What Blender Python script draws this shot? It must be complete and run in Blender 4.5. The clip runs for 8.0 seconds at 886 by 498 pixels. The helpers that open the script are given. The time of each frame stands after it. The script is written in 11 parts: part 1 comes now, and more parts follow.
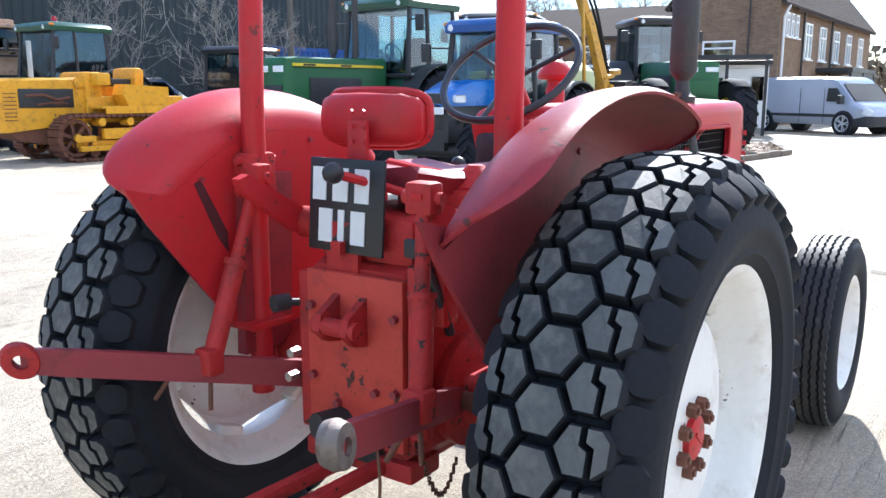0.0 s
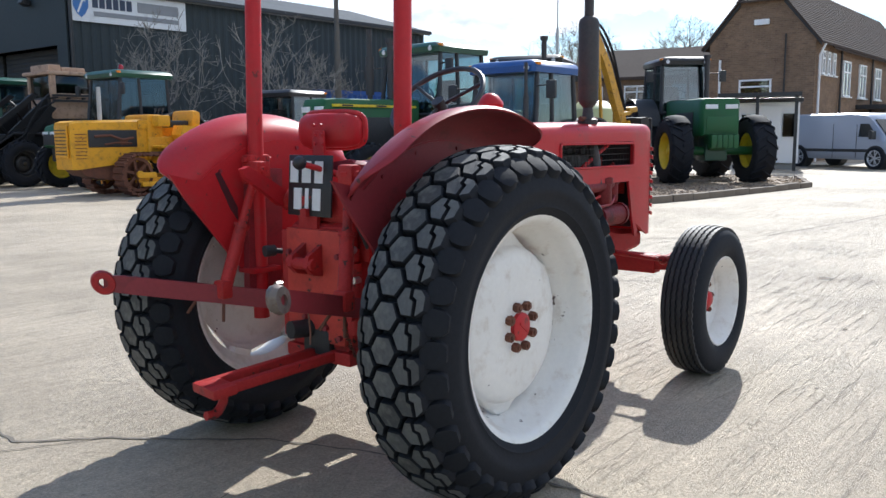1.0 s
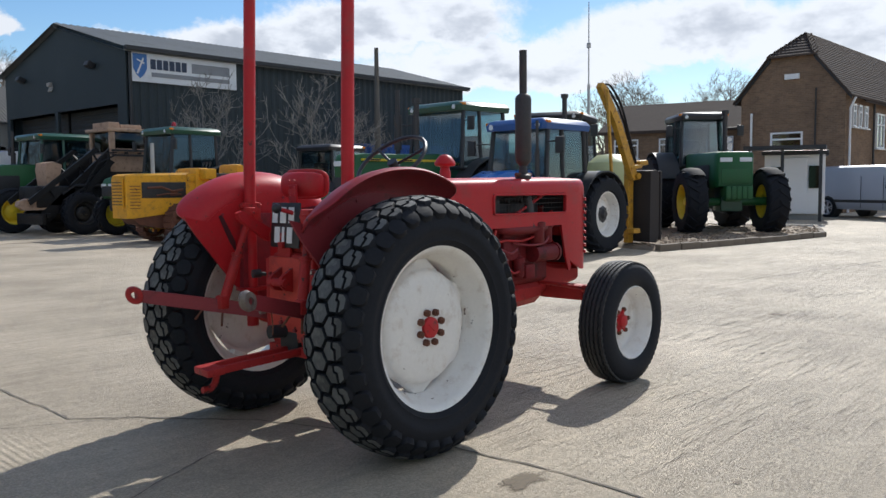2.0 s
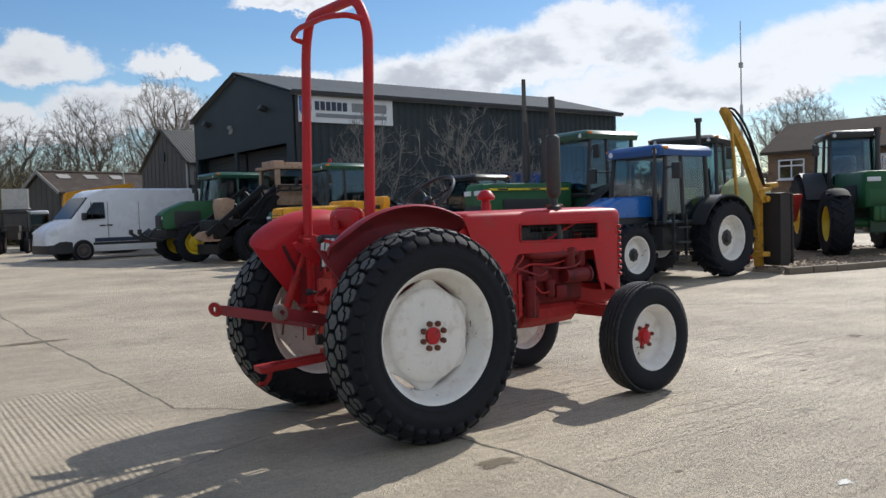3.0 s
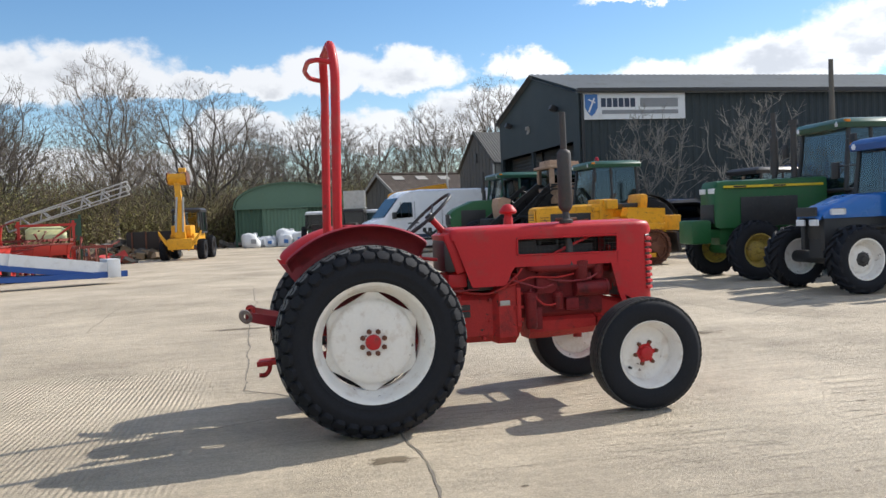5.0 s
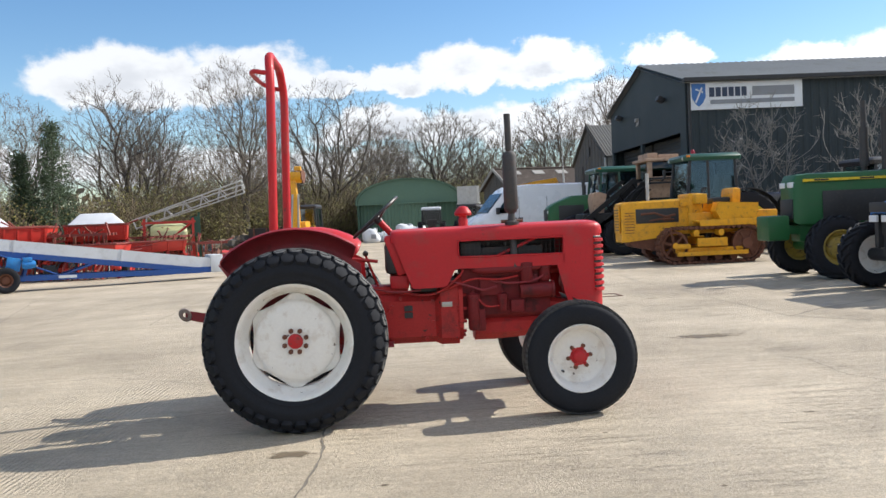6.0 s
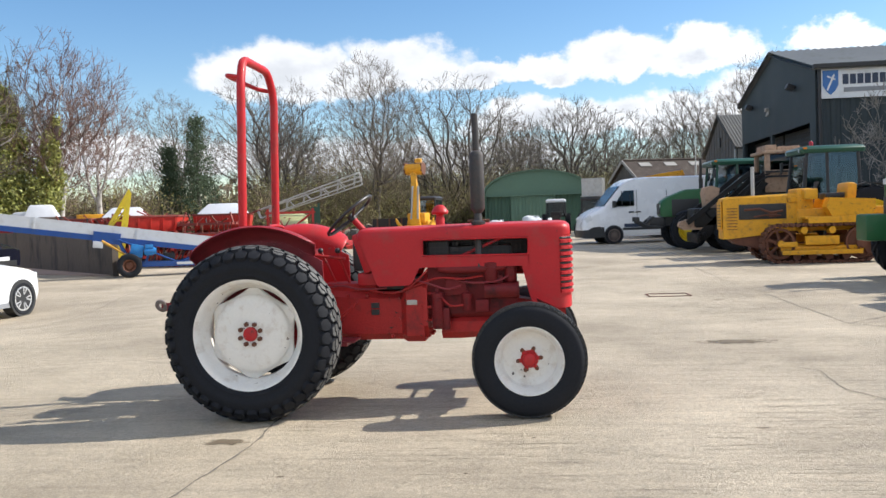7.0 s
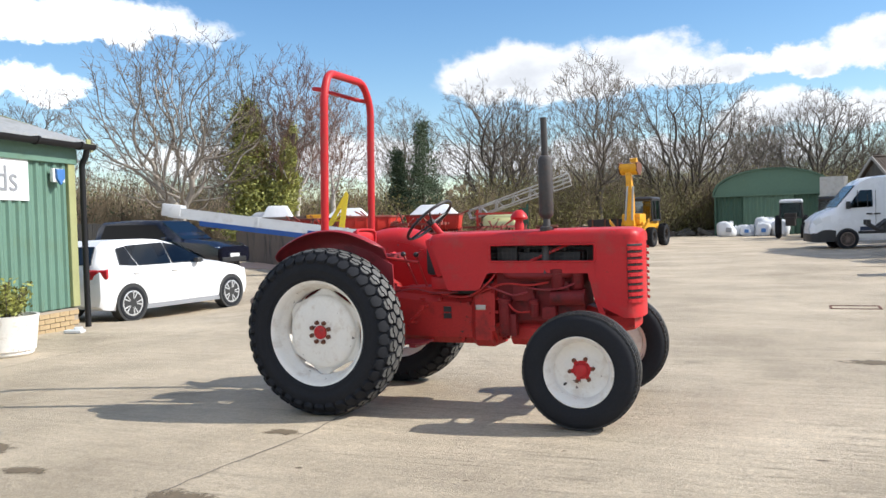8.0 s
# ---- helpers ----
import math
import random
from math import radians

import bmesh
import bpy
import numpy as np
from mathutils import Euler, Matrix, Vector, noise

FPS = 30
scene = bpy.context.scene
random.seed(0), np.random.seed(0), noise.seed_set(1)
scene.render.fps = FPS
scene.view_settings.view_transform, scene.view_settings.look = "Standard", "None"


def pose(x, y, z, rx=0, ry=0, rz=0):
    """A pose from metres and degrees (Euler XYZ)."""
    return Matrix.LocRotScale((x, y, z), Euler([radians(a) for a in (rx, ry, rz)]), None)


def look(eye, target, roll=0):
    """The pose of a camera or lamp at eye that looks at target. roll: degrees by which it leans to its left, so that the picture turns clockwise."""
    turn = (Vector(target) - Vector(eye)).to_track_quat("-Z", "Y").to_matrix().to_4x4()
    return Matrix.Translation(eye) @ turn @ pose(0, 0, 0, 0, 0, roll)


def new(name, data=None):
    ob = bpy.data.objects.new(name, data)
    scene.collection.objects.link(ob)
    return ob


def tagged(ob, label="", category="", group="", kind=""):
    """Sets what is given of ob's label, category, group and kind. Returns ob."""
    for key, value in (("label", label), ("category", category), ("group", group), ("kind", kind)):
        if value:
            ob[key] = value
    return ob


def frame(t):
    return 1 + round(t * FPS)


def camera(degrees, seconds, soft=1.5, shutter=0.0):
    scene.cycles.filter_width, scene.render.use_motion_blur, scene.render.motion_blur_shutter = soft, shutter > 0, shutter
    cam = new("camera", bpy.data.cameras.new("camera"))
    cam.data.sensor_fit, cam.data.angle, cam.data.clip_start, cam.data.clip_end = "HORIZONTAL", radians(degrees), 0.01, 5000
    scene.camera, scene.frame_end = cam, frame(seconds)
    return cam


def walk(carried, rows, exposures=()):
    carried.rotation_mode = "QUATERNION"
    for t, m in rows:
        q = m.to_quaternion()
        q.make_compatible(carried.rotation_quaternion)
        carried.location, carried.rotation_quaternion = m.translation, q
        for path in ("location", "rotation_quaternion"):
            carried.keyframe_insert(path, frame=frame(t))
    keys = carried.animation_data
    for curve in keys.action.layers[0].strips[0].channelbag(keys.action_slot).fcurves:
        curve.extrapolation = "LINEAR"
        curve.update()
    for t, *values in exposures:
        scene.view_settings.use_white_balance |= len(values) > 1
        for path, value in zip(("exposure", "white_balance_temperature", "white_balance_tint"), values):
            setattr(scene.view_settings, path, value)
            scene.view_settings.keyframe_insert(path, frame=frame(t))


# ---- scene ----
cam = camera(55.6, 8.0)
PATH = [
    (0, (-1.694, -1.268, 1.326), (-0.085, -0.137, 0.960), -0.0),
    (0.5, (-2.0, -1.74, 1.269), (-0.427, -0.553, 0.924), 0.3),
    (1, (-2.319, -2.257, 1.243), (-0.772, -1.019, 0.973), -0.5),
    (1.2, (-2.439, -2.442, 1.240), (-0.894, -1.192, 1.020), -0.5),
    (2.5, (-2.878, -3.948, 1.255), (-1.501, -2.502, 1.142), -1.1),
    (3, (-2.71, -4.524, 1.268), (-1.524, -2.915, 1.189), -1.7),
    (3.5, (-2.372, -4.991, 1.299), (-1.298, -3.304, 1.242), -1.6),
    (4, (-1.907, -5.366, 1.325), (-0.933, -3.619, 1.282), -1.7),
    (4.5, (-1.353, -5.682, 1.341), (-0.661, -3.806, 1.281), -2.0),
    (6, (0.647, -6.227, 1.344), (0.771, -4.232, 1.276), -2.6),
    (6.5, (1.306, -6.315, 1.367), (1.267, -4.317, 1.287), -2.6),
    (7, (1.947, -6.247, 1.353), (1.728, -4.261, 1.277), -2.0),
    (7.5, (2.564, -6.135, 1.353), (2.012, -4.214, 1.282), -1.9),
    (8, (3.143, -5.985, 1.353), (2.381, -4.136, 1.295), -1.7),
]
walk(cam, [(t, look(eye, target, roll)) for t, eye, target, roll in PATH],
     [(0, 1.45, 5720, 10), (0.5, 1.07, 5800, 10), (1, 0.62, 5930, 10), (1.8, 0.19, 6120, 10), (2.5, 0.0, 6220, 10), (3.5, 0.18, 6380, 10), (4.5, 0.38, 6420, 10),
      (5.8, 0.57, 6420, 10), (6.5, 0.61, 6420, 10), (7.2, 0.65, 6420, 10), (8, 0.67, 6380, 10)])

# ---- daylight: sun ahead of the red tractor, a little to its left; broken cumulus ----
SUN_DIR = Vector((1.244, 0.40, 1.0)).normalized()
SUN_EL = math.asin(SUN_DIR.z)
SUN_AZ = math.atan2(SUN_DIR.x, SUN_DIR.y)          # clockwise from +y

sun = new("sun", bpy.data.lights.new("sun", "SUN"))
sun.data.energy, sun.data.angle, sun.data.color = 4.1, radians(0.53), (1.0, 0.95, 0.86)
sun.matrix_world = look(SUN_DIR * 60, (0, 0, 0))


def make_sky():
    world = bpy.data.worlds.new("sky")
    scene.world = world
    world.use_nodes = True
    nt = world.node_tree
    nt.nodes.clear()
    N, L = nt.nodes.new, nt.links.new
    out, bg = N("ShaderNodeOutputWorld"), N("ShaderNodeBackground")
    sky = N("ShaderNodeTexSky")
    sky.sky_type, sky.sun_disc = "NISHITA", False
    sky.sun_elevation, sky.sun_rotation = SUN_EL, SUN_AZ
    sky.altitude, sky.air_density, sky.dust_density, sky.ozone_density = 50, 1.0, 0.2, 1.4
    co = N("ShaderNodeTexCoord")
    sep = N("ShaderNodeSeparateXYZ")
    L(co.outputs["Generated"], sep.inputs[0])

    def math_node(op, a, b=None, clamp=False):
        m = N("ShaderNodeMath")
        m.operation, m.use_clamp = op, clamp
        for i, v in enumerate((a, b)):
            if v is None:
                continue
            if isinstance(v, (int, float)):
                m.inputs[i].default_value = v
            else:
                L(v, m.inputs[i])
        return m.outputs[0]

    # cumulus heaps: bearing and height of each, half its width and height; their edges billow
    def vec(op, a, b=None):
        m = N("ShaderNodeVectorMath")
        m.operation = op
        for i, v in enumerate((a, b)):
            if v is None:
                continue
            if isinstance(v, tuple):
                m.inputs[i].default_value = v
            else:
                L(v, m.inputs[i])
        return m.outputs["Value"] if op in ("LENGTH", "DOT_PRODUCT") else m.outputs["Vector"]

    def cloud_noise(scale, detail, rough, squash=1.0, offset=(0, 0, 0)):
        mp = N("ShaderNodeMapping")
        mp.inputs["Location"].default_value = offset
        mp.inputs["Scale"].default_value = (1, 1, squash)
        L(co.outputs["Generated"], mp.inputs[0])
        n = N("ShaderNodeTexNoise")
        n.inputs["Scale"].default_value, n.inputs["Detail"].default_value, n.inputs["Roughness"].default_value = scale, detail, rough
        L(mp.outputs[0], n.inputs["Vector"])
        return n

    def ranged(v, a, b, c=0.0, d=1.0):
        r = N("ShaderNodeMapRange")
        r.interpolation_type = "SMOOTHSTEP"
        for name, x in (("From Min", a), ("From Max", b), ("To Min", c), ("To Max", d)):
            r.inputs[name].default_value = x
        L(v, r.inputs["Value"])
        return r.outputs[0]

    bearing = math_node("MULTIPLY", math_node("ARCTAN2", sep.outputs[0], sep.outputs[1]), 180 / math.pi)
    flat = N("ShaderNodeCombineXYZ")
    L(bearing, flat.inputs[0])
    L(math_node("MULTIPLY", sep.outputs[2], 100.0), flat.inputs[1])
    billow = vec("MULTIPLY", vec("SUBTRACT", cloud_noise(17.0, 7.0, 0.62, 1.3).outputs["Color"], (0.5, 0.5, 0.5)), (7.5, 6.4, 0.0))
    place = vec("ADD", flat.outputs[0], billow)
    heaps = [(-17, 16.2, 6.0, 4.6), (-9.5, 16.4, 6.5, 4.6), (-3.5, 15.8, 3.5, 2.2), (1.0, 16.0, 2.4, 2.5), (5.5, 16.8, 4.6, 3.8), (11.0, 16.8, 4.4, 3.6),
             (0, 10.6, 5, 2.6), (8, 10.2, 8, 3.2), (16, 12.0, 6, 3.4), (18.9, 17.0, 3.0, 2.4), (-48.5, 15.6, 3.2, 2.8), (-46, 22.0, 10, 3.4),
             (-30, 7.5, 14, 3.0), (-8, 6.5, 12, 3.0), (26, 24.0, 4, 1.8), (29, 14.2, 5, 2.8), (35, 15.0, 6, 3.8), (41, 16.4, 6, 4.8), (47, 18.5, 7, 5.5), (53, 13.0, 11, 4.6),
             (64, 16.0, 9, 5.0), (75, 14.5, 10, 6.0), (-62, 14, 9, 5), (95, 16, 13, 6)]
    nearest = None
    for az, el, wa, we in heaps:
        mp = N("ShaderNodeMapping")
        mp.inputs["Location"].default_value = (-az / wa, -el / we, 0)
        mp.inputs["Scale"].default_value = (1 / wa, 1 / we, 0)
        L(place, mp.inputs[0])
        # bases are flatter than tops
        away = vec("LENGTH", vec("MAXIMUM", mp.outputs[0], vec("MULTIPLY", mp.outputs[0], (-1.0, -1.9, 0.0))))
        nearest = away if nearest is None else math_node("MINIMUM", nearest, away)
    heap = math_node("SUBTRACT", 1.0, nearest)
    # broken cloud over the rest of the sky
    rest = cloud_noise(2.6, 8.0, 0.56, 1.8, (6.3, 3.9, 0.6)).outputs["Fac"]
    rest = math_node("MULTIPLY", math_node("SUBTRACT", rest, 0.50), 4.0)
    ahead = math_node("MULTIPLY", ranged(math_node("ABSOLUTE", math_node("SUBTRACT", bearing, 14.0)), 75, 95, 1.0, 0.0), ranged(sep.outputs[2], 0.27, 0.36, 1.0, 0.0))
    rest = math_node("SUBTRACT", rest, math_node("MULTIPLY", ahead, 4.0))
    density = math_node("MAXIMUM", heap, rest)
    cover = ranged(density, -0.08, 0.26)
    # thick middles and bases are greyer than the sunlit rims, most of all towards the sun
    lumps = cloud_noise(11.0, 4.0, 0.55, 2.2, (2.1, 0.4, 0.0)).outputs["Fac"]
    thick = ranged(math_node("ADD", density, math_node("MULTIPLY", math_node("SUBTRACT", lumps, 0.5), 2.6)), 0.42, 1.15)
    sunward = vec("DOT_PRODUCT", co.outputs["Generated"], tuple(SUN_DIR))
    thick = math_node("MULTIPLY", thick, ranged(sunward, 0.2, 0.75, 0.55, 1.0))
    tone = N("ShaderNodeMix")
    tone.data_type = "RGBA"
    tone.inputs["A"].default_value, tone.inputs["B"].default_value = (6.9, 7.0, 7.2, 1), (4.3, 4.5, 4.9, 1)
    L(thick, tone.inputs["Factor"])
    # cloud opposite the sun is lit full on; mostly unseen, brightened to fill shaded sides
    lit = vec("SCALE", tone.outputs["Result"])
    L(math_node("MULTIPLY", ranged(sunward, -0.6, 0.1, 1.7, 1.0), ranged(sunward, 0.3, 0.8, 0.88, 1.16)), lit.node.inputs["Scale"])
    mix = N("ShaderNodeMix")
    mix.data_type = "RGBA"
    L(math_node("MULTIPLY", cover, 0.96), mix.inputs["Factor"])
    deep = N("ShaderNodeHueSaturation")
    deep.inputs["Hue"].default_value, deep.inputs["Saturation"].default_value, deep.inputs["Value"].default_value = 0.502, 1.24, 0.95
    L(sky.outputs[0], deep.inputs["Color"])
    L(deep.outputs[0], mix.inputs["A"])
    L(lit, mix.inputs["B"])
    L(mix.outputs["Result"], bg.inputs["Color"])
    bg.inputs["Strength"].default_value = 0.11
    L(bg.outputs[0], out.inputs["Surface"])


make_sky()

# ---- materials ----


def material(name, colour, rough=0.6, metal=0.0, vary=0.12, grain=40.0, patch=3.0, bump=0.0, dirt=None, dirt_amount=0.0,
             coat=0.0, stretch=(1, 1, 1), island=0.0, spec=0.5, chips=None, chip_scale=26.0, chip_at=0.66, each=False):
    """A surface with fine grain and broad patches of wear. dirt: a second colour, in blotches."""
    m = bpy.data.materials.new(name)
    m.use_nodes = True
    nt = m.node_tree
    N, L = nt.nodes.new, nt.links.new
    bsdf = nt.nodes["Principled BSDF"]
    co = N("ShaderNodeTexCoord")
    mp = N("ShaderNodeMapping")
    mp.inputs["Scale"].default_value = stretch
    L(co.outputs["Object"], mp.inputs[0])

    def noise_at(scale, detail=6.0, rough_=0.6):
        n = N("ShaderNodeTexNoise")
        n.inputs["Scale"].default_value, n.inputs["Detail"].default_value, n.inputs["Roughness"].default_value = scale, detail, rough_
        L(mp.outputs[0], n.inputs["Vector"])
        return n.outputs["Fac"]

    fine, broad = noise_at(grain), noise_at(patch, 4.0, 0.55)
    add = N("ShaderNodeMath")
    add.operation = "ADD"
    L(fine, add.inputs[0])
    L(broad, add.inputs[1])
    val = N("ShaderNodeMapRange")
    val.inputs["From Min"].default_value, val.inputs["From Max"].default_value = 0.6, 1.4
    val.inputs["To Min"].default_value, val.inputs["To Max"].default_value = 1 - vary, 1 + vary
    L(add.outputs[0], val.inputs["Value"])
    hsv = N("ShaderNodeHueSaturation")
    hsv.inputs["Color"].default_value = (*colour, 1)
    level = val.outputs[0]
    if island:
        geo = N("ShaderNodeNewGeometry")
        r = N("ShaderNodeMapRange")
        r.inputs["To Min"].default_value, r.inputs["To Max"].default_value = 1 - island, 1 + island
        L(N("ShaderNodeObjectInfo").outputs["Random"] if each else geo.outputs["Random Per Island"], r.inputs["Value"])
        mul = N("ShaderNodeMath")
        mul.operation = "MULTIPLY"
        L(level, mul.inputs[0])
        L(r.outputs[0], mul.inputs[1])
        level = mul.outputs[0]
    L(level, hsv.inputs["Value"])
    result = hsv.outputs[0]
    if dirt:
        spot = N("ShaderNodeMapRange")
        spot.interpolation_type = "SMOOTHSTEP"
        spot.inputs["From Min"].default_value, spot.inputs["From Max"].default_value = 0.50, 0.68
        spot.inputs["To Max"].default_value = dirt_amount
        L(noise_at(patch * 2.7, 8.0, 0.65), spot.inputs["Value"])
        mix = N("ShaderNodeMix")
        mix.data_type = "RGBA"
        L(spot.outputs[0], mix.inputs["Factor"])
        L(result, mix.inputs["A"])
        mix.inputs["B"].default_value = (*dirt, 1)
        result = mix.outputs["Result"]
    if chips:
        # sharp-edged flakes where the paint is knocked off, thicker in some places than in others
        a, b = noise_at(chip_scale, 3.0, 0.6), noise_at(patch * 1.3, 2.0, 0.5)
        sm = N("ShaderNodeMath")
        sm.operation = "MULTIPLY_ADD"
        sm.inputs[1].default_value = 0.30
        L(b, sm.inputs[0])
        L(a, sm.inputs[2])
        flake = N("ShaderNodeMapRange")
        flake.inputs["From Min"].default_value, flake.inputs["From Max"].default_value = chip_at + 0.15, chip_at + 0.17
        L(sm.outputs[0], flake.inputs["Value"])
        mix2 = N("ShaderNodeMix")
        mix2.data_type = "RGBA"
        L(flake.outputs[0], mix2.inputs["Factor"])
        L(result, mix2.inputs["A"])
        mix2.inputs["B"].default_value = (*chips, 1)
        result = mix2.outputs["Result"]
    L(result, bsdf.inputs["Base Color"])
    rr = N("ShaderNodeMapRange")
    rr.inputs["To Min"].default_value, rr.inputs["To Max"].default_value = max(0.02, rough - 0.12), min(1, rough + 0.12)
    L(broad, rr.inputs["Value"])
    L(rr.outputs[0], bsdf.inputs["Roughness"])
    bsdf.inputs["Metallic"].default_value = metal
    bsdf.inputs["Specular IOR Level"].default_value = spec
    bsdf.inputs["Coat Weight"].default_value = coat
    bsdf.inputs["Coat Roughness"].default_value = 0.12
    if bump:
        b = N("ShaderNodeBump")
        b.inputs["Strength"].default_value, b.inputs["Distance"].default_value = bump, 0.01
        L(fine, b.inputs["Height"])
        L(b.outputs[0], bsdf.inputs["Normal"])
    return m


def glass(name, tint, alpha_mix=0.25):
    """Vehicle glazing: a tinted see-through pane with a clear gloss."""
    m = bpy.data.materials.new(name)
    m.use_nodes = True
    nt = m.node_tree
    N, L = nt.nodes.new, nt.links.new
    out = nt.nodes["Material Output"]
    nt.nodes.remove(nt.nodes["Principled BSDF"])
    tr, gl, mx, fr = N("ShaderNodeBsdfTransparent"), N("ShaderNodeBsdfGlossy"), N("ShaderNodeMixShader"), N("ShaderNodeLayerWeight")
    tr.inputs[0].default_value = (*tint, 1)
    gl.inputs["Roughness"].default_value = 0.03
    add = N("ShaderNodeMath")
    add.operation, add.use_clamp = "ADD", True
    add.inputs[1].default_value = alpha_mix
    rise = N("ShaderNodeMath")
    rise.operation = "POWER"
    rise.inputs[1].default_value = 4.0
    L(fr.outputs["Facing"], rise.inputs[0])
    L(rise.outputs[0], add.inputs[0])
    L(add.outputs[0], mx.inputs[0])
    L(tr.outputs[0], mx.inputs[1])
    L(gl.outputs[0], mx.inputs[2])
    L(mx.outputs[0], out.inputs[0])
    return m


RUST = (0.10, 0.045, 0.025)
M = {}
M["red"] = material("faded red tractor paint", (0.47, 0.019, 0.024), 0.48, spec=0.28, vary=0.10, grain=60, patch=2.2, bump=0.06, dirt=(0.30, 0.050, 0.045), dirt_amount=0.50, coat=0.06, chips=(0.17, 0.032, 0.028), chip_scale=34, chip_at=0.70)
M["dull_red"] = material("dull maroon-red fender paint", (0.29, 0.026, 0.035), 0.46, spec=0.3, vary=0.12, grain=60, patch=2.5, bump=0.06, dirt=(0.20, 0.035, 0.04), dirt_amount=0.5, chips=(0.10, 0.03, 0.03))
M["red_cast"] = material("red painted cast iron", (0.42, 0.024, 0.022), 0.58, spec=0.35, vary=0.2, grain=90, patch=3, bump=0.35, dirt=(0.14, 0.022, 0.02), dirt_amount=0.65, chips=(0.06, 0.024, 0.02), chip_scale=38, chip_at=0.655)
M["maroon"] = material("darker red, also for fender shade", (0.25, 0.026, 0.034), 0.5, vary=0.15, grain=60, patch=4, bump=0.08, dirt=(0.09, 0.02, 0.02), dirt_amount=0.5)
M["cover_red"] = material("faded orange-red cover paint", (0.52, 0.060, 0.042), 0.55, spec=0.3, vary=0.14, grain=70, patch=5, bump=0.1, dirt=(0.28, 0.04, 0.035), dirt_amount=0.5, chips=(0.08, 0.03, 0.025))
M["maroon_dark"] = material("dark fender shadow", (0.07, 0.018, 0.022), 0.5, vary=0.2, grain=60, patch=6)
M["engine_red"] = material("oily red engine paint", (0.18, 0.012, 0.014), 0.6, spec=0.35, vary=0.3, grain=80, patch=3, bump=0.3, dirt=(0.04, 0.010, 0.010), dirt_amount=0.75)
M["rubber"] = material("tyre rubber", (0.015, 0.0165, 0.021), 0.78, spec=0.22, vary=0.25, grain=70, patch=4, bump=0.12)
M["tread"] = material("worn tread rubber", (0.085, 0.085, 0.084), 0.66, spec=0.35, vary=0.3, grain=60, patch=5, bump=0.2, dirt=(0.18, 0.175, 0.16), dirt_amount=0.6, island=0.3, each=True)
M["front_tread"] = material("front tyre rubber", (0.034, 0.034, 0.035), 0.6, spec=0.35, vary=0.3, grain=60, patch=5, bump=0.2, dirt=(0.10, 0.095, 0.085), dirt_amount=0.4)
M["white"] = material("white wheel paint", (0.78, 0.76, 0.72), 0.4, vary=0.06, grain=50, patch=4, bump=0.04, dirt=(0.50, 0.42, 0.34), dirt_amount=0.45, chips=(0.10, 0.07, 0.055), chip_scale=26, chip_at=0.71)
M["rust"] = material("rusty steel", (0.14, 0.055, 0.032), 0.8, vary=0.35, grain=80, patch=8, bump=0.4)
M["black"] = material("black painted steel", (0.022, 0.022, 0.024), 0.45, vary=0.25, grain=60, patch=6, bump=0.08, dirt=(0.06, 0.05, 0.045), dirt_amount=0.35)
M["oil_black"] = material("oily black loader steel", (0.010, 0.010, 0.011), 0.5, spec=0.3, vary=0.3, grain=50, patch=5, bump=0.12, dirt=(0.03, 0.024, 0.02), dirt_amount=0.4)
M["grey_steel"] = material("sooty exhaust steel", (0.055, 0.052, 0.052), 0.6, metal=0.3, vary=0.25, grain=60, patch=6, bump=0.15, dirt=(0.09, 0.06, 0.05), dirt_amount=0.5)
M["steel"] = material("bare steel", (0.42, 0.41, 0.40), 0.4, metal=0.9, vary=0.2, grain=80, patch=9, bump=0.1)
M["worn_steel"] = material("dull worn steel", (0.22, 0.18, 0.16), 0.55, metal=0.5, vary=0.25, grain=70, patch=12, bump=0.2, dirt=(0.16, 0.05, 0.04), dirt_amount=0.6)
M["plate"] = material("black number plate", (0.018, 0.018, 0.02), 0.4, vary=0.2, bump=0.03)
M["plate_white"] = material("white figures", (0.75, 0.75, 0.74), 0.5, vary=0.08)
M["green"] = material("green tractor paint", (0.016, 0.098, 0.030), 0.45, spec=0.35, vary=0.12, grain=40, patch=2, bump=0.04, dirt=(0.05, 0.08, 0.04), dirt_amount=0.25, coat=0.05)
M["cab_green"] = material("dark green cab paint", (0.015, 0.075, 0.045), 0.4, vary=0.12, bump=0.03, coat=0.2)
M["roof_blue"] = material("deep blue cab roof paint", (0.006, 0.07, 0.26), 0.4, vary=0.08, bump=0.03, coat=0.1)
M["blue"] = material("blue tractor paint", (0.010, 0.12, 0.42), 0.3, vary=0.08, bump=0.03, coat=0.3)
M["yellow"] = material("yellow plant paint", (0.72, 0.345, 0.010), 0.5, vary=0.14, grain=40, patch=3, bump=0.06, dirt=(0.30, 0.15, 0.03), dirt_amount=0.5, chips=(0.13, 0.06, 0.025), chip_scale=14, chip_at=0.69)
M["dirty_yellow"] = material("muddy yellow wheel paint", (0.34, 0.25, 0.05), 0.6, vary=0.25, patch=5, bump=0.06, dirt=(0.10, 0.075, 0.05), dirt_amount=0.9)
# the hedge cutter's backlit side is put into this duller yellow
M["cutter_yellow"] = material("weathered ochre paint, darkened for backlight", (0.52, 0.27, 0.022), 0.55, vary=0.16, grain=40, patch=5, bump=0.06, dirt=(0.20, 0.11, 0.035), dirt_amount=0.6, chips=(0.09, 0.045, 0.03))
M["jd_yellow"] = material("yellow wheel paint", (0.75, 0.56, 0.03), 0.45, vary=0.1, bump=0.03, dirt=(0.3, 0.2, 0.05), dirt_amount=0.3)
M["glass"] = glass("cab glass", (0.56, 0.66, 0.70), 0.09)
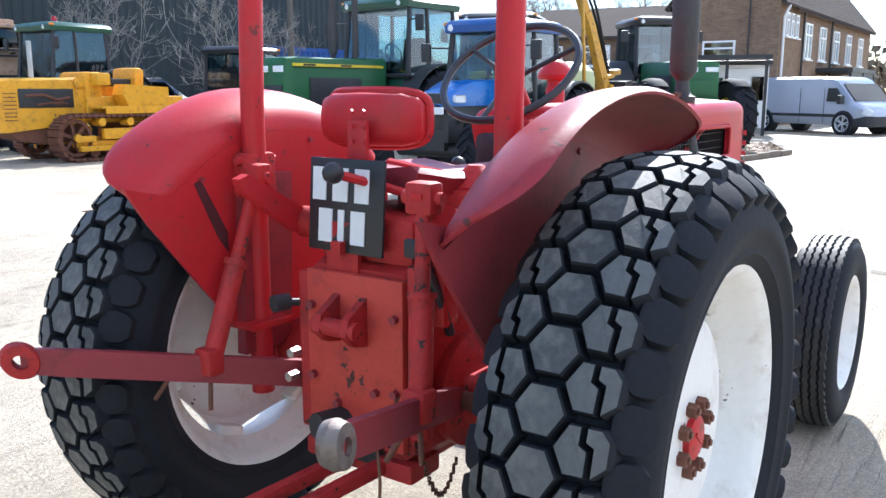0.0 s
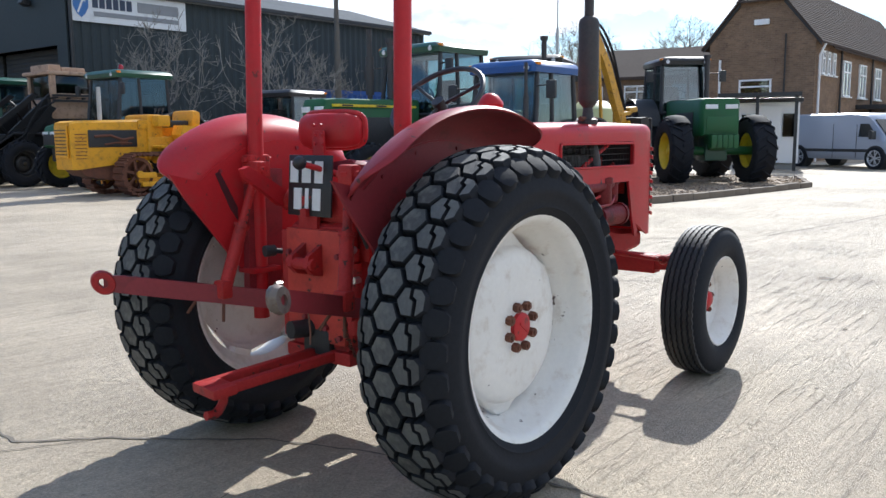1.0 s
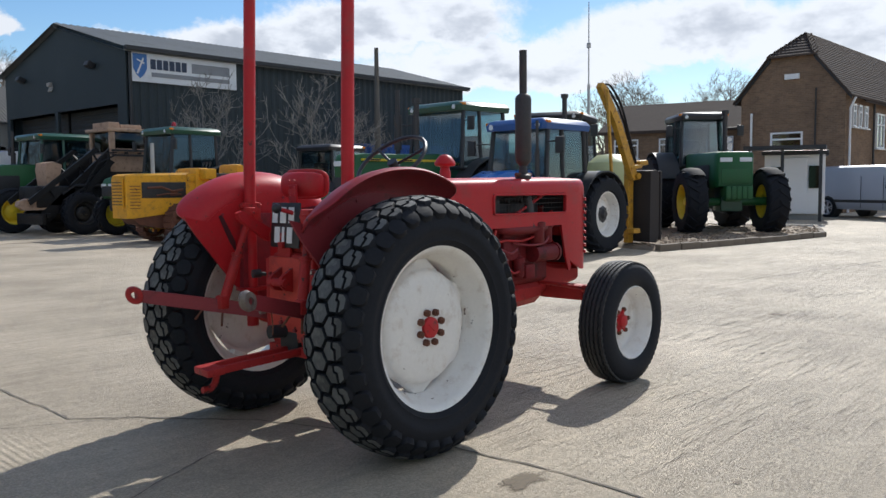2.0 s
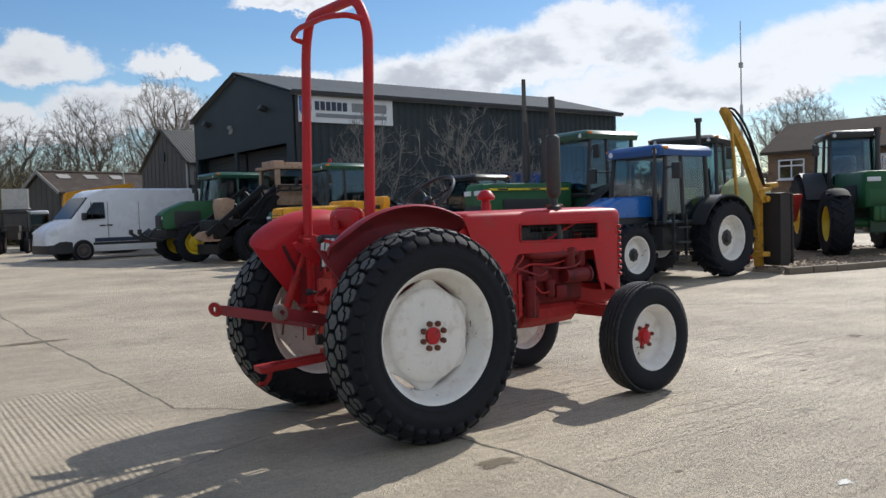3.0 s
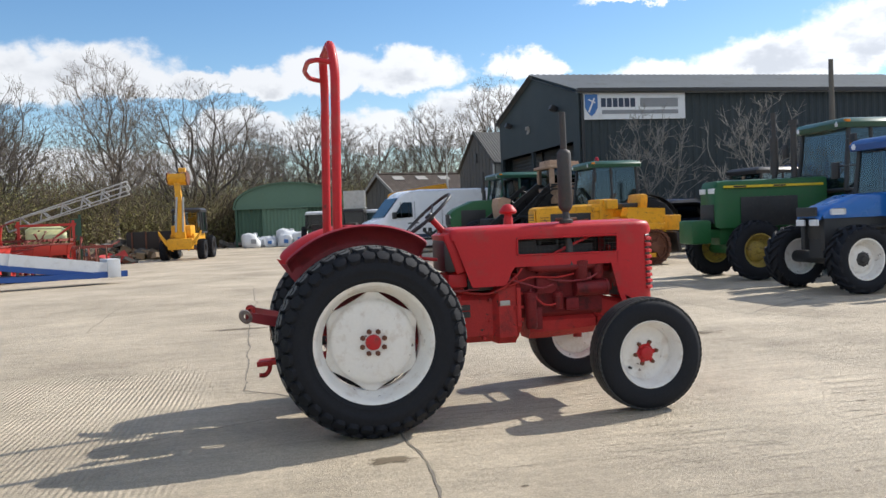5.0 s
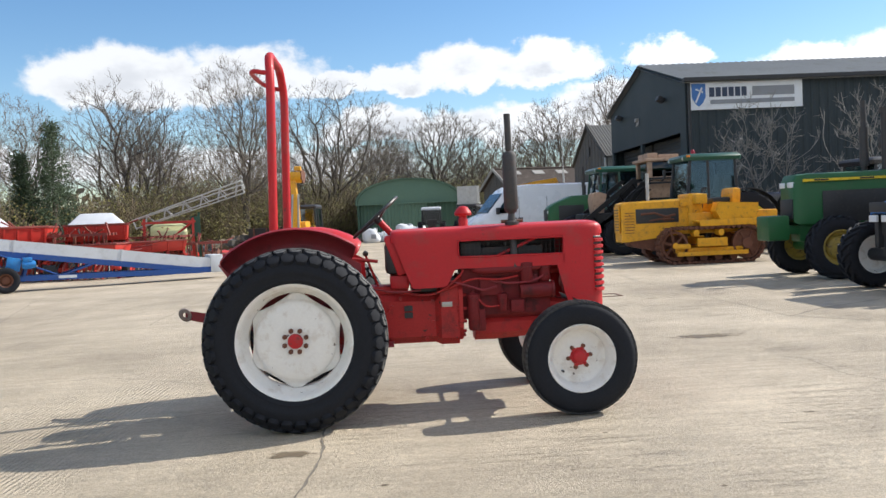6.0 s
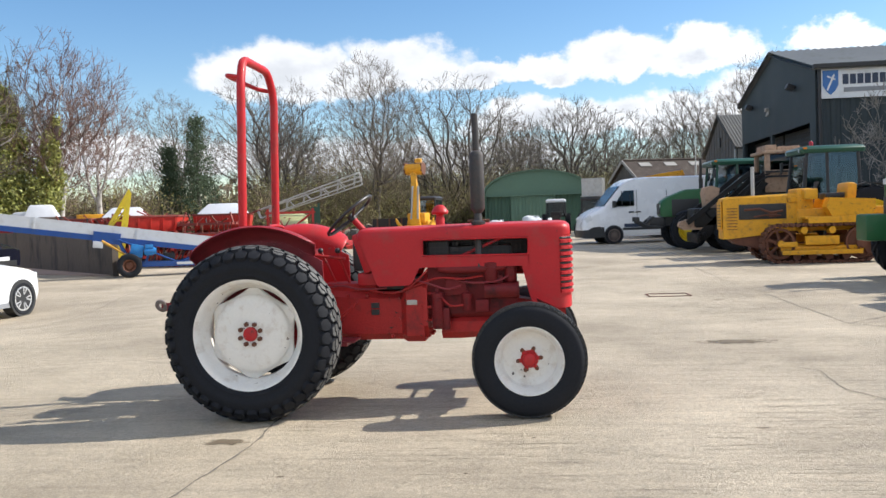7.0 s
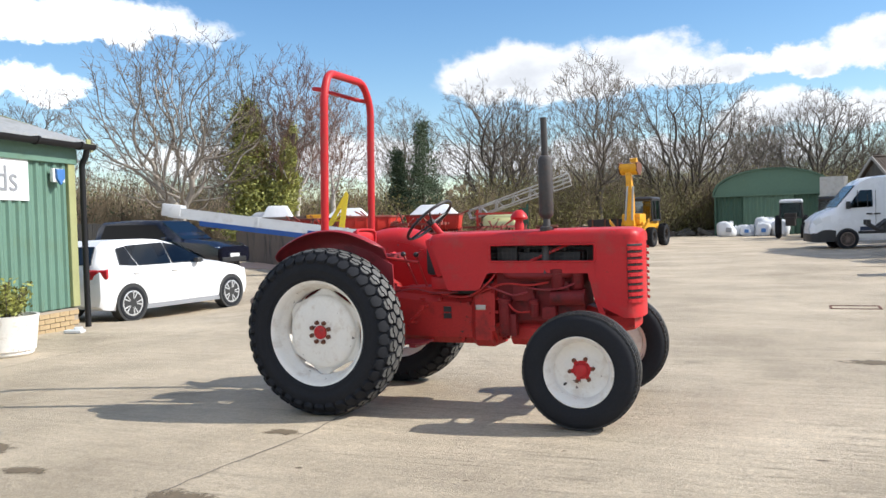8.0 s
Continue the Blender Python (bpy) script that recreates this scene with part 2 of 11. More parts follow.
M["privacy_glass"] = glass("privacy glass", (0.02, 0.02, 0.025), 0.02)
M["old_glass"] = glass("dusty old cab glass", (0.36, 0.38, 0.38), 0.03)
M["dark_glass"] = glass("tinted car glass", (0.07, 0.085, 0.095), 0.06)
M["window_glass"] = glass("window glass", (0.25, 0.28, 0.30), 0.25)
M["white_paint"] = material("white van paint", (0.80, 0.81, 0.83), 0.28, vary=0.04, patch=1.5, coat=0.3)
M["silver"] = material("silver van paint", (0.42, 0.45, 0.52), 0.35, metal=0.35, vary=0.04, patch=1.5, coat=0.3)
M["navy"] = material("dark blue car paint", (0.006, 0.007, 0.016), 0.22, spec=0.5, vary=0.05, coat=0.5)
M["plastic"] = material("black plastic", (0.025, 0.026, 0.028), 0.55, vary=0.15, bump=0.05)
M["lamp_clear"] = material("clear lamp lens", (0.70, 0.72, 0.74), 0.15, vary=0.05)
M["lamp_red"] = material("red lamp lens", (0.35, 0.012, 0.02), 0.2, vary=0.1)
M["lamp_amber"] = material("amber lamp lens", (0.80, 0.25, 0.02), 0.25, vary=0.1)
M["cream"] = material("faded cream and tan paint", (0.42, 0.28, 0.19), 0.6, vary=0.15, dirt=RUST, dirt_amount=0.5)
M["machine_red"] = material("red implement paint", (0.50, 0.036, 0.026), 0.45, vary=0.15, bump=0.05, dirt=(0.25, 0.05, 0.03), dirt_amount=0.4)
M["rusty_red"] = material("rusty red implement steel", (0.23, 0.048, 0.036), 0.65, vary=0.3, grain=60, patch=8, bump=0.15, dirt=(0.11, 0.055, 0.04), dirt_amount=0.7)
M["conveyor_blue"] = material("blue conveyor paint", (0.008, 0.056, 0.24), 0.45, vary=0.15, dirt=(0.05, 0.08, 0.16), dirt_amount=0.4)
M["light_blue"] = material("light blue machine enamel", (0.02, 0.20, 0.52), 0.4, vary=0.15, patch=5, dirt=(0.06, 0.12, 0.2), dirt_amount=0.5)
M["conveyor_grey"] = material("pale grey conveyor side", (0.55, 0.57, 0.60), 0.5, vary=0.1, patch=1.2, bump=0.05, dirt=(0.34, 0.33, 0.32), dirt_amount=0.4)
M["galv"] = material("galvanised steel", (0.45, 0.45, 0.44), 0.5, metal=0.5, vary=0.2, patch=4, bump=0.06, dirt=(0.30, 0.24, 0.18), dirt_amount=0.4)
M["shed"] = material("dark slate cladding", (0.033, 0.044, 0.049), 0.6, spec=0.3, vary=0.15, patch=0.5, grain=12)
M["gutter"] = material("black rainwater plastic", (0.012, 0.012, 0.014), 0.6, spec=0.25, vary=0.2, patch=3)
M["office_roof"] = material("pale grey roof sheet", (0.30, 0.31, 0.32), 0.6, vary=0.15, patch=0.8, grain=14, bump=0.06, dirt=(0.18, 0.18, 0.13), dirt_amount=0.4)
M["roller"] = material("brownish grey roller shutter", (0.040, 0.041, 0.041), 0.6, spec=0.3, vary=0.2, patch=0.6, grain=10, dirt=(0.055, 0.05, 0.042), dirt_amount=0.4)
M["shed_roof"] = material("grey fibre cement roof", (0.16, 0.17, 0.175), 0.8, vary=0.15, patch=0.4, grain=14, bump=0.1, dirt=(0.09, 0.10, 0.07), dirt_amount=0.35)
M["weather_wood"] = material("weathered grey boards", (0.105, 0.098, 0.088), 0.85, vary=0.25, patch=1.0, grain=10, bump=0.2, stretch=(3, 3, 0.4))
M["block"] = material("cement render", (0.30, 0.29, 0.27), 0.85, vary=0.12, patch=0.7, bump=0.1)
M["old_roof"] = material("lichened corrugated roof", (0.088, 0.086, 0.082), 0.85, vary=0.25, patch=0.6, bump=0.1, dirt=(0.12, 0.115, 0.085), dirt_amount=0.5)
M["brown_roof"] = material("brown lichened roof sheet", (0.080, 0.063, 0.054), 0.9, spec=0.2, vary=0.25, patch=0.9, grain=12, bump=0.15, dirt=(0.15, 0.13, 0.10), dirt_amount=0.5)
M["hut_green"] = material("green painted sheet", (0.095, 0.175, 0.122), 0.6, vary=0.1, patch=0.6, grain=8, bump=0.05)
M["hut_dark"] = material("dark green door sheet", (0.040, 0.095, 0.062), 0.6, vary=0.1, patch=0.6, grain=8)
M["office_green"] = material("green profiled cladding", (0.112, 0.205, 0.158), 0.5, vary=0.10, patch=0.8, grain=20, bump=0.03, dirt=(0.10, 0.15, 0.09), dirt_amount=0.35)
M["olive_trim"] = material("faded olive flashing", (0.30, 0.31, 0.15), 0.6, vary=0.15, patch=2, bump=0.04)
M["buff_brick"] = material("buff brick", (0.40, 0.30, 0.17), 0.9, vary=0.25, patch=6, grain=40, bump=0.3, dirt=(0.26, 0.15, 0.09), dirt_amount=0.5)
M["alloy"] = material("silver alloy wheel", (0.62, 0.63, 0.65), 0.3, metal=0.5, vary=0.05)
M["mortar"] = material("mortar", (0.30, 0.26, 0.21), 0.9, vary=0.15, bump=0.2)
M["roof_tile"] = material("brown roof tiles", (0.070, 0.054, 0.046), 0.95, spec=0.12, vary=0.2, patch=0.8, grain=9, bump=0.2)
M["upvc"] = material("white window frame", (0.78, 0.78, 0.78), 0.4, vary=0.04)
M["concrete_wall"] = material("grey concrete panel", (0.125, 0.100, 0.082), 0.85, vary=0.3, patch=0.6, grain=14, bump=0.3, stretch=(1.0, 1.0, 0.4), dirt=(0.042, 0.038, 0.035), dirt_amount=0.9)
M["pink_screed"] = material("pinkish worn screed", (0.40, 0.29, 0.24), 0.9, vary=0.2, patch=1.5, grain=30, bump=0.2)
M["kerb"] = material("dark weathered kerb", (0.17, 0.135, 0.10), 0.85, vary=0.18, patch=4, bump=0.25)
M["gravel"] = material("gravel", (0.27, 0.205, 0.14), 0.9, vary=0.4, patch=1.2, grain=30, bump=0.9, dirt=(0.12, 0.11, 0.07), dirt_amount=0.4)
M["stones"] = material("loose gravel stones", (0.27, 0.20, 0.135), 0.85, vary=0.2, patch=3, island=0.5)
M["bark"] = material("grey brown bark", (0.105, 0.090, 0.076), 0.9, vary=0.25, patch=2, grain=16, bump=0.4)
M["twig"] = material("bare twigs", (0.165, 0.138, 0.112), 0.9, vary=0.25, patch=1)
M["birch"] = material("pale birch bark", (0.46, 0.43, 0.40), 0.8, vary=0.2, patch=2, dirt=(0.09, 0.08, 0.07), dirt_amount=0.7, bump=0.2)
M["ivy"] = material("ivy leaves", (0.27, 0.28, 0.070), 0.42, vary=0.3, patch=2, island=0.5)
M["conifer"] = material("conifer foliage", (0.034, 0.058, 0.024), 0.7, vary=0.3, patch=2, island=0.4)
M["hedge"] = material("spring hedge growth", (0.165, 0.150, 0.048), 0.8, vary=0.35, patch=0.6, island=0.5)
M["scrub"] = material("bare scrub", (0.16, 0.125, 0.082), 0.9, vary=0.35, patch=0.5, island=0.45)
M["bag"] = material("white woven bag", (0.60, 0.62, 0.65), 0.6, vary=0.1, patch=4, bump=0.1)
M["print_blue"] = material("blue print", (0.05, 0.16, 0.42), 0.5, vary=0.1)
M["print_navy"] = material("navy print", (0.03, 0.045, 0.085), 0.5, vary=0.1)
M["print_grey"] = material("grey print", (0.24, 0.25, 0.27), 0.5, vary=0.1)
M["sign_white"] = material("white sign panel", (0.72, 0.74, 0.76), 0.5, vary=0.05, patch=0.8, dirt=(0.5, 0.5, 0.5), dirt_amount=0.3)
M["crack"] = material("dirt filled crack", (0.175, 0.152, 0.122), 0.95, vary=0.3, patch=3)
M["stain"] = material("oil and damp stain", (0.20, 0.175, 0.14), 0.75, vary=0.3, patch=4)


def concrete_material():
    """Brushed yard concrete: pale, with damp patches, tamped ridges on the older slab and fine aggregate."""
    m = bpy.data.materials.new("brushed yard concrete")
    m.use_nodes = True
    nt = m.node_tree
    N, L = nt.nodes.new, nt.links.new
    bsdf = nt.nodes["Principled BSDF"]
    co = N("ShaderNodeTexCoord")

    def mapped(stretch=(1, 1, 1), turn=0.0):
        mp = N("ShaderNodeMapping")
        mp.inputs["Scale"].default_value = stretch
        mp.inputs["Rotation"].default_value = (0, 0, turn)
        L(co.outputs["Object"], mp.inputs[0])
        return mp.outputs[0]

    def noise_at(scale, detail, rough_, stretch=(1, 1, 1), turn=0.0):
        n = N("ShaderNodeTexNoise")
        n.inputs["Scale"].default_value, n.inputs["Detail"].default_value, n.inputs["Roughness"].default_value = scale, detail, rough_
        L(mapped(stretch, turn), n.inputs["Vector"])
        return n.outputs["Fac"]

    def ranged(v, a, b, c=0.0, d=1.0, smooth=False):
        r = N("ShaderNodeMapRange")
        r.interpolation_type = "SMOOTHSTEP" if smooth else "LINEAR"
        for name, x in (("From Min", a), ("From Max", b), ("To Min", c), ("To Max", d)):
            r.inputs[name].default_value = x
        L(v, r.inputs["Value"])
        return r.outputs[0]

    def arith(op, a, b):
        n = N("ShaderNodeMath")
        n.operation = op
        for k, v in enumerate((a, b)):
            if isinstance(v, (int, float)):
                n.inputs[k].default_value = v
            else:
                L(v, n.inputs[k])
        return n.outputs[0]

    ramp = N("ShaderNodeValToRGB")
    e = ramp.color_ramp.elements
    e[0].position, e[0].color = 0.30, (0.290, 0.237, 0.169, 1)
    e[1].position, e[1].color = 0.70, (0.568, 0.477, 0.355, 1)
    L(noise_at(0.45, 10.0, 0.66), ramp.inputs[0])
    speck = ranged(noise_at(80, 3.0, 0.8), 0.25, 0.75, 0.60, 1.38)
    grit = ranged(noise_at(22, 6.0, 0.8), 0.3, 0.7, 0.78, 1.20)
    streak = ranged(noise_at(11.0, 5.0, 0.6, (0.09, 1.0, 1.0), radians(3)), 0.3, 0.7, 0.90, 1.10)
    # worn brush marks along the newer slab, broken and patchy
    place = N("ShaderNodeSeparateXYZ")
    L(co.outputs["Object"], place.inputs[0])
    marks = arith("MULTIPLY", ranged(noise_at(30, 5.0, 0.62, (0.055, 1.0, 1.0), radians(2)), 0.53, 0.66, 0.0, 1.0, True), ranged(noise_at(0.8, 5.0, 0.62), 0.40, 0.60, 0.12, 1.0))
    marks = arith("MULTIPLY", marks, ranged(place.outputs[0], -0.1, 0.4, 0.15, 1.0, True))
    pits = ranged(noise_at(9.0, 2.0, 0.5), 0.76, 0.80, 1.0, 0.45, True)
    # small dark pits and oil drips
    drips = ranged(noise_at(3.2, 6.0, 0.7), 0.66, 0.74, 1.0, 0.72, True)
    level = arith("MULTIPLY", arith("MULTIPLY", speck, grit), arith("MULTIPLY", arith("MULTIPLY", streak, pits), arith("MULTIPLY", drips, ranged(marks, 0.0, 1.0, 1.03, 0.76))))
    hsv = N("ShaderNodeHueSaturation")
    L(ramp.outputs[0], hsv.inputs["Color"])
    L(level, hsv.inputs["Value"])
    L(hsv.outputs[0], bsdf.inputs["Base Color"])
    bsdf.inputs["Roughness"].default_value = 0.72
    # tamped ridges: strong on the slab behind the tractor, faint and patchy elsewhere
    sep = N("ShaderNodeSeparateXYZ")
    L(co.outputs["Object"], sep.inputs[0])
    slab = arith("MULTIPLY", ranged(sep.outputs[0], -1.5, -0.95, 1.0, 0.0, True), ranged(arith("ADD", sep.outputs[1], arith("MULTIPLY", sep.outputs[0], 0.127)), 2.0, 2.3, 1.0, 0.06, True))

    def ridges(turn, scale):
        w = N("ShaderNodeTexWave")
        w.inputs["Scale"].default_value, w.inputs["Distortion"].default_value = scale, 2.2
        w.inputs["Detail"].default_value, w.inputs["Detail Scale"].default_value, w.inputs["Detail Roughness"].default_value = 3.0, 1.5, 0.6
        L(mapped((1, 1, 1), turn), w.inputs["Vector"])
        return w.outputs["Fac"]

    old = arith("MULTIPLY", arith("MULTIPLY", ridges(radians(2), 8.0), slab), ranged(noise_at(1.6, 5.0, 0.65), 0.36, 0.62, 0.12, 1.0))
    faint = arith("MULTIPLY", marks, -0.7)
    height = arith("ADD", arith("ADD", arith("MULTIPLY", old, 1.05), faint), arith("ADD", arith("MULTIPLY", noise_at(70, 6.0, 0.75), 1.3), arith("MULTIPLY", noise_at(14, 4.0, 0.6), 1.1)))
    b = N("ShaderNodeBump")
    b.inputs["Strength"].default_value, b.inputs["Distance"].default_value = 0.95, 0.011
    L(height, b.inputs["Height"])
    L(b.outputs[0], bsdf.inputs["Normal"])
    return m


M["concrete"] = concrete_material()


def brick_material():
    """Far brickwork in stretcher bond, seen from well away; runs along x and y alike."""
    m = material("brown brick", (0.205, 0.138, 0.092), 0.9, spec=0.2, vary=0.22, patch=1.1, grain=9, bump=0.0, dirt=(0.13, 0.085, 0.065), dirt_amount=0.5)
    nt = m.node_tree
    N, L = nt.nodes.new, nt.links.new
    bsdf = nt.nodes["Principled BSDF"]
    base = bsdf.inputs["Base Color"].links[0].from_socket
    co, sep, add, com = N("ShaderNodeTexCoord"), N("ShaderNodeSeparateXYZ"), N("ShaderNodeMath"), N("ShaderNodeCombineXYZ")
    L(co.outputs["Object"], sep.inputs[0])
    L(sep.outputs[0], add.inputs[0])
    L(sep.outputs[1], add.inputs[1])
    L(add.outputs[0], com.inputs[0])
    L(sep.outputs[2], com.inputs[1])
    br = N("ShaderNodeTexBrick")
    br.inputs["Scale"].default_value = 1.0
    br.inputs["Brick Width"].default_value, br.inputs["Row Height"].default_value, br.inputs["Mortar Size"].default_value = 0.225, 0.075, 0.008
    br.inputs["Color1"].default_value, br.inputs["Color2"].default_value, br.inputs["Mortar"].default_value = (0.80, 0.80, 0.80, 1), (1.15, 1.10, 1.05, 1), (1.15, 1.25, 1.35, 1)
    L(com.outputs[0], br.inputs["Vector"])
    mx = N("ShaderNodeMix")
    mx.data_type, mx.blend_type = "RGBA", "MULTIPLY"
    mx.inputs["Factor"].default_value = 1.0
    L(base, mx.inputs["A"])
    L(br.outputs["Color"], mx.inputs["B"])
    L(mx.outputs["Result"], bsdf.inputs["Base Color"])
    return m


M["brick"] = brick_material()

# ---- mesh helpers ----


def box(bm, size, at=(0, 0, 0), rot=(0, 0, 0), taper=(1, 1), bevel=0.0):
    """A box centred on at; taper scales its top face in x and y."""
    vs = bmesh.ops.create_cube(bm, size=1.0)["verts"]
    for v in vs:
        k = taper if v.co.z > 0 else (1, 1)
        v.co = Vector((v.co.x * size[0] * k[0], v.co.y * size[1] * k[1], v.co.z * size[2]))
    if bevel:
        es = list({e for v in vs for e in v.link_edges})
        res = bmesh.ops.bevel(bm, geom=es, offset=bevel, segments=2, affect="EDGES", profile=0.6)
        vs = list({v for f in res["faces"] for v in f.verts} | {v for v in vs if v.is_valid})
    bmesh.ops.transform(bm, matrix=pose(*at, *rot), verts=vs)
    return vs


def rod(bm, a, b, r, r2=None, seg=12, caps=True):
    """A round bar from a to b."""
    a, b = Vector(a), Vector(b)
    d = b - a
    vs = bmesh.ops.create_cone(bm, cap_ends=caps, segments=seg, radius1=r, radius2=r if r2 is None else r2, depth=d.length)["verts"]
    turn = d.to_track_quat("Z", "Y").to_matrix().to_4x4()
    bmesh.ops.transform(bm, matrix=Matrix.Translation((a + b) / 2) @ turn, verts=vs)
    return vs


def tube(bm, pts, r, seg=8, close=False):
    """A bent pipe along pts; r is a radius or one for each point."""
    pts = [Vector(p) for p in pts]
    n = len(pts)
    rs = r if isinstance(r, (list, tuple)) else [r] * n
    rings, ref = [], None
    for i, p in enumerate(pts):
        if close:
            d = pts[(i + 1) % n] - pts[i - 1]
        else:
            d = pts[min(i + 1, n - 1)] - pts[max(i - 1, 0)]
        d.normalize()
        if ref is None:
            ref = d.orthogonal().normalized()
        ref = (ref - d * ref.dot(d)).normalized()
        side = d.cross(ref)
        rings.append([bm.verts.new(p + (ref * math.cos(2 * math.pi * k / seg) + side * math.sin(2 * math.pi * k / seg)) * rs[i]) for k in range(seg)])
    m = n if close else n - 1
    for i in range(m):
        A, B = rings[i], rings[(i + 1) % n]
        for k in range(seg):
            bm.faces.new((A[k], A[(k + 1) % seg], B[(k + 1) % seg], B[k]))
    if not close:
        bm.faces.new(rings[0][::-1])
        bm.faces.new(rings[-1])
    return rings


def smooth_path(pts, steps=6):
    """More points along a polyline, rounded through its corners."""
    pts = [Vector(p) for p in pts]
    out = []
    for i in range(len(pts) - 1):
        p0, p1, p2, p3 = pts[max(i - 1, 0)], pts[i], pts[i + 1], pts[min(i + 2, len(pts) - 1)]
        for k in range(steps):
            t = k / steps
            out.append(0.5 * ((2 * p1) + (p2 - p0) * t + (2 * p0 - 5 * p1 + 4 * p2 - p3) * t * t + (3 * p1 - p0 - 3 * p2 + p3) * t ** 3))
    out.append(pts[-1])
    return out


def rounded(pts, r, steps=5):
    """A polyline whose corners are rounded by r."""
    pts = [Vector(p) for p in pts]
    out = [pts[0]]
    for a, b, c in zip(pts, pts[1:], pts[2:]):
        u, v = (a - b), (c - b)
        k = min(r, u.length * 0.45, v.length * 0.45)
        p, q = b + u.normalized() * k, b + v.normalized() * k
        for i in range(steps + 1):
            t = i / steps
            out.append((1 - t) ** 2 * p + 2 * t * (1 - t) * b + t * t * q)
    out.append(pts[-1])
    return out


def lathe(bm, profile, seg=32, axis="y", at=(0, 0, 0), closed=False):
    """Turns a profile of (radius, along the axis) about an axis."""
    rings = []
    for k in range(seg):
        a = 2 * math.pi * k / seg
        ring = []
        for r, h in profile:
            c, s = r * math.cos(a), r * math.sin(a)
            p = {"y": (c, h, s), "z": (c, s, h), "x": (h, c, s)}[axis]
            ring.append(bm.verts.new(Vector(p) + Vector(at)))
        rings.append(ring)
    n = len(profile)
    for k in range(seg):
        A, B = rings[k], rings[(k + 1) % seg]
        for i in range(n if closed else n - 1):
            j = (i + 1) % n
            bm.faces.new((A[i], A[j], B[j], B[i]))
    return rings


def prism(bm, outline, lo, hi, axis="y"):
    """An outline of 2D points pushed from lo to hi along an axis (y: points are x, z; x: y, z; z: x, y)."""
    def at(p, h):
        return {"y": (p[0], h, p[1]), "x": (h, p[0], p[1]), "z": (p[0], p[1], h)}[axis]
    A = [bm.verts.new(at(p, lo)) for p in outline]
    B = [bm.verts.new(at(p, hi)) for p in outline]
    n = len(outline)
    for i in range(n):
        bm.faces.new((A[i], A[(i + 1) % n], B[(i + 1) % n], B[i]))
    bm.faces.new(A[::-1])
    bm.faces.new(B)
    return A + B


def loft(bm, rings, caps=True, close=True):
    """A skin over rings of equally many points."""
    vr = [[bm.verts.new(p) for p in ring] for ring in rings]
    n = len(vr[0])
    for A, B in zip(vr, vr[1:]):
        for k in range(n if close else n - 1):
            bm.faces.new((A[k], A[(k + 1) % n], B[(k + 1) % n], B[k]))
    if caps:
        bm.faces.new(vr[0][::-1])
        bm.faces.new(vr[-1])
    return vr


def finish(name, bm, mat, smooth=True, angle=38):
    bmesh.ops.remove_doubles(bm, verts=bm.verts, dist=1e-5)
    bmesh.ops.recalc_face_normals(bm, faces=bm.faces)
    if smooth:
        lim = radians(angle)
        for f in bm.faces:
            f.smooth = True
        for e in bm.edges:
            e.smooth = len(e.link_faces) == 2 and e.calc_face_angle(0) < lim
    me = bpy.data.meshes.new(name)
    bm.to_mesh(me)
    bm.free()
    for m in (mat if isinstance(mat, (list, tuple)) else [mat]):
        me.materials.append(M[m] if isinstance(m, str) else m)
    return me


def part(name, bm, mat, parent, label="", smooth=True, angle=38):
    ob = new(name, finish(name, bm, mat, smooth, angle))
    ob.parent = parent
    return tagged(ob, label)


def shared(name, me, parent, m=None, label=""):
    """One more piece on a mesh that is there already."""
    ob = new(name, me)
    ob.parent = parent
    if m is not None:
        ob.matrix_basis = m
    return tagged(ob, label)


def thing(name, label, category, at=(0, 0, 0), turn=0.0, group="", kind=""):
    ob = new(name)
    ob.empty_display_size = 0.2
    ob.matrix_basis = pose(*at, 0, 0, turn)
    return tagged(ob, label, category, group, kind)


def solo(name, bm, mat, label, category="", at=(0, 0, 0), turn=0.0, group="", kind="", smooth=True, angle=38):
    ob = new(name, finish(name, bm, mat, smooth, angle))
    ob.matrix_basis = pose(*at, 0, 0, turn)
    return tagged(ob, label, category, group, kind)


B = bmesh.new

# ---- the yard and its buildings ----


def ground_z(x, y):
    """The yard falls to a shallow hollow beside the office; elsewhere it is level."""
    return -0.27 * math.exp(-((x + 8.5) ** 2 + (y - 7.3) ** 2) / 11.5)


def make_ground():
    bm = B()
    far = [-2500, -600, -200, -80, -40, -20]
    xs = far + [-18 + 0.5 * i for i in range(37)] + [10, 20, 40, 80, 200, 600, 2500]
    ys = far + [-10, -3] + [-2 + 0.5 * i for i in range(40)] + [20, 40, 80, 200, 600, 2500]
    grid = [[bm.verts.new((x, y, ground_z(x, y))) for x in xs] for y in ys]
    for r0, r1 in zip(grid, grid[1:]):
        for i in range(len(xs) - 1):
            bm.faces.new((r0[i], r0[i + 1], r1[i + 1], r1[i]))
    return solo("ground", bm, "concrete", "pale brushed concrete yard with cracks and stains", "ground", kind="structure", smooth=False)


ground = make_ground()


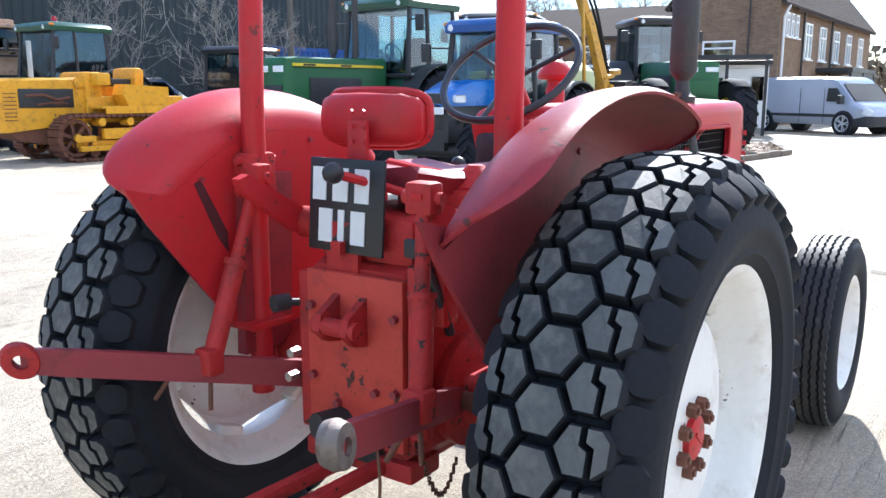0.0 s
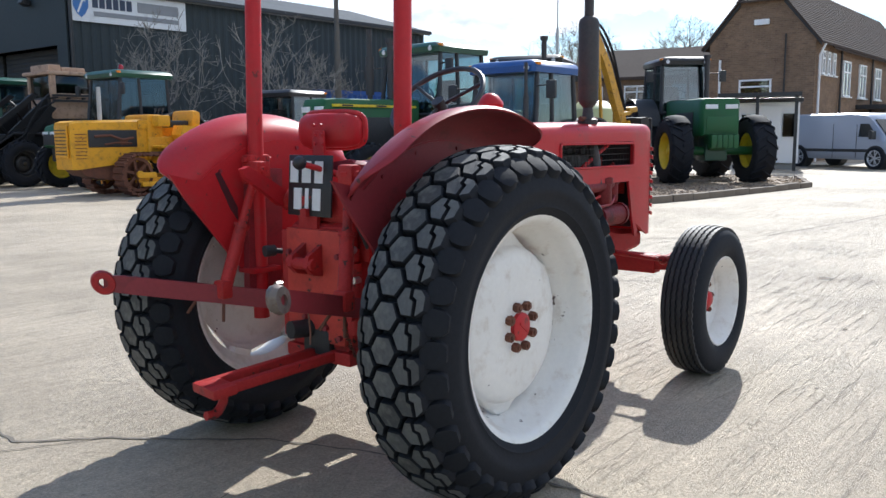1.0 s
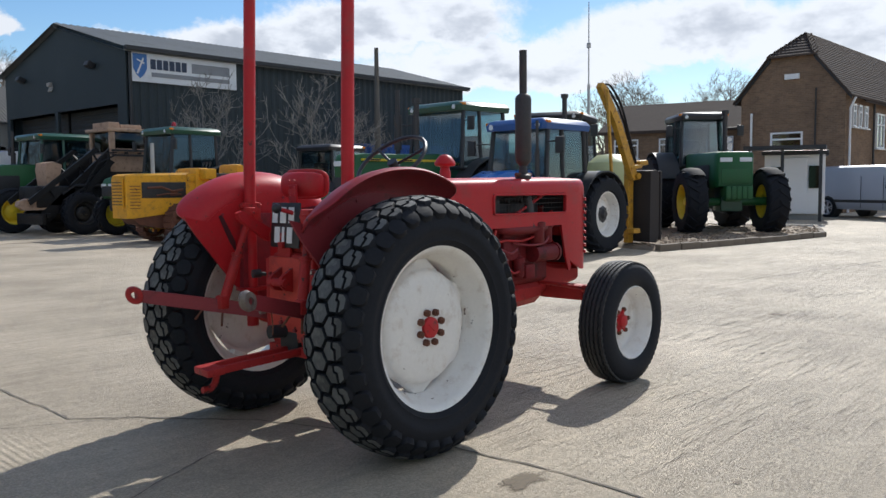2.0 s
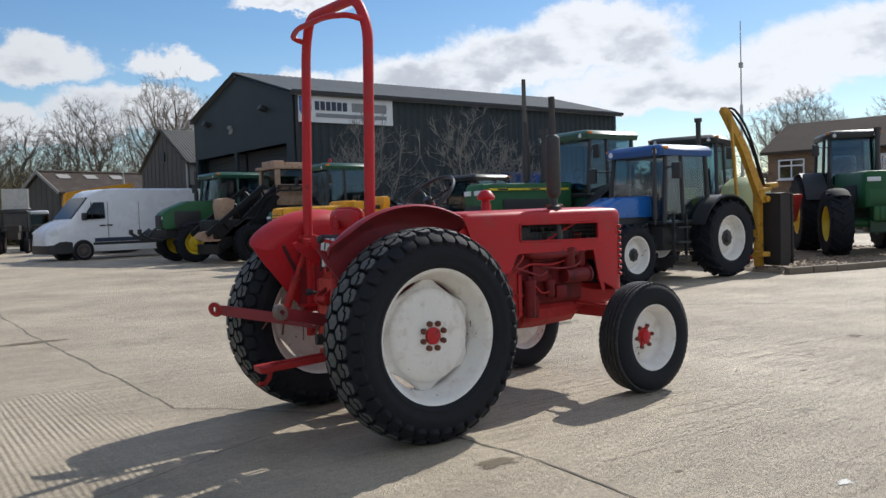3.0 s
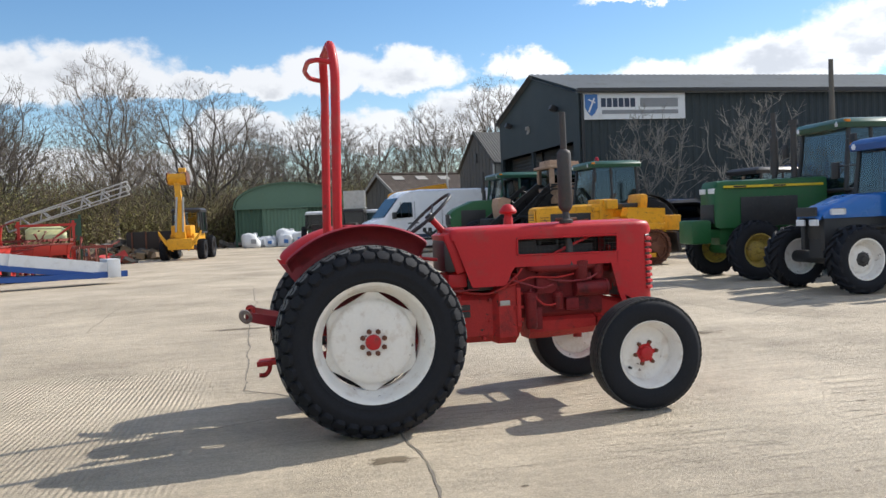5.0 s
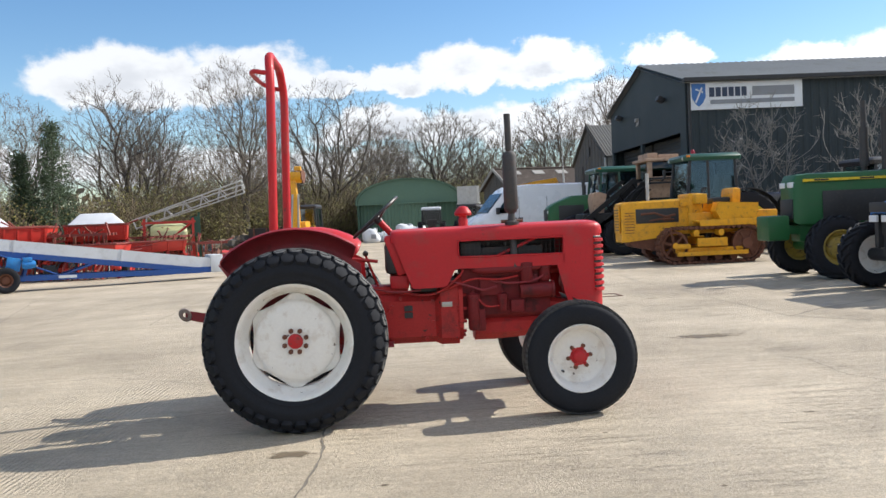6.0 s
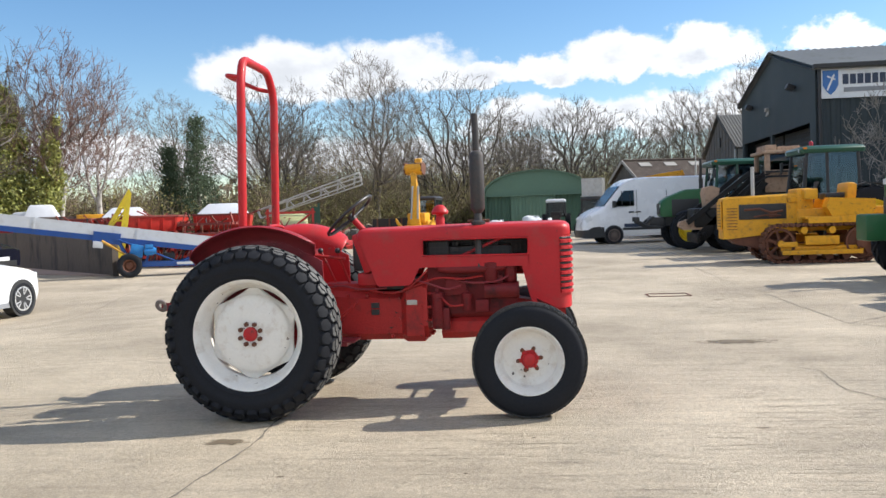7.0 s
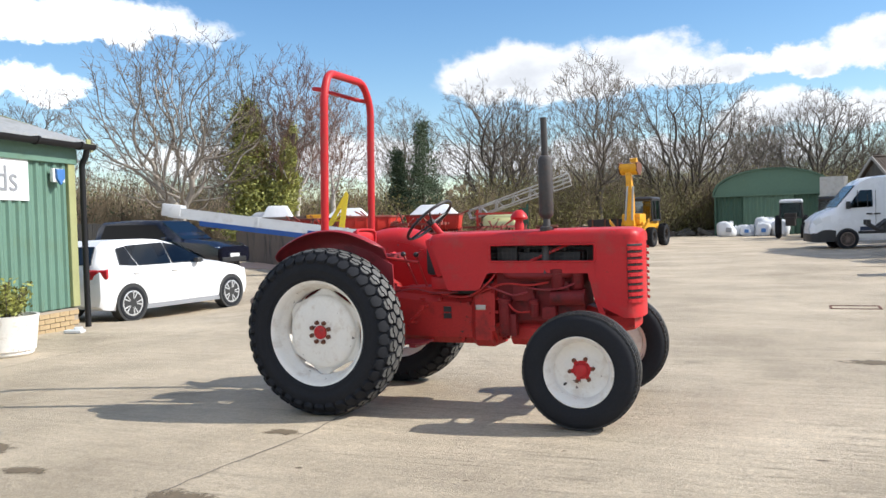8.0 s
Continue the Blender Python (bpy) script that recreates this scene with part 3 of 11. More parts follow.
def ribbon(bm, pts, w, z, seed, wander=0.03, step=0.12):
    """A flat strip of uneven width along a wandering line on the ground."""
    rnd = random.Random(seed)
    line = []
    for a, b in zip(pts, pts[1:]):
        a, b = Vector((*a, 0)), Vector((*b, 0))
        n = max(2, int((b - a).length / step))
        line += [a.lerp(b, i / n) for i in range(n)]
    line.append(Vector((*pts[-1], 0)))
    prev = None
    for i, p in enumerate(line):
        d = (line[min(i + 1, len(line) - 1)] - line[max(i - 1, 0)]).normalized()
        side = Vector((-d.y, d.x, 0))
        q = p + side * (noise.noise(p * 1.1 + Vector((seed, 0, 0))) * wander * 2 + rnd.uniform(-1, 1) * wander * 0.25)
        ww = w * rnd.uniform(0.35, 1.0)
        pair = [bm.verts.new(q - side * ww + Vector((0, 0, z + ground_z(q.x, q.y)))), bm.verts.new(q + side * ww + Vector((0, 0, z + ground_z(q.x, q.y))))]
        if prev:
            bm.faces.new((prev[0], pair[0], pair[1], prev[1]))
        prev = pair


CRACKS = [
    ([(0.18, -0.60), (0.16, -1.20), (0.14, -1.9), (0.09, -2.6), (0.05, -4.2)], 0.013),
    ([(0.18, -0.60), (-0.15, 0.4), (-0.56, 0.93), (-0.86, 1.2), (-0.82, 1.95), (-0.77, 3.0), (-0.79, 4.5), (-0.80, 6.0), (-0.67, 9.3), (-0.7, 13.5)], 0.012),
    ([(-0.91, 2.40), (-1.7, 2.5), (-4.2, 2.9), (-7.5, 3.3)], 0.007),
    ([(-0.56, 0.93), (-2.15, 1.9), (-3.4, 1.5), (-5.5, 1.3)], 0.006),
    ([(4.07, 1.00), (4.21, 0.80), (4.18, 0.10), (4.35, -0.30), (4.45, -0.9), (4.6, -2.4)], 0.009),
    ([(5.42, 3.60), (5.42, 5.7), (5.46, 7.3), (5.36, 8.7), (5.56, 13.8), (5.6, 18.0)], 0.011),
    ([(5.42, 3.60), (6.33, 2.55), (7.27, 1.66), (7.95, 0.95), (8.6, 0.85), (12.0, 0.3)], 0.018),
    ([(5.42, 3.60), (6.03, 4.14), (7.4, 4.9)], 0.015),
    ([(-5.54, 5.5), (-6.77, 11.0), (-7.5, 14.3)], 0.010),
    ([(-4.3, -1.2), (-4.40, 0.2), (-4.65, 2.2), (-4.15, 3.85), (-4.3, 5.6)], 0.008),
    ([(-3.6, -1.6), (-2.77, -1.12), (-1.89, -0.49), (-0.6, 0.1)], 0.006),
    ([(-3.01, 6.44), (-3.05, 9.0), (-3.08, 12.1)], 0.009),
    ([(-3.4, 1.5), (-2.2, 1.83), (-1.61, 2.06), (-0.91, 2.40)], 0.006),
    ([(7.0, 1.93), (7.79, 0.84), (7.8, -0.32), (8.1, -2.0)], 0.010),
]
for i, (line, w) in enumerate(CRACKS):
    bm = B()
    ribbon(bm, line, w * 0.8, 0.004, 11.0 + i * 3.7, 0.010 if i == 5 else 0.028, 0.065)
    part("crack", bm, "crack", ground, smooth=False)


def soaked(name, colour, rough, grain):
    """A stain on the concrete that thins out towards a ragged edge; its disc is one unit wide."""
    m = material(name, colour, rough, vary=0.35, grain=30, patch=4)
    nt = m.node_tree
    N, L = nt.nodes.new, nt.links.new
    co, geo = N("ShaderNodeTexCoord"), N("ShaderNodeNewGeometry")
    far, n, mul, mix, tr = N("ShaderNodeVectorMath"), N("ShaderNodeTexNoise"), N("ShaderNodeMath"), N("ShaderNodeMixShader"), N("ShaderNodeBsdfTransparent")
    far.operation = "LENGTH"
    L(co.outputs["Object"], far.inputs[0])
    n.inputs["Scale"].default_value, n.inputs["Detail"].default_value, n.inputs["Roughness"].default_value = grain, 8.0, 0.7
    L(geo.outputs["Position"], n.inputs["Vector"])
    mul.operation = "MULTIPLY_ADD"
    mul.inputs[1].default_value = 2.2
    L(n.outputs["Fac"], mul.inputs[0])
    neg = N("ShaderNodeMath")
    neg.operation = "MULTIPLY"
    neg.inputs[1].default_value = -1.0
    L(far.outputs["Value"], neg.inputs[0])
    L(neg.outputs[0], mul.inputs[2])
    r = N("ShaderNodeMapRange")
    r.interpolation_type = "SMOOTHSTEP"
    r.inputs["From Min"].default_value, r.inputs["From Max"].default_value = 0.36, 0.75
    r.inputs["To Max"].default_value = 0.85
    L(mul.outputs[0], r.inputs["Value"])
    out, bsdf = nt.nodes["Material Output"], nt.nodes["Principled BSDF"]
    L(r.outputs[0], mix.inputs[0])
    L(tr.outputs[0], mix.inputs[1])
    L(bsdf.outputs[0], mix.inputs[2])
    L(mix.outputs[0], out.inputs[0])
    return m


M["soaked_oil"] = soaked("soaked oil and damp", (0.15, 0.115, 0.075), 0.8, 11.0)
M["soaked_paint"] = soaked("dried pale paint smear", (0.70, 0.68, 0.64), 0.7, 24.0)
bm = B()
bmesh.ops.create_circle(bm, cap_ends=True, segments=32, radius=1.0)
STAIN = finish("stain", bm, "soaked_oil", False)
bm = B()
bmesh.ops.create_circle(bm, cap_ends=True, segments=32, radius=1.0)
SMEAR = finish("paint_smear", bm, "soaked_paint", False)
for cx, cy, rx, ry in ((0.0, -1.26, 0.20, 0.11), (-1.6, -2.15, 0.26, 0.16), (-0.9, 5.6, 0.6, 0.16), (5.2, -0.4, 0.16, 0.10), (0.56, -1.95, 0.03, 0.02), (-0.98, -2.46, 0.26, 0.11), (1.9, -1.2, 0.03, 0.02),
                       (4.6, 6.4, 0.14, 0.05), (6.6, 18.6, 1.6, 0.3), (5.2, 17.2, 1.1, 0.18), (1.55, -1.9, 0.025, 0.018), (2.2, -2.3, 0.03, 0.02), (3.3, -1.0, 0.06, 0.03), (0.25, -2.6, 0.35, 0.2), (3.9, 2.4, 0.5, 0.2)):
    shared("stain", STAIN, ground, Matrix.Translation((cx, cy, 0.0045)) @ Matrix.Diagonal((rx, ry, 1, 1)))
shared("paint_smear", SMEAR, ground, Matrix.Translation((0.98, -2.55, 0.0045)) @ Matrix.Diagonal((0.085, 0.055, 1, 1)), "white paint smear")

bm = B()
for w, h, dx, dy in ((0.66, 0.03, 0, -0.22), (0.66, 0.03, 0, 0.22), (0.03, 0.41, -0.315, 0), (0.03, 0.41, 0.315, 0)):
    box(bm, (w, h, 0.010), (4.0 + dx, 7.27 + dy, 0.003))
cover = part("drain_frame", bm, "rust", ground, "rusty frame of a concrete filled drain cover", smooth=False)


def corrugated(bm, a, b, z0, z1, pitch=0.3, depth=0.035, wave=0.5):
    """An upright profiled sheet from a to b (x, y), ribs to the right of the way from a to b."""
    a, b = Vector((*a, 0)), Vector((*b, 0))
    d = (b - a)
    n = max(1, int(d.length / pitch))
    side = Vector((d.y, -d.x, 0)).normalized()
    ts, k = [], wave
    for i in range(n):
        for t, o in ((0.0, 0), (0.5 * k, 0), (0.5 * k + 0.12, 1), (0.5 * k + 0.12 + 0.5 * (1 - k), 1), (0.94, 0)):
            ts.append(((i + t) / n, o))
    ts.append((1.0, 0))
    prev = None
    for t, o in ts:
        p = a + d * t + side * (o * depth)
        pair = [bm.verts.new(p + Vector((0, 0, z0))), bm.verts.new(p + Vector((0, 0, z1)))]
        if prev:
            bm.faces.new((prev[0], pair[0], pair[1], prev[1]))
        prev = pair


def gable_roof(bm, x0, x1, y0, y1, eave, ridge, over=0.25, thick=0.12, ribs=0.0, deep=0.05):
    """A pitched roof with its ridge along x; ribs: pitch of its corrugation."""
    ym = (y0 + y1) / 2
    s = (ridge - eave) / (ym - y0)
    for sgn, ye in ((-1, y0 - over), (1, y1 + over)):
        ze = ridge - s * abs(ye - ym)
        if ribs:
            n = int((x1 - x0 + 2 * over) / ribs)
            xs = [x0 - over + (x1 - x0 + 2 * over) * i / (2 * n) for i in range(2 * n + 1)]
            prev = None
            for i, x in enumerate(xs):
                dz = deep if i % 2 else 0.0
                col = [bm.verts.new((x, ym, ridge + dz)), bm.verts.new((x, ye, ze + dz)), bm.verts.new((x, ye, ze - thick)), bm.verts.new((x, ym, ridge - thick))]
                if prev:
                    for k in range(4):
                        bm.faces.new((prev[k], prev[(k + 1) % 4], col[(k + 1) % 4], col[k]))
                prev = col
        else:
            prism(bm, [(ym, ridge), (ye, ze), (ye, ze - thick), (ym, ridge - thick)], x0 - over, x1 + over, "x")


def make_shed():
    x0, x1, y0, y1, eave, ridge = 11.85, 29.7, 24.45, 34.85, 6.20, 7.62
    sh = thing("steel_shed", "large dark slate clad steel shed with a grey pitched roof", "building", (x0, y0, 0))
    w, d = x1 - x0, y1 - y0
    bm = B()
    corrugated(bm, (0, 0), (w, 0), 0, eave, 0.33, 0.04)
    corrugated(bm, (w, 0), (w, d), 0, eave, 0.33, 0.04)
    corrugated(bm, (w, d), (0, d), 0, eave, 0.33, 0.04)
    box(bm, (w - 0.1, 0.1, eave), (w / 2, 0.12, eave / 2))
    part("wall", bm, "shed", sh, smooth=False)
    # gable end with two door openings
    bm = B()
    doors = [(0.65, 5.45), (5.70, 10.1)]
    zt = 4.25
    ys = [0.0] + [v for dd in doors for v in dd] + [d]
    for i in range(0, len(ys), 2):
        box(bm, (0.12, ys[i + 1] - ys[i], zt), (0.0, (ys[i] + ys[i + 1]) / 2, zt / 2))
    prism(bm, [(0, zt), (d, zt), (d, eave), (d / 2, ridge - 0.1), (0, eave)], -0.06, 0.06, "x")
    part("gable_wall", bm, "shed", sh, smooth=False)
    bm = B()
    prism(bm, [(0, 0), (d, 0), (d, eave), (d / 2, ridge - 0.1), (0, eave)], w - 0.1, w - 0.02, "x")
    part("gable_wall", bm, "shed", sh, smooth=False)
    for lo, hi in doors:
        bm = B()
        box(bm, (0.04, hi - lo, zt), (0.50, (lo + hi) / 2, zt / 2))
        door = part("roller_door", bm, "roller", sh, "dark roller shutter set back in its opening", smooth=False)
        n = 26
        bm = B()
        prism(bm, [(-0.025, -zt / n * 0.46), (0.0, -zt / n * 0.46), (0.0, zt / n * 0.46), (-0.012, zt / n * 0.46), (-0.034, 0.0)], lo, hi, "y")
        me = finish("slat", bm, "roller", False)
        for i in range(n):
            shared("slat", me, door, pose(0.478, 0, (i + 0.5) * zt / n))
    bm = B()
    gable_roof(bm, 0, w, 0, d, eave, ridge, 0.22, 0.16, 0.28)
    part("roof", bm, "shed_roof", sh, smooth=False)
    bm = B()
    box(bm, (w + 0.4, 0.16, 0.14), (w / 2, -0.26, eave - 0.1))
    part("gutter", bm, "black", sh, smooth=False)
    bm = B()
    rod(bm, (0.05, -0.1, 0), (0.05, -0.1, eave - 0.1), 0.06)
    part("downpipe", bm, "black", sh)
    for y, z in ((2.3, 5.75), (8.4, 5.75)):
        bm = B()
        box(bm, (0.28, 0.34, 0.2), (-0.24, y, z), (0, 25, 0), bevel=0.03)
        rod(bm, (-0.05, y, z + 0.02), (-0.2, y, z), 0.03)
        part("flood_lamp", bm, "black", sh)
    bm = B()
    box(bm, (0.14, 0.26, 0.16), (-0.12, 5.95, 5.36), bevel=0.03)
    box(bm, (0.05, 0.34, 0.28), (-0.07, 5.95, 5.22), (0, 20, 0), bevel=0.02)
    part("wall_lamp", bm, "block", sh, "pale bulkhead lamp")
    # sign on the long wall
    sg = thing("wall_sign", "white company sign with a blue shield on the dark wall", "sign", (11.9, 24.36, 5.03))
    bm2 = B()
    box(bm2, (4.32, 0.05, 1.08), (2.16, 0, 0.5), bevel=0.01)
    part("panel", bm2, "sign_white", sg, smooth=False)
    bm2 = B()
    prism(bm2, [(0.10, 0.92), (0.62, 0.92), (0.62, 0.42), (0.50, 0.2), (0.36, 0.08), (0.22, 0.2), (0.10, 0.42)], -0.045, -0.03)
    part("shield", bm2, "print_blue", sg, smooth=False)
    bm2 = B()
    box(bm2, (0.06, 0.012, 0.6), (0.36, -0.055, 0.5), (0, 24, 0))
    box(bm2, (0.3, 0.012, 0.05), (0.38, -0.055, 0.66), (0, 24, 0))
    part("emblem", bm2, "sign_white", sg, smooth=False)
    for k in range(6):
        bm2 = B()
        box(bm2, (0.19, 0.02, 0.34), (0.86 + k * 0.245, -0.035, 0.6))
        part("bar", bm2, "print_navy", sg, smooth=False)
    bm2 = B()
    box(bm2, (1.6, 0.02, 0.34), (3.2, -0.035, 0.6))
    part("bar", bm2, "print_grey", sg, smooth=False)
    bm2 = B()
    box(bm2, (3.2, 0.02, 0.15), (2.4, -0.035, 0.24))
    part("bar", bm2, "print_grey", sg, smooth=False)
    return sh


make_shed()


def make_old_barn():
    ob = thing("old_barn", "weathered grey timber barn with a rusty corrugated roof", "barn", (11.75, 35.6, 0))
    w, d, eave, ridge = 14.0, 7.3, 4.3, 6.15
    n = 22
    sill = lambda y: 3.05 - 0.05 * y
    for i in range(n):
        bm = B()
        y0, y1 = d * i / n, d * (i + 1) / n
        top = lambda y: eave + (ridge - eave) * (1 - abs(y - d / 2) / (d / 2)) - 0.1
        prism(bm, [(y0 + 0.01, sill(y0)), (y1 - 0.01, sill(y1)), (y1 - 0.01, top(y1)), (y0 + 0.01, top(y0))], -0.05 - 0.02 * (i % 2), 0.03, "x")
        part("board", bm, "weather_wood", ob, smooth=False)
    bm = B()
    prism(bm, [(0, 0), (d, 0), (d, sill(d) + 0.1), (0, sill(0) + 0.1)], 0.0, 0.2, "x")
    box(bm, (w, 0.2, eave), (w / 2, 0.1, eave / 2))
    box(bm, (w, 0.2, eave), (w / 2, d - 0.1, eave / 2))
    part("wall", bm, "block", ob, smooth=False)
    bm = B()
    gable_roof(bm, 0, w, 0, d, eave, ridge, 0.2, 0.08, 0.15, 0.028)
    part("roof", bm, "old_roof", ob, smooth=False)
    bm = B()
    box(bm, (0.1, 0.5, 0.5), (-0.1, 3.5, 4.7))
    part("lamp", bm, "black", ob)
    # rainwater pipe down the barn's corner and a weathered edge board along the verge
    bm = B()
    rod(bm, (-0.10, 0.06, 0.0), (-0.10, 0.06, eave - 0.1), 0.06, seg=10)
    part("downpipe", bm, "galv", ob)
    for sg in (-1, 1):
        bm = B()
        a, b = Vector((-0.14, d / 2, ridge + 0.02)), Vector((-0.14, d / 2 + sg * (d / 2 + 0.2), eave - 0.12))
        m = (a + b) / 2
        box(bm, (0.06, (b - a).length, 0.16), m, (math.degrees(math.atan2((b - a).z, (b - a).y)), 0, 0))
        part("bargeboard", bm, "weather_wood", ob, smooth=False)


def make_low_barn():
    """A low range whose near gable and long roof slope both face the yard."""
    lb = thing("low_barn", "low brown barn with a lichened roof and pale rooflights", "barn", (8.75, 49.0, 0), 17)
    w, d, eave, ridge = 7.6, 4.4, 3.45, 4.65
    slope = math.atan2(ridge - eave, d / 2)
    bm = B()
    box(bm, (w, 0.2, eave), (w / 2, 0.1, eave / 2))
    box(bm, (w, 0.2, eave), (w / 2, d - 0.1, eave / 2))
    prism(bm, [(0, 0), (d, 0), (d, eave), (d / 2, ridge - 0.1), (0, eave)], w - 0.2, w, "x")
    part("wall", bm, "concrete_wall", lb, smooth=False)
    n = 14
    for i in range(n):
        bm = B()
        y0, y1 = d * i / n + 0.008, d * (i + 1) / n - 0.008
        top = lambda y: eave + (ridge - eave) * (1 - abs(y - d / 2) / (d / 2)) - 0.1
        prism(bm, [(y0, 0.05), (y1, 0.05), (y1, top(y1)), (y0, top(y0))], -0.02 * (i % 2), 0.12, "x")
        part("board", bm, "weather_wood", lb, smooth=False)
    bm = B()
    gable_roof(bm, 0, w, 0, d, eave, ridge, 0.25, 0.08, 0.18, 0.03)
    part("roof", bm, "brown_roof", lb, smooth=False)
    for x in (1.1, 2.9, 4.7):
        bm = B()
        y = d / 2 - 0.62
        box(bm, (0.8, 0.55, 0.03), (x, y, ridge - 0.62 * math.tan(slope) + 0.06), (math.degrees(slope), 0, 0))
        part("rooflight", bm, "block", lb, "pale translucent roof sheet", smooth=False)
    bm = B()
    rod(bm, (-0.25, d / 2, ridge + 0.03), (w + 0.25, d / 2, ridge + 0.03), 0.09, seg=10)
    part("ridge_cap", bm, "brown_roof", lb)
    for sg in (-1, 1):
        bm = B()
        a, b = Vector((-0.28, d / 2, ridge)), Vector((-0.28, d / 2 + sg * (d / 2 + 0.25), eave - 0.16))
        box(bm, (0.06, (b - a).length, 0.18), (a + b) / 2, (math.degrees(math.atan2((b - a).z, (b - a).y)), 0, 0))
        part("bargeboard", bm, "block", lb, smooth=False)
    # a pale window in the yard wall
    bm = B()
    box(bm, (1.5, 0.06, 1.1), (1.6, -0.02, 1.9))
    win = part("window", bm, "upvc", lb, smooth=False)
    for k in (-1, 1):
        bm = B()
        box(bm, (0.62, 0.02, 0.92), (1.6 + k * 0.36, -0.06, 1.9))
        part("pane", bm, "window_glass", win, smooth=False)


make_old_barn()
make_low_barn()


def make_hut():
    hut = thing("nissen_hut", "green painted steel hut with a curved roof", "hut", (2.15, 56.2, 0), -2)
    w, h0, h1, dep = 7.7, 2.75, 4.55, 14.0
    arc = []
    for k in range(25):
        a = math.pi * k / 24
        arc.append((-w / 2 * math.cos(a), h0 + (h1 - h0) * math.sin(a) ** 0.9))
    bm = B()
    prism(bm, [(p[0] * 1.0, p[1]) for p in arc], 0.1, 0.25)
    part("gable_sheet", bm, "hut_green", hut, smooth=False)
    bm = B()
    outer = [(p[0] * 1.03, p[1] + 0.06) for p in arc]
    prism(bm, outer + [(p[0] * 1.01, p[1]) for p in arc[::-1]], -0.1, dep)
    part("roof", bm, "hut_green", hut, angle=50)
    bm = B()
    for s in (-1, 1):
        box(bm, (0.12, dep, h0), (s * (w / 2 - 0.06), dep / 2, h0 / 2))
    box(bm, (w, 0.12, h1 * 0.9), (0, dep, h1 * 0.45))
    part("wall", bm, "hut_dark", hut, smooth=False)
    for x0, x1, mat, dy in ((-3.75, -1.95, "hut_dark", 0.3), (-1.95, 1.35, "hut_green", 0.14), (1.35, 3.75, "hut_dark", 0.3)):
        bm = B()
        corrugated(bm, (x0, dy), (x1, dy), 0, h0, 0.25, 0.03)
        box(bm, (x1 - x0 - 0.02, 0.06, h0), ((x0 + x1) / 2, dy + 0.06, h0 / 2))
        part("door_leaf", bm, mat, hut, smooth=False)
    bm = B()
    box(bm, (w + 0.2, 0.12, 0.1), (0, -0.02, h0))
    part("door_rail", bm, "hut_green", hut, smooth=False)


make_hut()


def sash(parent, at, w, h, turn=0.0, bars=2, name="window"):
    """A white framed casement window, standing a little proud of its wall; faces -y before it is turned."""
    win = shared(name, None, parent, pose(*at, 0, 0, turn))
    bm = B()
    f = 0.07
    for x in (-w / 2 + f / 2, w / 2 - f / 2):
        box(bm, (f, 0.1, h), (x, 0, 0))
    for z in (-h / 2 + f / 2, h / 2 - f / 2, h * 0.18):
        box(bm, (w - 2 * f, 0.09, f), (0, 0, z))
    for k in range(1, bars):
        box(bm, (f * 0.8, 0.085, h - 2 * f), (-w / 2 + w * k / bars, 0, 0))
    part("frame", bm, "upvc", win, smooth=False)
    bm = B()
    box(bm, (w - 0.06, 0.02, h - 0.06), (0, 0.012, 0))
    part("pane", bm, "window_glass", win, smooth=False)
    bm = B()
    box(bm, (w - 0.04, 0.02, h - 0.04), (0, 0.05, 0))
    part("blind", bm, "print_grey", win, smooth=False)
    bm = B()
    box(bm, (w + 0.16, 0.2, 0.06), (0, -0.03, -h / 2 - 0.03))
    part("sill", bm, "upvc", win, smooth=False)
    return win


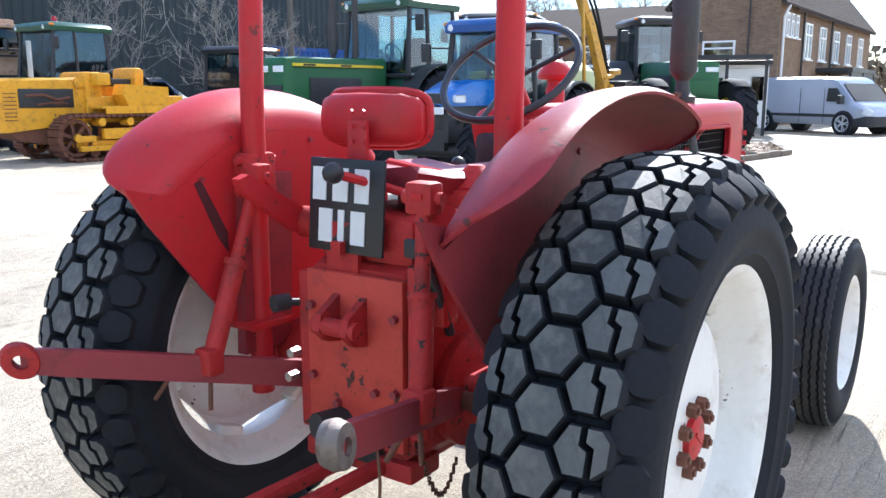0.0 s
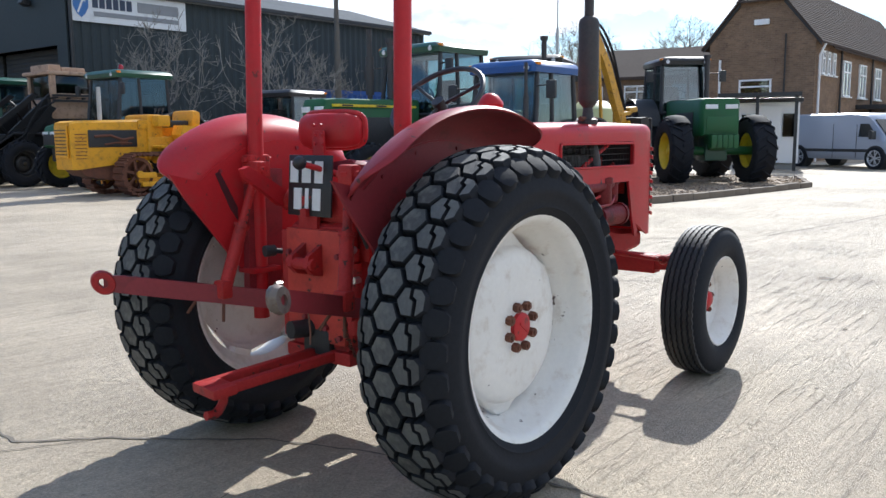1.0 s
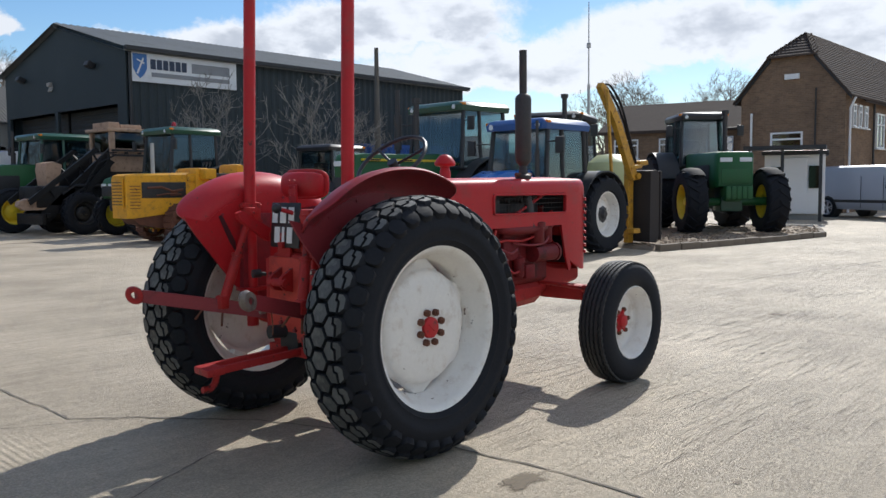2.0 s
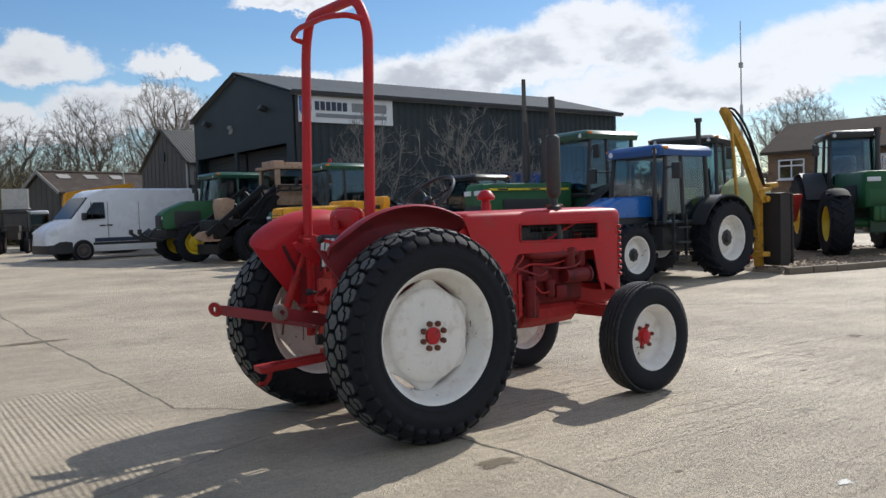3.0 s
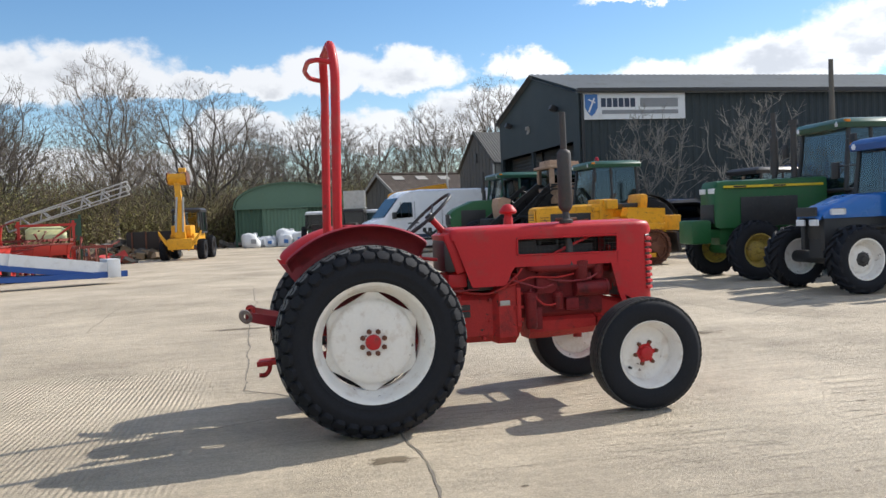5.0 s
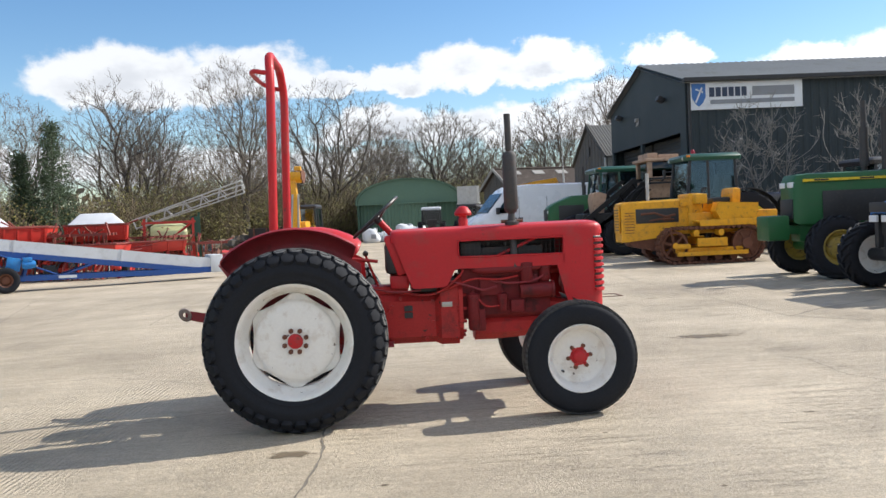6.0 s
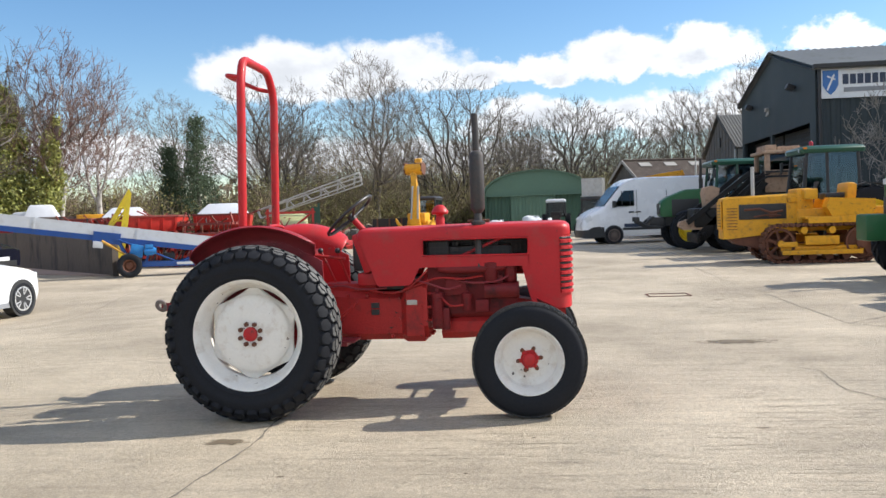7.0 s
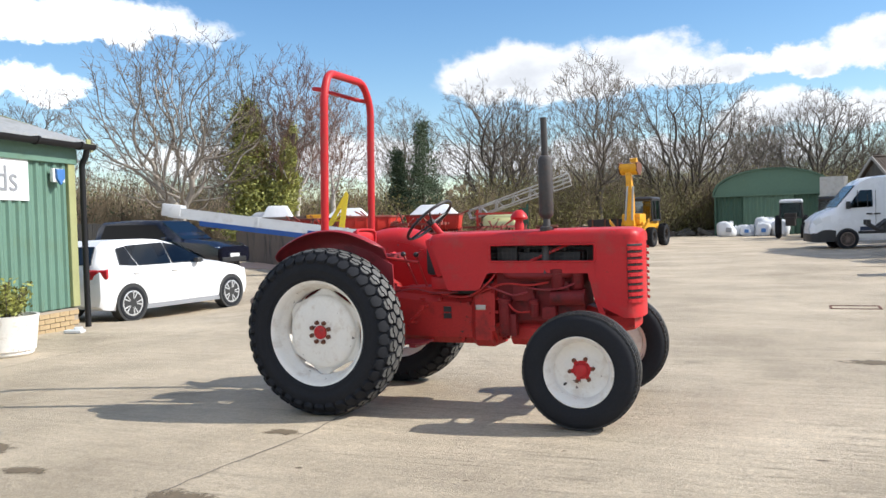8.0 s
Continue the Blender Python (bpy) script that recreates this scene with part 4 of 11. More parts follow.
def make_house():
    # gable end looks at the yard; the long side runs away from it
    h = thing("brick_house", "two storey brown brick house with a half-hipped tiled roof", "house", (34.0, 11.9, 0), -90)
    w, L_, eave, ridge, clip = 4.35, 21.0, 5.05, 7.70, 6.62
    wa = w / 2
    s = (ridge - eave) / wa
    xc = (clip - eave) / s
    bm = B()
    prism(bm, [(0, 0), (w, 0), (w, eave), (w - xc, clip), (xc, clip), (0, eave)], 0.0, 0.25, "y")
    for x in (0.125, w - 0.125):
        box(bm, (0.25, L_ - 0.3, eave), (x, L_ / 2 + 0.1, eave / 2))
    prism(bm, [(0, 0), (w, 0), (w, eave), (wa, ridge - 0.05), (0, eave)], L_, L_ + 0.25, "y")
    part("wall", bm, "brick", h, "brown brickwork", smooth=False)
    # tile courses on a deck, starting further back above the clipped gable
    bm = B()
    for sg in (-1, 1):
        prism(bm, [(wa, ridge - 0.02), (wa + sg * (wa + 0.28), ridge - 0.02 - s * (wa + 0.28)), (wa + sg * (wa + 0.28), ridge - 0.08 - s * (wa + 0.28)), (wa, ridge - 0.10)], 1.8, L_ + 0.35, "y")
    roof = part("roof", bm, "roof_tile", h, "brown tiled roof with a clipped gable", smooth=False)
    rows = 26
    setback = lambda z: -0.22 + max(0.0, z - clip) * 1.6
    for sg in (-1, 1):
        for k in range(rows):
            xa, xb = wa + sg * (wa + 0.3) * k / rows, wa + sg * (wa + 0.3) * (k + 1) / rows
            za, zb = ridge + 0.12 - s * abs(xa - wa), ridge + 0.12 - s * abs(xb - wa)
            bm = B()
            prism(bm, [(xa, za), (xb, zb + 0.025), (xb, zb - 0.08), (xa, za - 0.105)], setback((za + zb) / 2 - 0.1), L_ + 0.4, "y")
            part("tile_course", bm, "roof_tile", roof, smooth=False)
    for k in range(7):
        z0, z1 = clip + (ridge - clip) * k / 7, clip + (ridge - clip) * (k + 1) / 7
        hw_ = (ridge - z0) / s + 0.12
        y0, y1 = setback(z0) - 0.05, setback(z1) + 0.12
        bm = B()
        prism(bm, [(y0, z0 + 0.02), (y1, z1 + 0.06), (y1, z1 - 0.08), (y0, z0 - 0.06)], wa - hw_, wa + hw_, "x")
        part("tile_course", bm, "roof_tile", roof, smooth=False)
    for sg in (-1, 1):
        bm = B()
        xe = -0.25 if sg < 0 else w + 0.25
        xt = xc if sg < 0 else w - xc
        prism(bm, [(xt, clip + 0.06), (xe, eave - 0.20), (xe, eave - 0.40), (xt, clip - 0.14)], -0.10, -0.03, "y")
        part("bargeboard", bm, "black", h, smooth=False)
    sash(h, (2.0, -0.03, 2.95), 1.35, 0.95, bars=1)
    # long side: three slim windows, then a row of casements
    for y in (1.05, 1.85, 2.7):
        sash(h, (w + 0.03, y, 4.05), 0.42, 0.95, 90, bars=1)
    for y in (4.9, 7.9, 11.1, 14.4, 18.0):
        sash(h, (w + 0.03, y, 3.55), 1.25, 1.55, 90, bars=2)
    for y in (2.0, 4.2):
        sash(h, (w + 0.03, y, 1.05), 1.0, 0.9, 90, bars=2)
    bm = B()
    tube(bm, [(w + 0.10, 0.3, 0), (w + 0.10, 0.3, 4.3), (w + 0.30, 0.3, 4.75)], 0.05)
    part("downpipe", bm, "upvc", h)
    for y in (3.7, 9.6):
        bm = B()
        rod(bm, (w + 0.1, y, 0), (w + 0.1, y, eave - 0.2), 0.05)
        part("downpipe", bm, "black", h)
    bm = B()
    rod(bm, (3.2, -0.1, 0.3), (3.2, -0.1, 5.2), 0.035)
    part("soil_pipe", bm, "black", h)
    bm = B()
    rod(bm, (0.5, -0.1, 2.4), (0.5, -0.1, 4.3), 0.05)
    part("vent_pipe", bm, "upvc", h)
    bm = B()
    box(bm, (0.6, 0.1, 0.22), (2.2, -0.08, 5.75))
    part("wall_lamp", bm, "upvc", h)
    bm = B()
    box(bm, (1.6, 6.4, 0.2), (w + 0.8, 10.2, 2.35))
    for y in (7.1, 10.2, 13.3):
        box(bm, (0.12, 0.12, 2.4), (w + 1.5, y, 1.2))
    box(bm, (0.06, 6.2, 0.9), (w + 1.5, 10.2, 1.85))
    part("porch", bm, "black", h, "dark lean-to porch", smooth=False)
    # lower wing with a long tiled roof, behind the yard tractors
    lo = thing("brick_wing", "long low brick wing with a brown tiled roof", "house", (36.6, 20.4, 0), -79)
    w, L_, eave, ridge = 8.2, 7.0, 4.15, 5.7
    bm = B()
    for y in (0.125, L_ - 0.125):
        box(bm, (w, 0.25, eave), (w / 2, y, eave / 2))
    for x in (0.125, w - 0.125):
        prism(bm, [(0.25, 0), (L_ - 0.25, 0), (L_ - 0.25, eave), (L_ / 2, ridge - 0.15), (0.25, eave)], x - 0.12, x + 0.12, "x")
    part("wall", bm, "brick", lo, smooth=False)
    bm = B()
    gable_roof(bm, 0, w, 0, L_, eave, ridge, 0.3, 0.16)
    part("roof", bm, "roof_tile", lo, smooth=False)
    for x in (1.2, 3.6, 6.0):
        sash(lo, (x, -0.03, 3.1), 1.3, 1.0, bars=2)


make_house()


def make_cabin():
    c = thing("site_cabin", "white portable cabin with dark trim and windows", "cabin", (26.0, 7.75, 0), -72)
    bm = B()
    box(bm, (1.9, 2.2, 2.0), (0.95, 1.1, 1.2), bevel=0.03)
    part("wall", bm, "upvc", c, smooth=False)
    bm = B()
    box(bm, (2.1, 2.4, 0.14), (0.95, 1.1, 2.27), bevel=0.02)
    part("roof", bm, "black", c, smooth=False)
    bm = B()
    box(bm, (1.8, 2.0, 0.19), (0.95, 1.1, 0.095))
    part("plinth", bm, "block", c, smooth=False)
    for x, w, h, z in ((0.32, 0.4, 0.7, 1.45), (1.58, 0.36, 0.75, 1.45)):
        bm = B()
        box(bm, (w, 0.05, h), (x, -0.03, z))
        part("window", bm, "dark_glass", c, smooth=False)
    bm = B()
    box(bm, (0.75, 0.06, 1.85), (0.98, -0.04, 1.15), bevel=0.01)
    part("door", bm, "upvc", c, smooth=False)
    f = thing("canopy_frame", "black steel canopy frame before the white cabin", "canopy", (24.85, 7.95, 0), -74)
    for x in (0.1, 1.15, 2.3):
        bm = B()
        box(bm, (0.1, 0.1, 2.35), (x, 0, 1.175))
        part("post", bm, "black", f, smooth=False)
    bm = B()
    box(bm, (2.5, 1.0, 0.12), (1.2, 0.3, 2.41))
    part("canopy", bm, "black", f, smooth=False)


make_cabin()


def make_office():
    # its long wall runs towards the viewer from the corner by the white car
    o = thing("green_office", "green profiled steel office on a low brick plinth", "building", (-6.94, 3.72, 0), -80.0)
    L_, dep, eave = 8.0, 6.0, 2.74
    # local x runs along the front wall from its far corner, local y goes out of the wall towards the yard
    bm = B()
    corrugated(bm, (L_, 0), (0.12, 0), 0.28, eave - 0.28, 0.19, 0.035)
    box(bm, (L_, 0.1, eave - 0.3), (L_ / 2, -0.07, (eave - 0.3) / 2 + 0.2))
    box(bm, (0.1, dep, eave - 0.05), (0.05, -dep / 2 - 0.12, eave / 2))
    box(bm, (0.1, dep, eave - 0.05), (L_ - 0.05, -dep / 2 - 0.12, eave / 2))
    box(bm, (L_, 0.1, eave - 0.05), (L_ / 2, -dep, eave / 2))
    part("cladding", bm, "office_green", o, smooth=False)
    bm = B()
    box(bm, (0.16, 0.12, eave - 0.5), (0.06, 0.0, (eave - 0.5) / 2 + 0.28), bevel=0.01)
    part("corner_flashing", bm, "olive_trim", o, "faded olive corner flashing", smooth=False)
    bm = B()
    box(bm, (L_ + 0.1, 0.1, 0.3), (L_ / 2, 0.03, eave - 0.16), bevel=0.01)
    part("fascia", bm, "office_green", o, smooth=False)
    me = None
    for row in range(-1, 3):
        for k in range(36):
            x = 0.12 + k * 0.2225 + (0.11 if row % 2 else 0)
            if x > L_ - 0.1:
                continue
            if me is None:
                b2 = B()
                box(b2, (0.212, 0.1, 0.065), bevel=0.004)
                me = finish("brick", b2, "buff_brick", False)
            shared("brick", me, o, pose(x, 0.0, 0.045 + row * 0.075))
    bm = B()
    box(bm, (L_, 0.09, 0.42), (L_ / 2, -0.02, 0.05))
    part("mortar_bed", bm, "mortar", o, smooth=False)
    bm = B()
    ridge = 3.75
    n = 40
    prev = None
    for i in range(2 * n + 1):
        x = -0.15 + (L_ + 0.3) * i / (2 * n)
        dz = 0.04 if i % 2 else 0
        col = [bm.verts.new((x, 0.2, eave + 0.02 + dz)), bm.verts.new((x, -dep / 2, ridge + dz)), bm.verts.new((x, -dep - 0.2, eave + dz)),
               bm.verts.new((x, -dep - 0.2, eave - 0.06)), bm.verts.new((x, -dep / 2, ridge - 0.08)), bm.verts.new((x, 0.2, eave - 0.06))]
        if prev:
            for k in range(6):
                bm.faces.new((prev[k], prev[(k + 1) % 6], col[(k + 1) % 6], col[k]))
        prev = col
    part("roof", bm, "office_roof", o, "pale grey corrugated roof", smooth=False)
    bm = B()
    prism(bm, [(-dep - 0.1, eave), (0.0, eave), (-dep / 2, ridge - 0.05)], 0.0, 0.1, "x")
    part("gable_sheet", bm, "office_green", o, smooth=False)
    bm = B()
    box(bm, (0.1, 0.02, 0.2), (-0.17, 0.2, eave - 0.02))
    prism(bm, [(0.26, eave), (-dep / 2, ridge + 0.1), (-dep / 2, ridge - 0.05), (0.26, eave - 0.12)], -0.2, -0.15, "x")
    part("verge_trim", bm, "olive_trim", o, smooth=False)
    bm = B()
    ring = [(0.24 + 0.075 * math.cos(radians(a)), eave - 0.01 + 0.085 * math.sin(radians(a))) for a in range(180, 361, 20)]
    ring += [(0.24 + 0.060 * math.cos(radians(a)), eave - 0.01 + 0.070 * math.sin(radians(a))) for a in range(360, 179, -20)]
    prism(bm, ring, -0.22, L_ + 0.2, "x")
    gut = part("gutter", bm, "gutter", o)
    for k in range(9):
        bm = B()
        prism(bm, [(0.24 + 0.088 * math.cos(radians(a)), eave - 0.01 + 0.098 * math.sin(radians(a))) for a in range(180, 361, 20)] + [(0.32, eave + 0.012), (0.16, eave + 0.012)], 0.1 + k * 0.95, 0.14 + k * 0.95, "x")
        part("bracket", bm, "gutter", gut, smooth=False)
    bm = B()
    tube(bm, rounded([(-0.09, 0.24, eave - 0.05), (-0.09, 0.20, eave - 0.2), (-0.09, 0.13, eave - 0.30), (-0.09, 0.13, -0.05)], 0.08), 0.045, 10)
    part("downpipe", bm, "gutter", o)
    sg = thing("office_sign", "white sign with grey lettering on the green wall", "sign", (-6.77, 2.74, 1.86), -80.0)
    bm = B()
    box(bm, (3.0, 0.03, 0.58), (1.5, 0.035, 0.29), bevel=0.004)
    part("panel", bm, "sign_white", sg, smooth=False)
    cu = bpy.data.curves.new("letters", "FONT")
    cu.body, cu.size, cu.extrude, cu.align_x = "ds", 0.50, 0.004, "LEFT"
    tmp = bpy.data.objects.new("letters", cu)
    me = bpy.data.meshes.new_from_object(tmp)
    bpy.data.objects.remove(tmp)
    me.materials.append(M["print_grey"])
    shared("letters", me, sg, Matrix.Translation((0.66, 0.056, 0.13)) @ pose(0, 0, 0, 90, 0, 180))
    al = thing("alarm_box", "white alarm box with a blue shield front", "alarm", (-6.81, 3.28, 2.24), -80.0)
    bm = B()
    box(bm, (0.26, 0.06, 0.2), (0, 0.055, 0), bevel=0.015)
    part("housing", bm, "upvc", al)
    bm = B()
    prism(bm, [(-0.09, 0.09), (0.09, 0.09), (0.08, -0.04), (0.0, -0.14), (-0.08, -0.04)], 0.085, 0.12)
    part("front", bm, "print_blue", al, "blue shield shaped front", smooth=False)


make_office()


def make_walls():
    # concrete push wall behind the conveyor, and the gravel island with its kerb
    w = thing("concrete_wall", "stained brown-grey concrete panel retaining wall", "wall", (-9.95, 16.5, 0), 137, kind="structure")
    for k in range(7):
        bm = B()
        box(bm, (1.992, 0.18, 1.32 - 0.012 * (k % 2)), (k * 2.0 + 1, 0.006 * (k % 3), 0.66 - 0.006 * (k % 2)), bevel=0.006)
        part("panel", bm, "concrete_wall", w, smooth=False)
    bm = B()
    prism(bm, [(0.2, 0.10), (9.8, 0.10), (9.8, 3.2), (5.0, 1.4), (0.2, 0.25)], 0.002, 0.03, "z")
    part("apron", bm, "pink_screed", w, "pinkish screed strip", smooth=False)
    g = thing("gravel_island", "raised brown gravel bed edged with dark kerbs", "kerb", (0, 0, 0), kind="structure")
    outline = [(11.5, 4.15), (12.7, 3.86), (14.2, 3.62), (15.8, 3.35), (17.6, 3.12), (20.4, 4.2), (21.0, 8.0), (17.0, 10.5), (13.4, 9.6)]
    bm = B()
    rnd = random.Random(4)
    n = 40
    c = Vector((16.8, 6.6, 0))
    per = []
    for a, b in zip(outline, outline[1:] + outline[:1]):
        for i in range(6):
            per.append(Vector((*a, 0)).lerp(Vector((*b, 0)), i / 6))
    rings = []
    for f in (1.0, 0.97, 0.85, 0.7, 0.5, 0.3, 0.1):
        z = 0.005 if f == 1.0 else 0.05
        rings.append([c + (p - c) * f + Vector((rnd.uniform(-.05, .05), rnd.uniform(-.05, .05), z + rnd.uniform(0, 0.05) * (f < 1))) for p in per])
    loft(bm, rings, caps=False)
    bm.faces.new([v for v in bm.verts][-len(per):])
    part("gravel", bm, "gravel", g, "brown gravel with weeds")
    # loose stones over the bed
    sv, sf = [], []
    for k in range(2600):
        f, e = math.sqrt(rnd.random()), rnd.randrange(len(per))
        p = c + (per[e].lerp(per[(e + 1) % len(per)], rnd.random()) - c) * (1 - 0.75 * (1 - f)) * 0.985
        r = rnd.uniform(0.016, 0.042)
        b0 = len(sv)
        for dx, dy, dz in ((1, 0, 0), (0, 1, 0), (-1, 0, 0), (0, -1, 0), (0, 0, 0.7), (0, 0, -0.7)):
            sv.append((p.x + r * (dx + rnd.uniform(-0.35, 0.35)), p.y + r * (dy + rnd.uniform(-0.35, 0.35)), 0.085 + r * (dz * 0.8 + rnd.uniform(-0.2, 0.2))))
        for q in range(4):
            sf += [(b0 + q, b0 + (q + 1) % 4, b0 + 4), (b0 + (q + 1) % 4, b0 + q, b0 + 5)]
    me = bpy.data.meshes.new("stones")
    me.from_pydata(sv, [], sf)
    me.materials.append(M["stones"])
    shared("stones", me, g)["kind"] = "stuff"
    me = None
    for a, b in zip(outline[:6], outline[1:6]):
        a, b = Vector((*a, 0)), Vector((*b, 0))
        n = max(1, round((b - a).length / 0.6))
        for i in range(n):
            p = a.lerp(b, (i + 0.5) / n)
            if me is None:
                b2 = B()
                box(b2, (0.585, 0.13, 0.2), bevel=0.02)
                me = finish("kerb_stone", b2, "kerb")
            d = b - a
            shared("kerb_stone", me, g, pose(p.x, p.y, 0.02 + rnd.uniform(-.012, .012), 0, 0, math.degrees(math.atan2(d.y, d.x)) + rnd.uniform(-2, 2)))


make_walls()

# ---- the old red tractor ----
tractor = thing("vintage_tractor", "old red farm tractor with white wheels on a concrete yard", "tractor", (0, 0.03, 0.011))


def crown(h):
    """How far the rear tread falls away at h from its middle."""
    return 0.6 * h * h + 55 * h ** 4


def tread_block(bm, th0, h0, outline, base, pitch_r, high=0.030):
    """One tread block on a wheel whose axle is y: dark sides, a worn top. outline: (along, across) from its middle."""
    layers = []
    for r_off, sc in ((-0.006, 1.10), (high - 0.004, 1.0), (high, 0.93)):
        lay = []
        for ds, dh in outline:
            h = h0 + dh * sc
            r, t = base + r_off - crown(h), th0 + ds * sc / pitch_r
            lay.append(bm.verts.new((r * math.cos(t), h, r * math.sin(t))))
        layers.append(lay)
    n = len(outline)
    for A, C in zip(layers, layers[1:]):
        for j in range(n):
            bm.faces.new((A[j], A[(j + 1) % n], C[(j + 1) % n], C[j])).material_index = 1
    bm.faces.new(layers[-1])


def tread_meshes(base=0.577, R=0.607):
    """The kinds of tread block: a hexagon, and the two halves of one that a zigzag groove cuts."""
    a = 0.0475
    hexa = [(a * math.cos(math.pi / 6 + math.pi / 3 * j), a * math.sin(math.pi / 6 + math.pi / 3 * j)) for j in range(6)]
    inner = [(-0.041, -0.024), (0.0, -0.046), (0.041, -0.024), (0.041, -0.004), (0.010, -0.004), (0.002, 0.010), (-0.041, 0.010)]
    outer = [(-0.041, 0.022), (0.010, 0.022), (0.018, 0.008), (0.041, 0.008), (0.041, 0.030), (0.024, 0.044), (-0.020, 0.044)]
    out = {}
    for key, shape, h0 in (("hexagon", hexa, 0.0), ("inner", inner, 0.079), ("outer", outer, 0.079)):
        for sg in (-1, 1):
            bm = B()
            tread_block(bm, 0.0, sg * h0, [(x * sg, y * sg) for x, y in shape], base, R)
            out[key, sg] = finish("tread_block", bm, ["tread", "rubber"], False)
    return out


def lug_mesh(sg, n=38, base=0.574):
    """A rounded lug that rolls from the tread's edge over on to the side wall."""
    bm = B()
    prev = None
    for h, up, w in ((0.112, 0.017, 0.34), (0.119, 0.018, 0.74), (0.132, 0.015, 1.0), (0.144, 0.012, 1.0), (0.154, 0.009, 0.90), (0.161, 0.004, 0.58)):
        half = math.pi / n * 0.84 * w
        r = base - crown(h) + up
        hh = h + (0.0 if h < 0.13 else (h - 0.13) * 0.30)
        cur = [bm.verts.new((rr * math.cos(q), sg * y, rr * math.sin(q)))
               for rr, q, y in ((r - 0.025, -half * 1.12, hh - 0.014), (r, -half, hh), (r + 0.002, 0, hh + 0.002), (r, half, hh), (r - 0.025, half * 1.12, hh - 0.014))]
        if prev:
            for j in range(4):
                bm.faces.new((prev[j], prev[j + 1], cur[j + 1], cur[j]))
        else:
            bm.faces.new(cur)
        prev = cur
    bm.faces.new(prev[::-1])
    # all dark rubber: the shoulder's dimmer light is put into the colour
    return finish("shoulder_lug", bm, "rubber", True, 50)


def rear_wheel_meshes():
    me = {}
    bm = B()
    half = [(0.574, 0.0), (0.570, 0.06), (0.560, 0.095), (0.545, 0.125), (0.520, 0.148), (0.495, 0.160), (0.468, 0.166), (0.452, 0.167), (0.445, 0.162), (0.430, 0.160),
            (0.413, 0.152), (0.405, 0.155), (0.397, 0.147), (0.385, 0.142), (0.372, 0.125)]
    lathe(bm, [(r, -y) for r, y in half[:0:-1]] + half, 72)
    me["tyre"] = finish("tyre", bm, "rubber", True, 60)
    me["tread"] = tread_meshes()
    me["lugs"] = {sg: lug_mesh(sg) for sg in (-1, 1)}
    # rim, outside is -y
    bm = B()
    lathe(bm, [(0.386, -0.105), (0.394, -0.126), (0.386, -0.136), (0.368, -0.133), (0.354, -0.112), (0.344, -0.085), (0.338, -0.05), (0.314, -0.02), (0.311, 0.06),
               (0.338, 0.08), (0.35, 0.11), (0.37, 0.133), (0.386, 0.135), (0.386, 0.12), (0.36, 0.10), (0.346, 0.07), (0.325, 0.050), (0.325, -0.012), (0.345, -0.04), (0.352, -0.08), (0.366, -0.105)], 64, closed=True)
    me["rim"] = finish("rim", bm, "white", True, 50)
    # domed disc, its flange cut away in six crescents between the tabs that reach the rim
    bm = B()
    n = 120

    def edge(a):
        off = (a + math.pi / 6) % (math.pi / 3) - math.pi / 6
        return 0.280 + 0.036 * min(1.0, abs(off) / radians(24)) ** 2.2

    levels = [(0.10, -0.066), (0.15, -0.064), (0.20, -0.060), (0.235, -0.053), (0.255, -0.044), (0.265, -0.032), (0.268, -0.020), (0.272, -0.014)]
    front, back = [], []
    for k in range(n):
        a = 2 * math.pi * k / n
        r_e = edge(a)
        col = levels + [(r_e - 0.006, -0.008), (r_e, 0.004)]
        front.append([bm.verts.new((r * math.cos(a), h, r * math.sin(a))) for r, h in col])
        back.append([bm.verts.new((r * math.cos(a), h + 0.012, r * math.sin(a))) for r, h in col])
    for lay in (front, back):
        c0 = bm.verts.new((0, -0.066 + (0.012 if lay is back else 0), 0))
        for k in range(n):
            A, C = lay[k], lay[(k + 1) % n]
            bm.faces.new((c0, A[0], C[0]))
            for i in range(len(A) - 1):
                bm.faces.new((A[i], A[i + 1], C[i + 1], C[i]))
    for k in range(n):
        A, C, D, E_ = front[k], front[(k + 1) % n], back[(k + 1) % n], back[k]
        bm.faces.new((A[-1], C[-1], D[-1], E_[-1]))
    me["disc"] = finish("disc", bm, "white", True, 50)
    bm = B()
    lathe(bm, [(0.0, -0.084), (0.040, -0.083), (0.048, -0.079), (0.050, -0.065)], 28)
    box(bm, (0.05, 0.004, 0.008), (0, -0.085, 0), (0, 35, 0))
    me["hub"] = finish("hub", bm, "red", True)
    bm = B()
    rod(bm, (0, 0, 0), (0, -0.022, 0), 0.0165, seg=6)
    rod(bm, (0, -0.02, 0), (0, -0.028, 0), 0.008, seg=8)
    me["nut"] = finish("wheel_nut", bm, "rust", True, 25)
    bm = B()
    box(bm, (0.05, 0.05, 0.09), (0, 0, 0), bevel=0.008)
    me["lug"] = finish("rim_lug", bm, "white")
    return me


RW = rear_wheel_meshes()


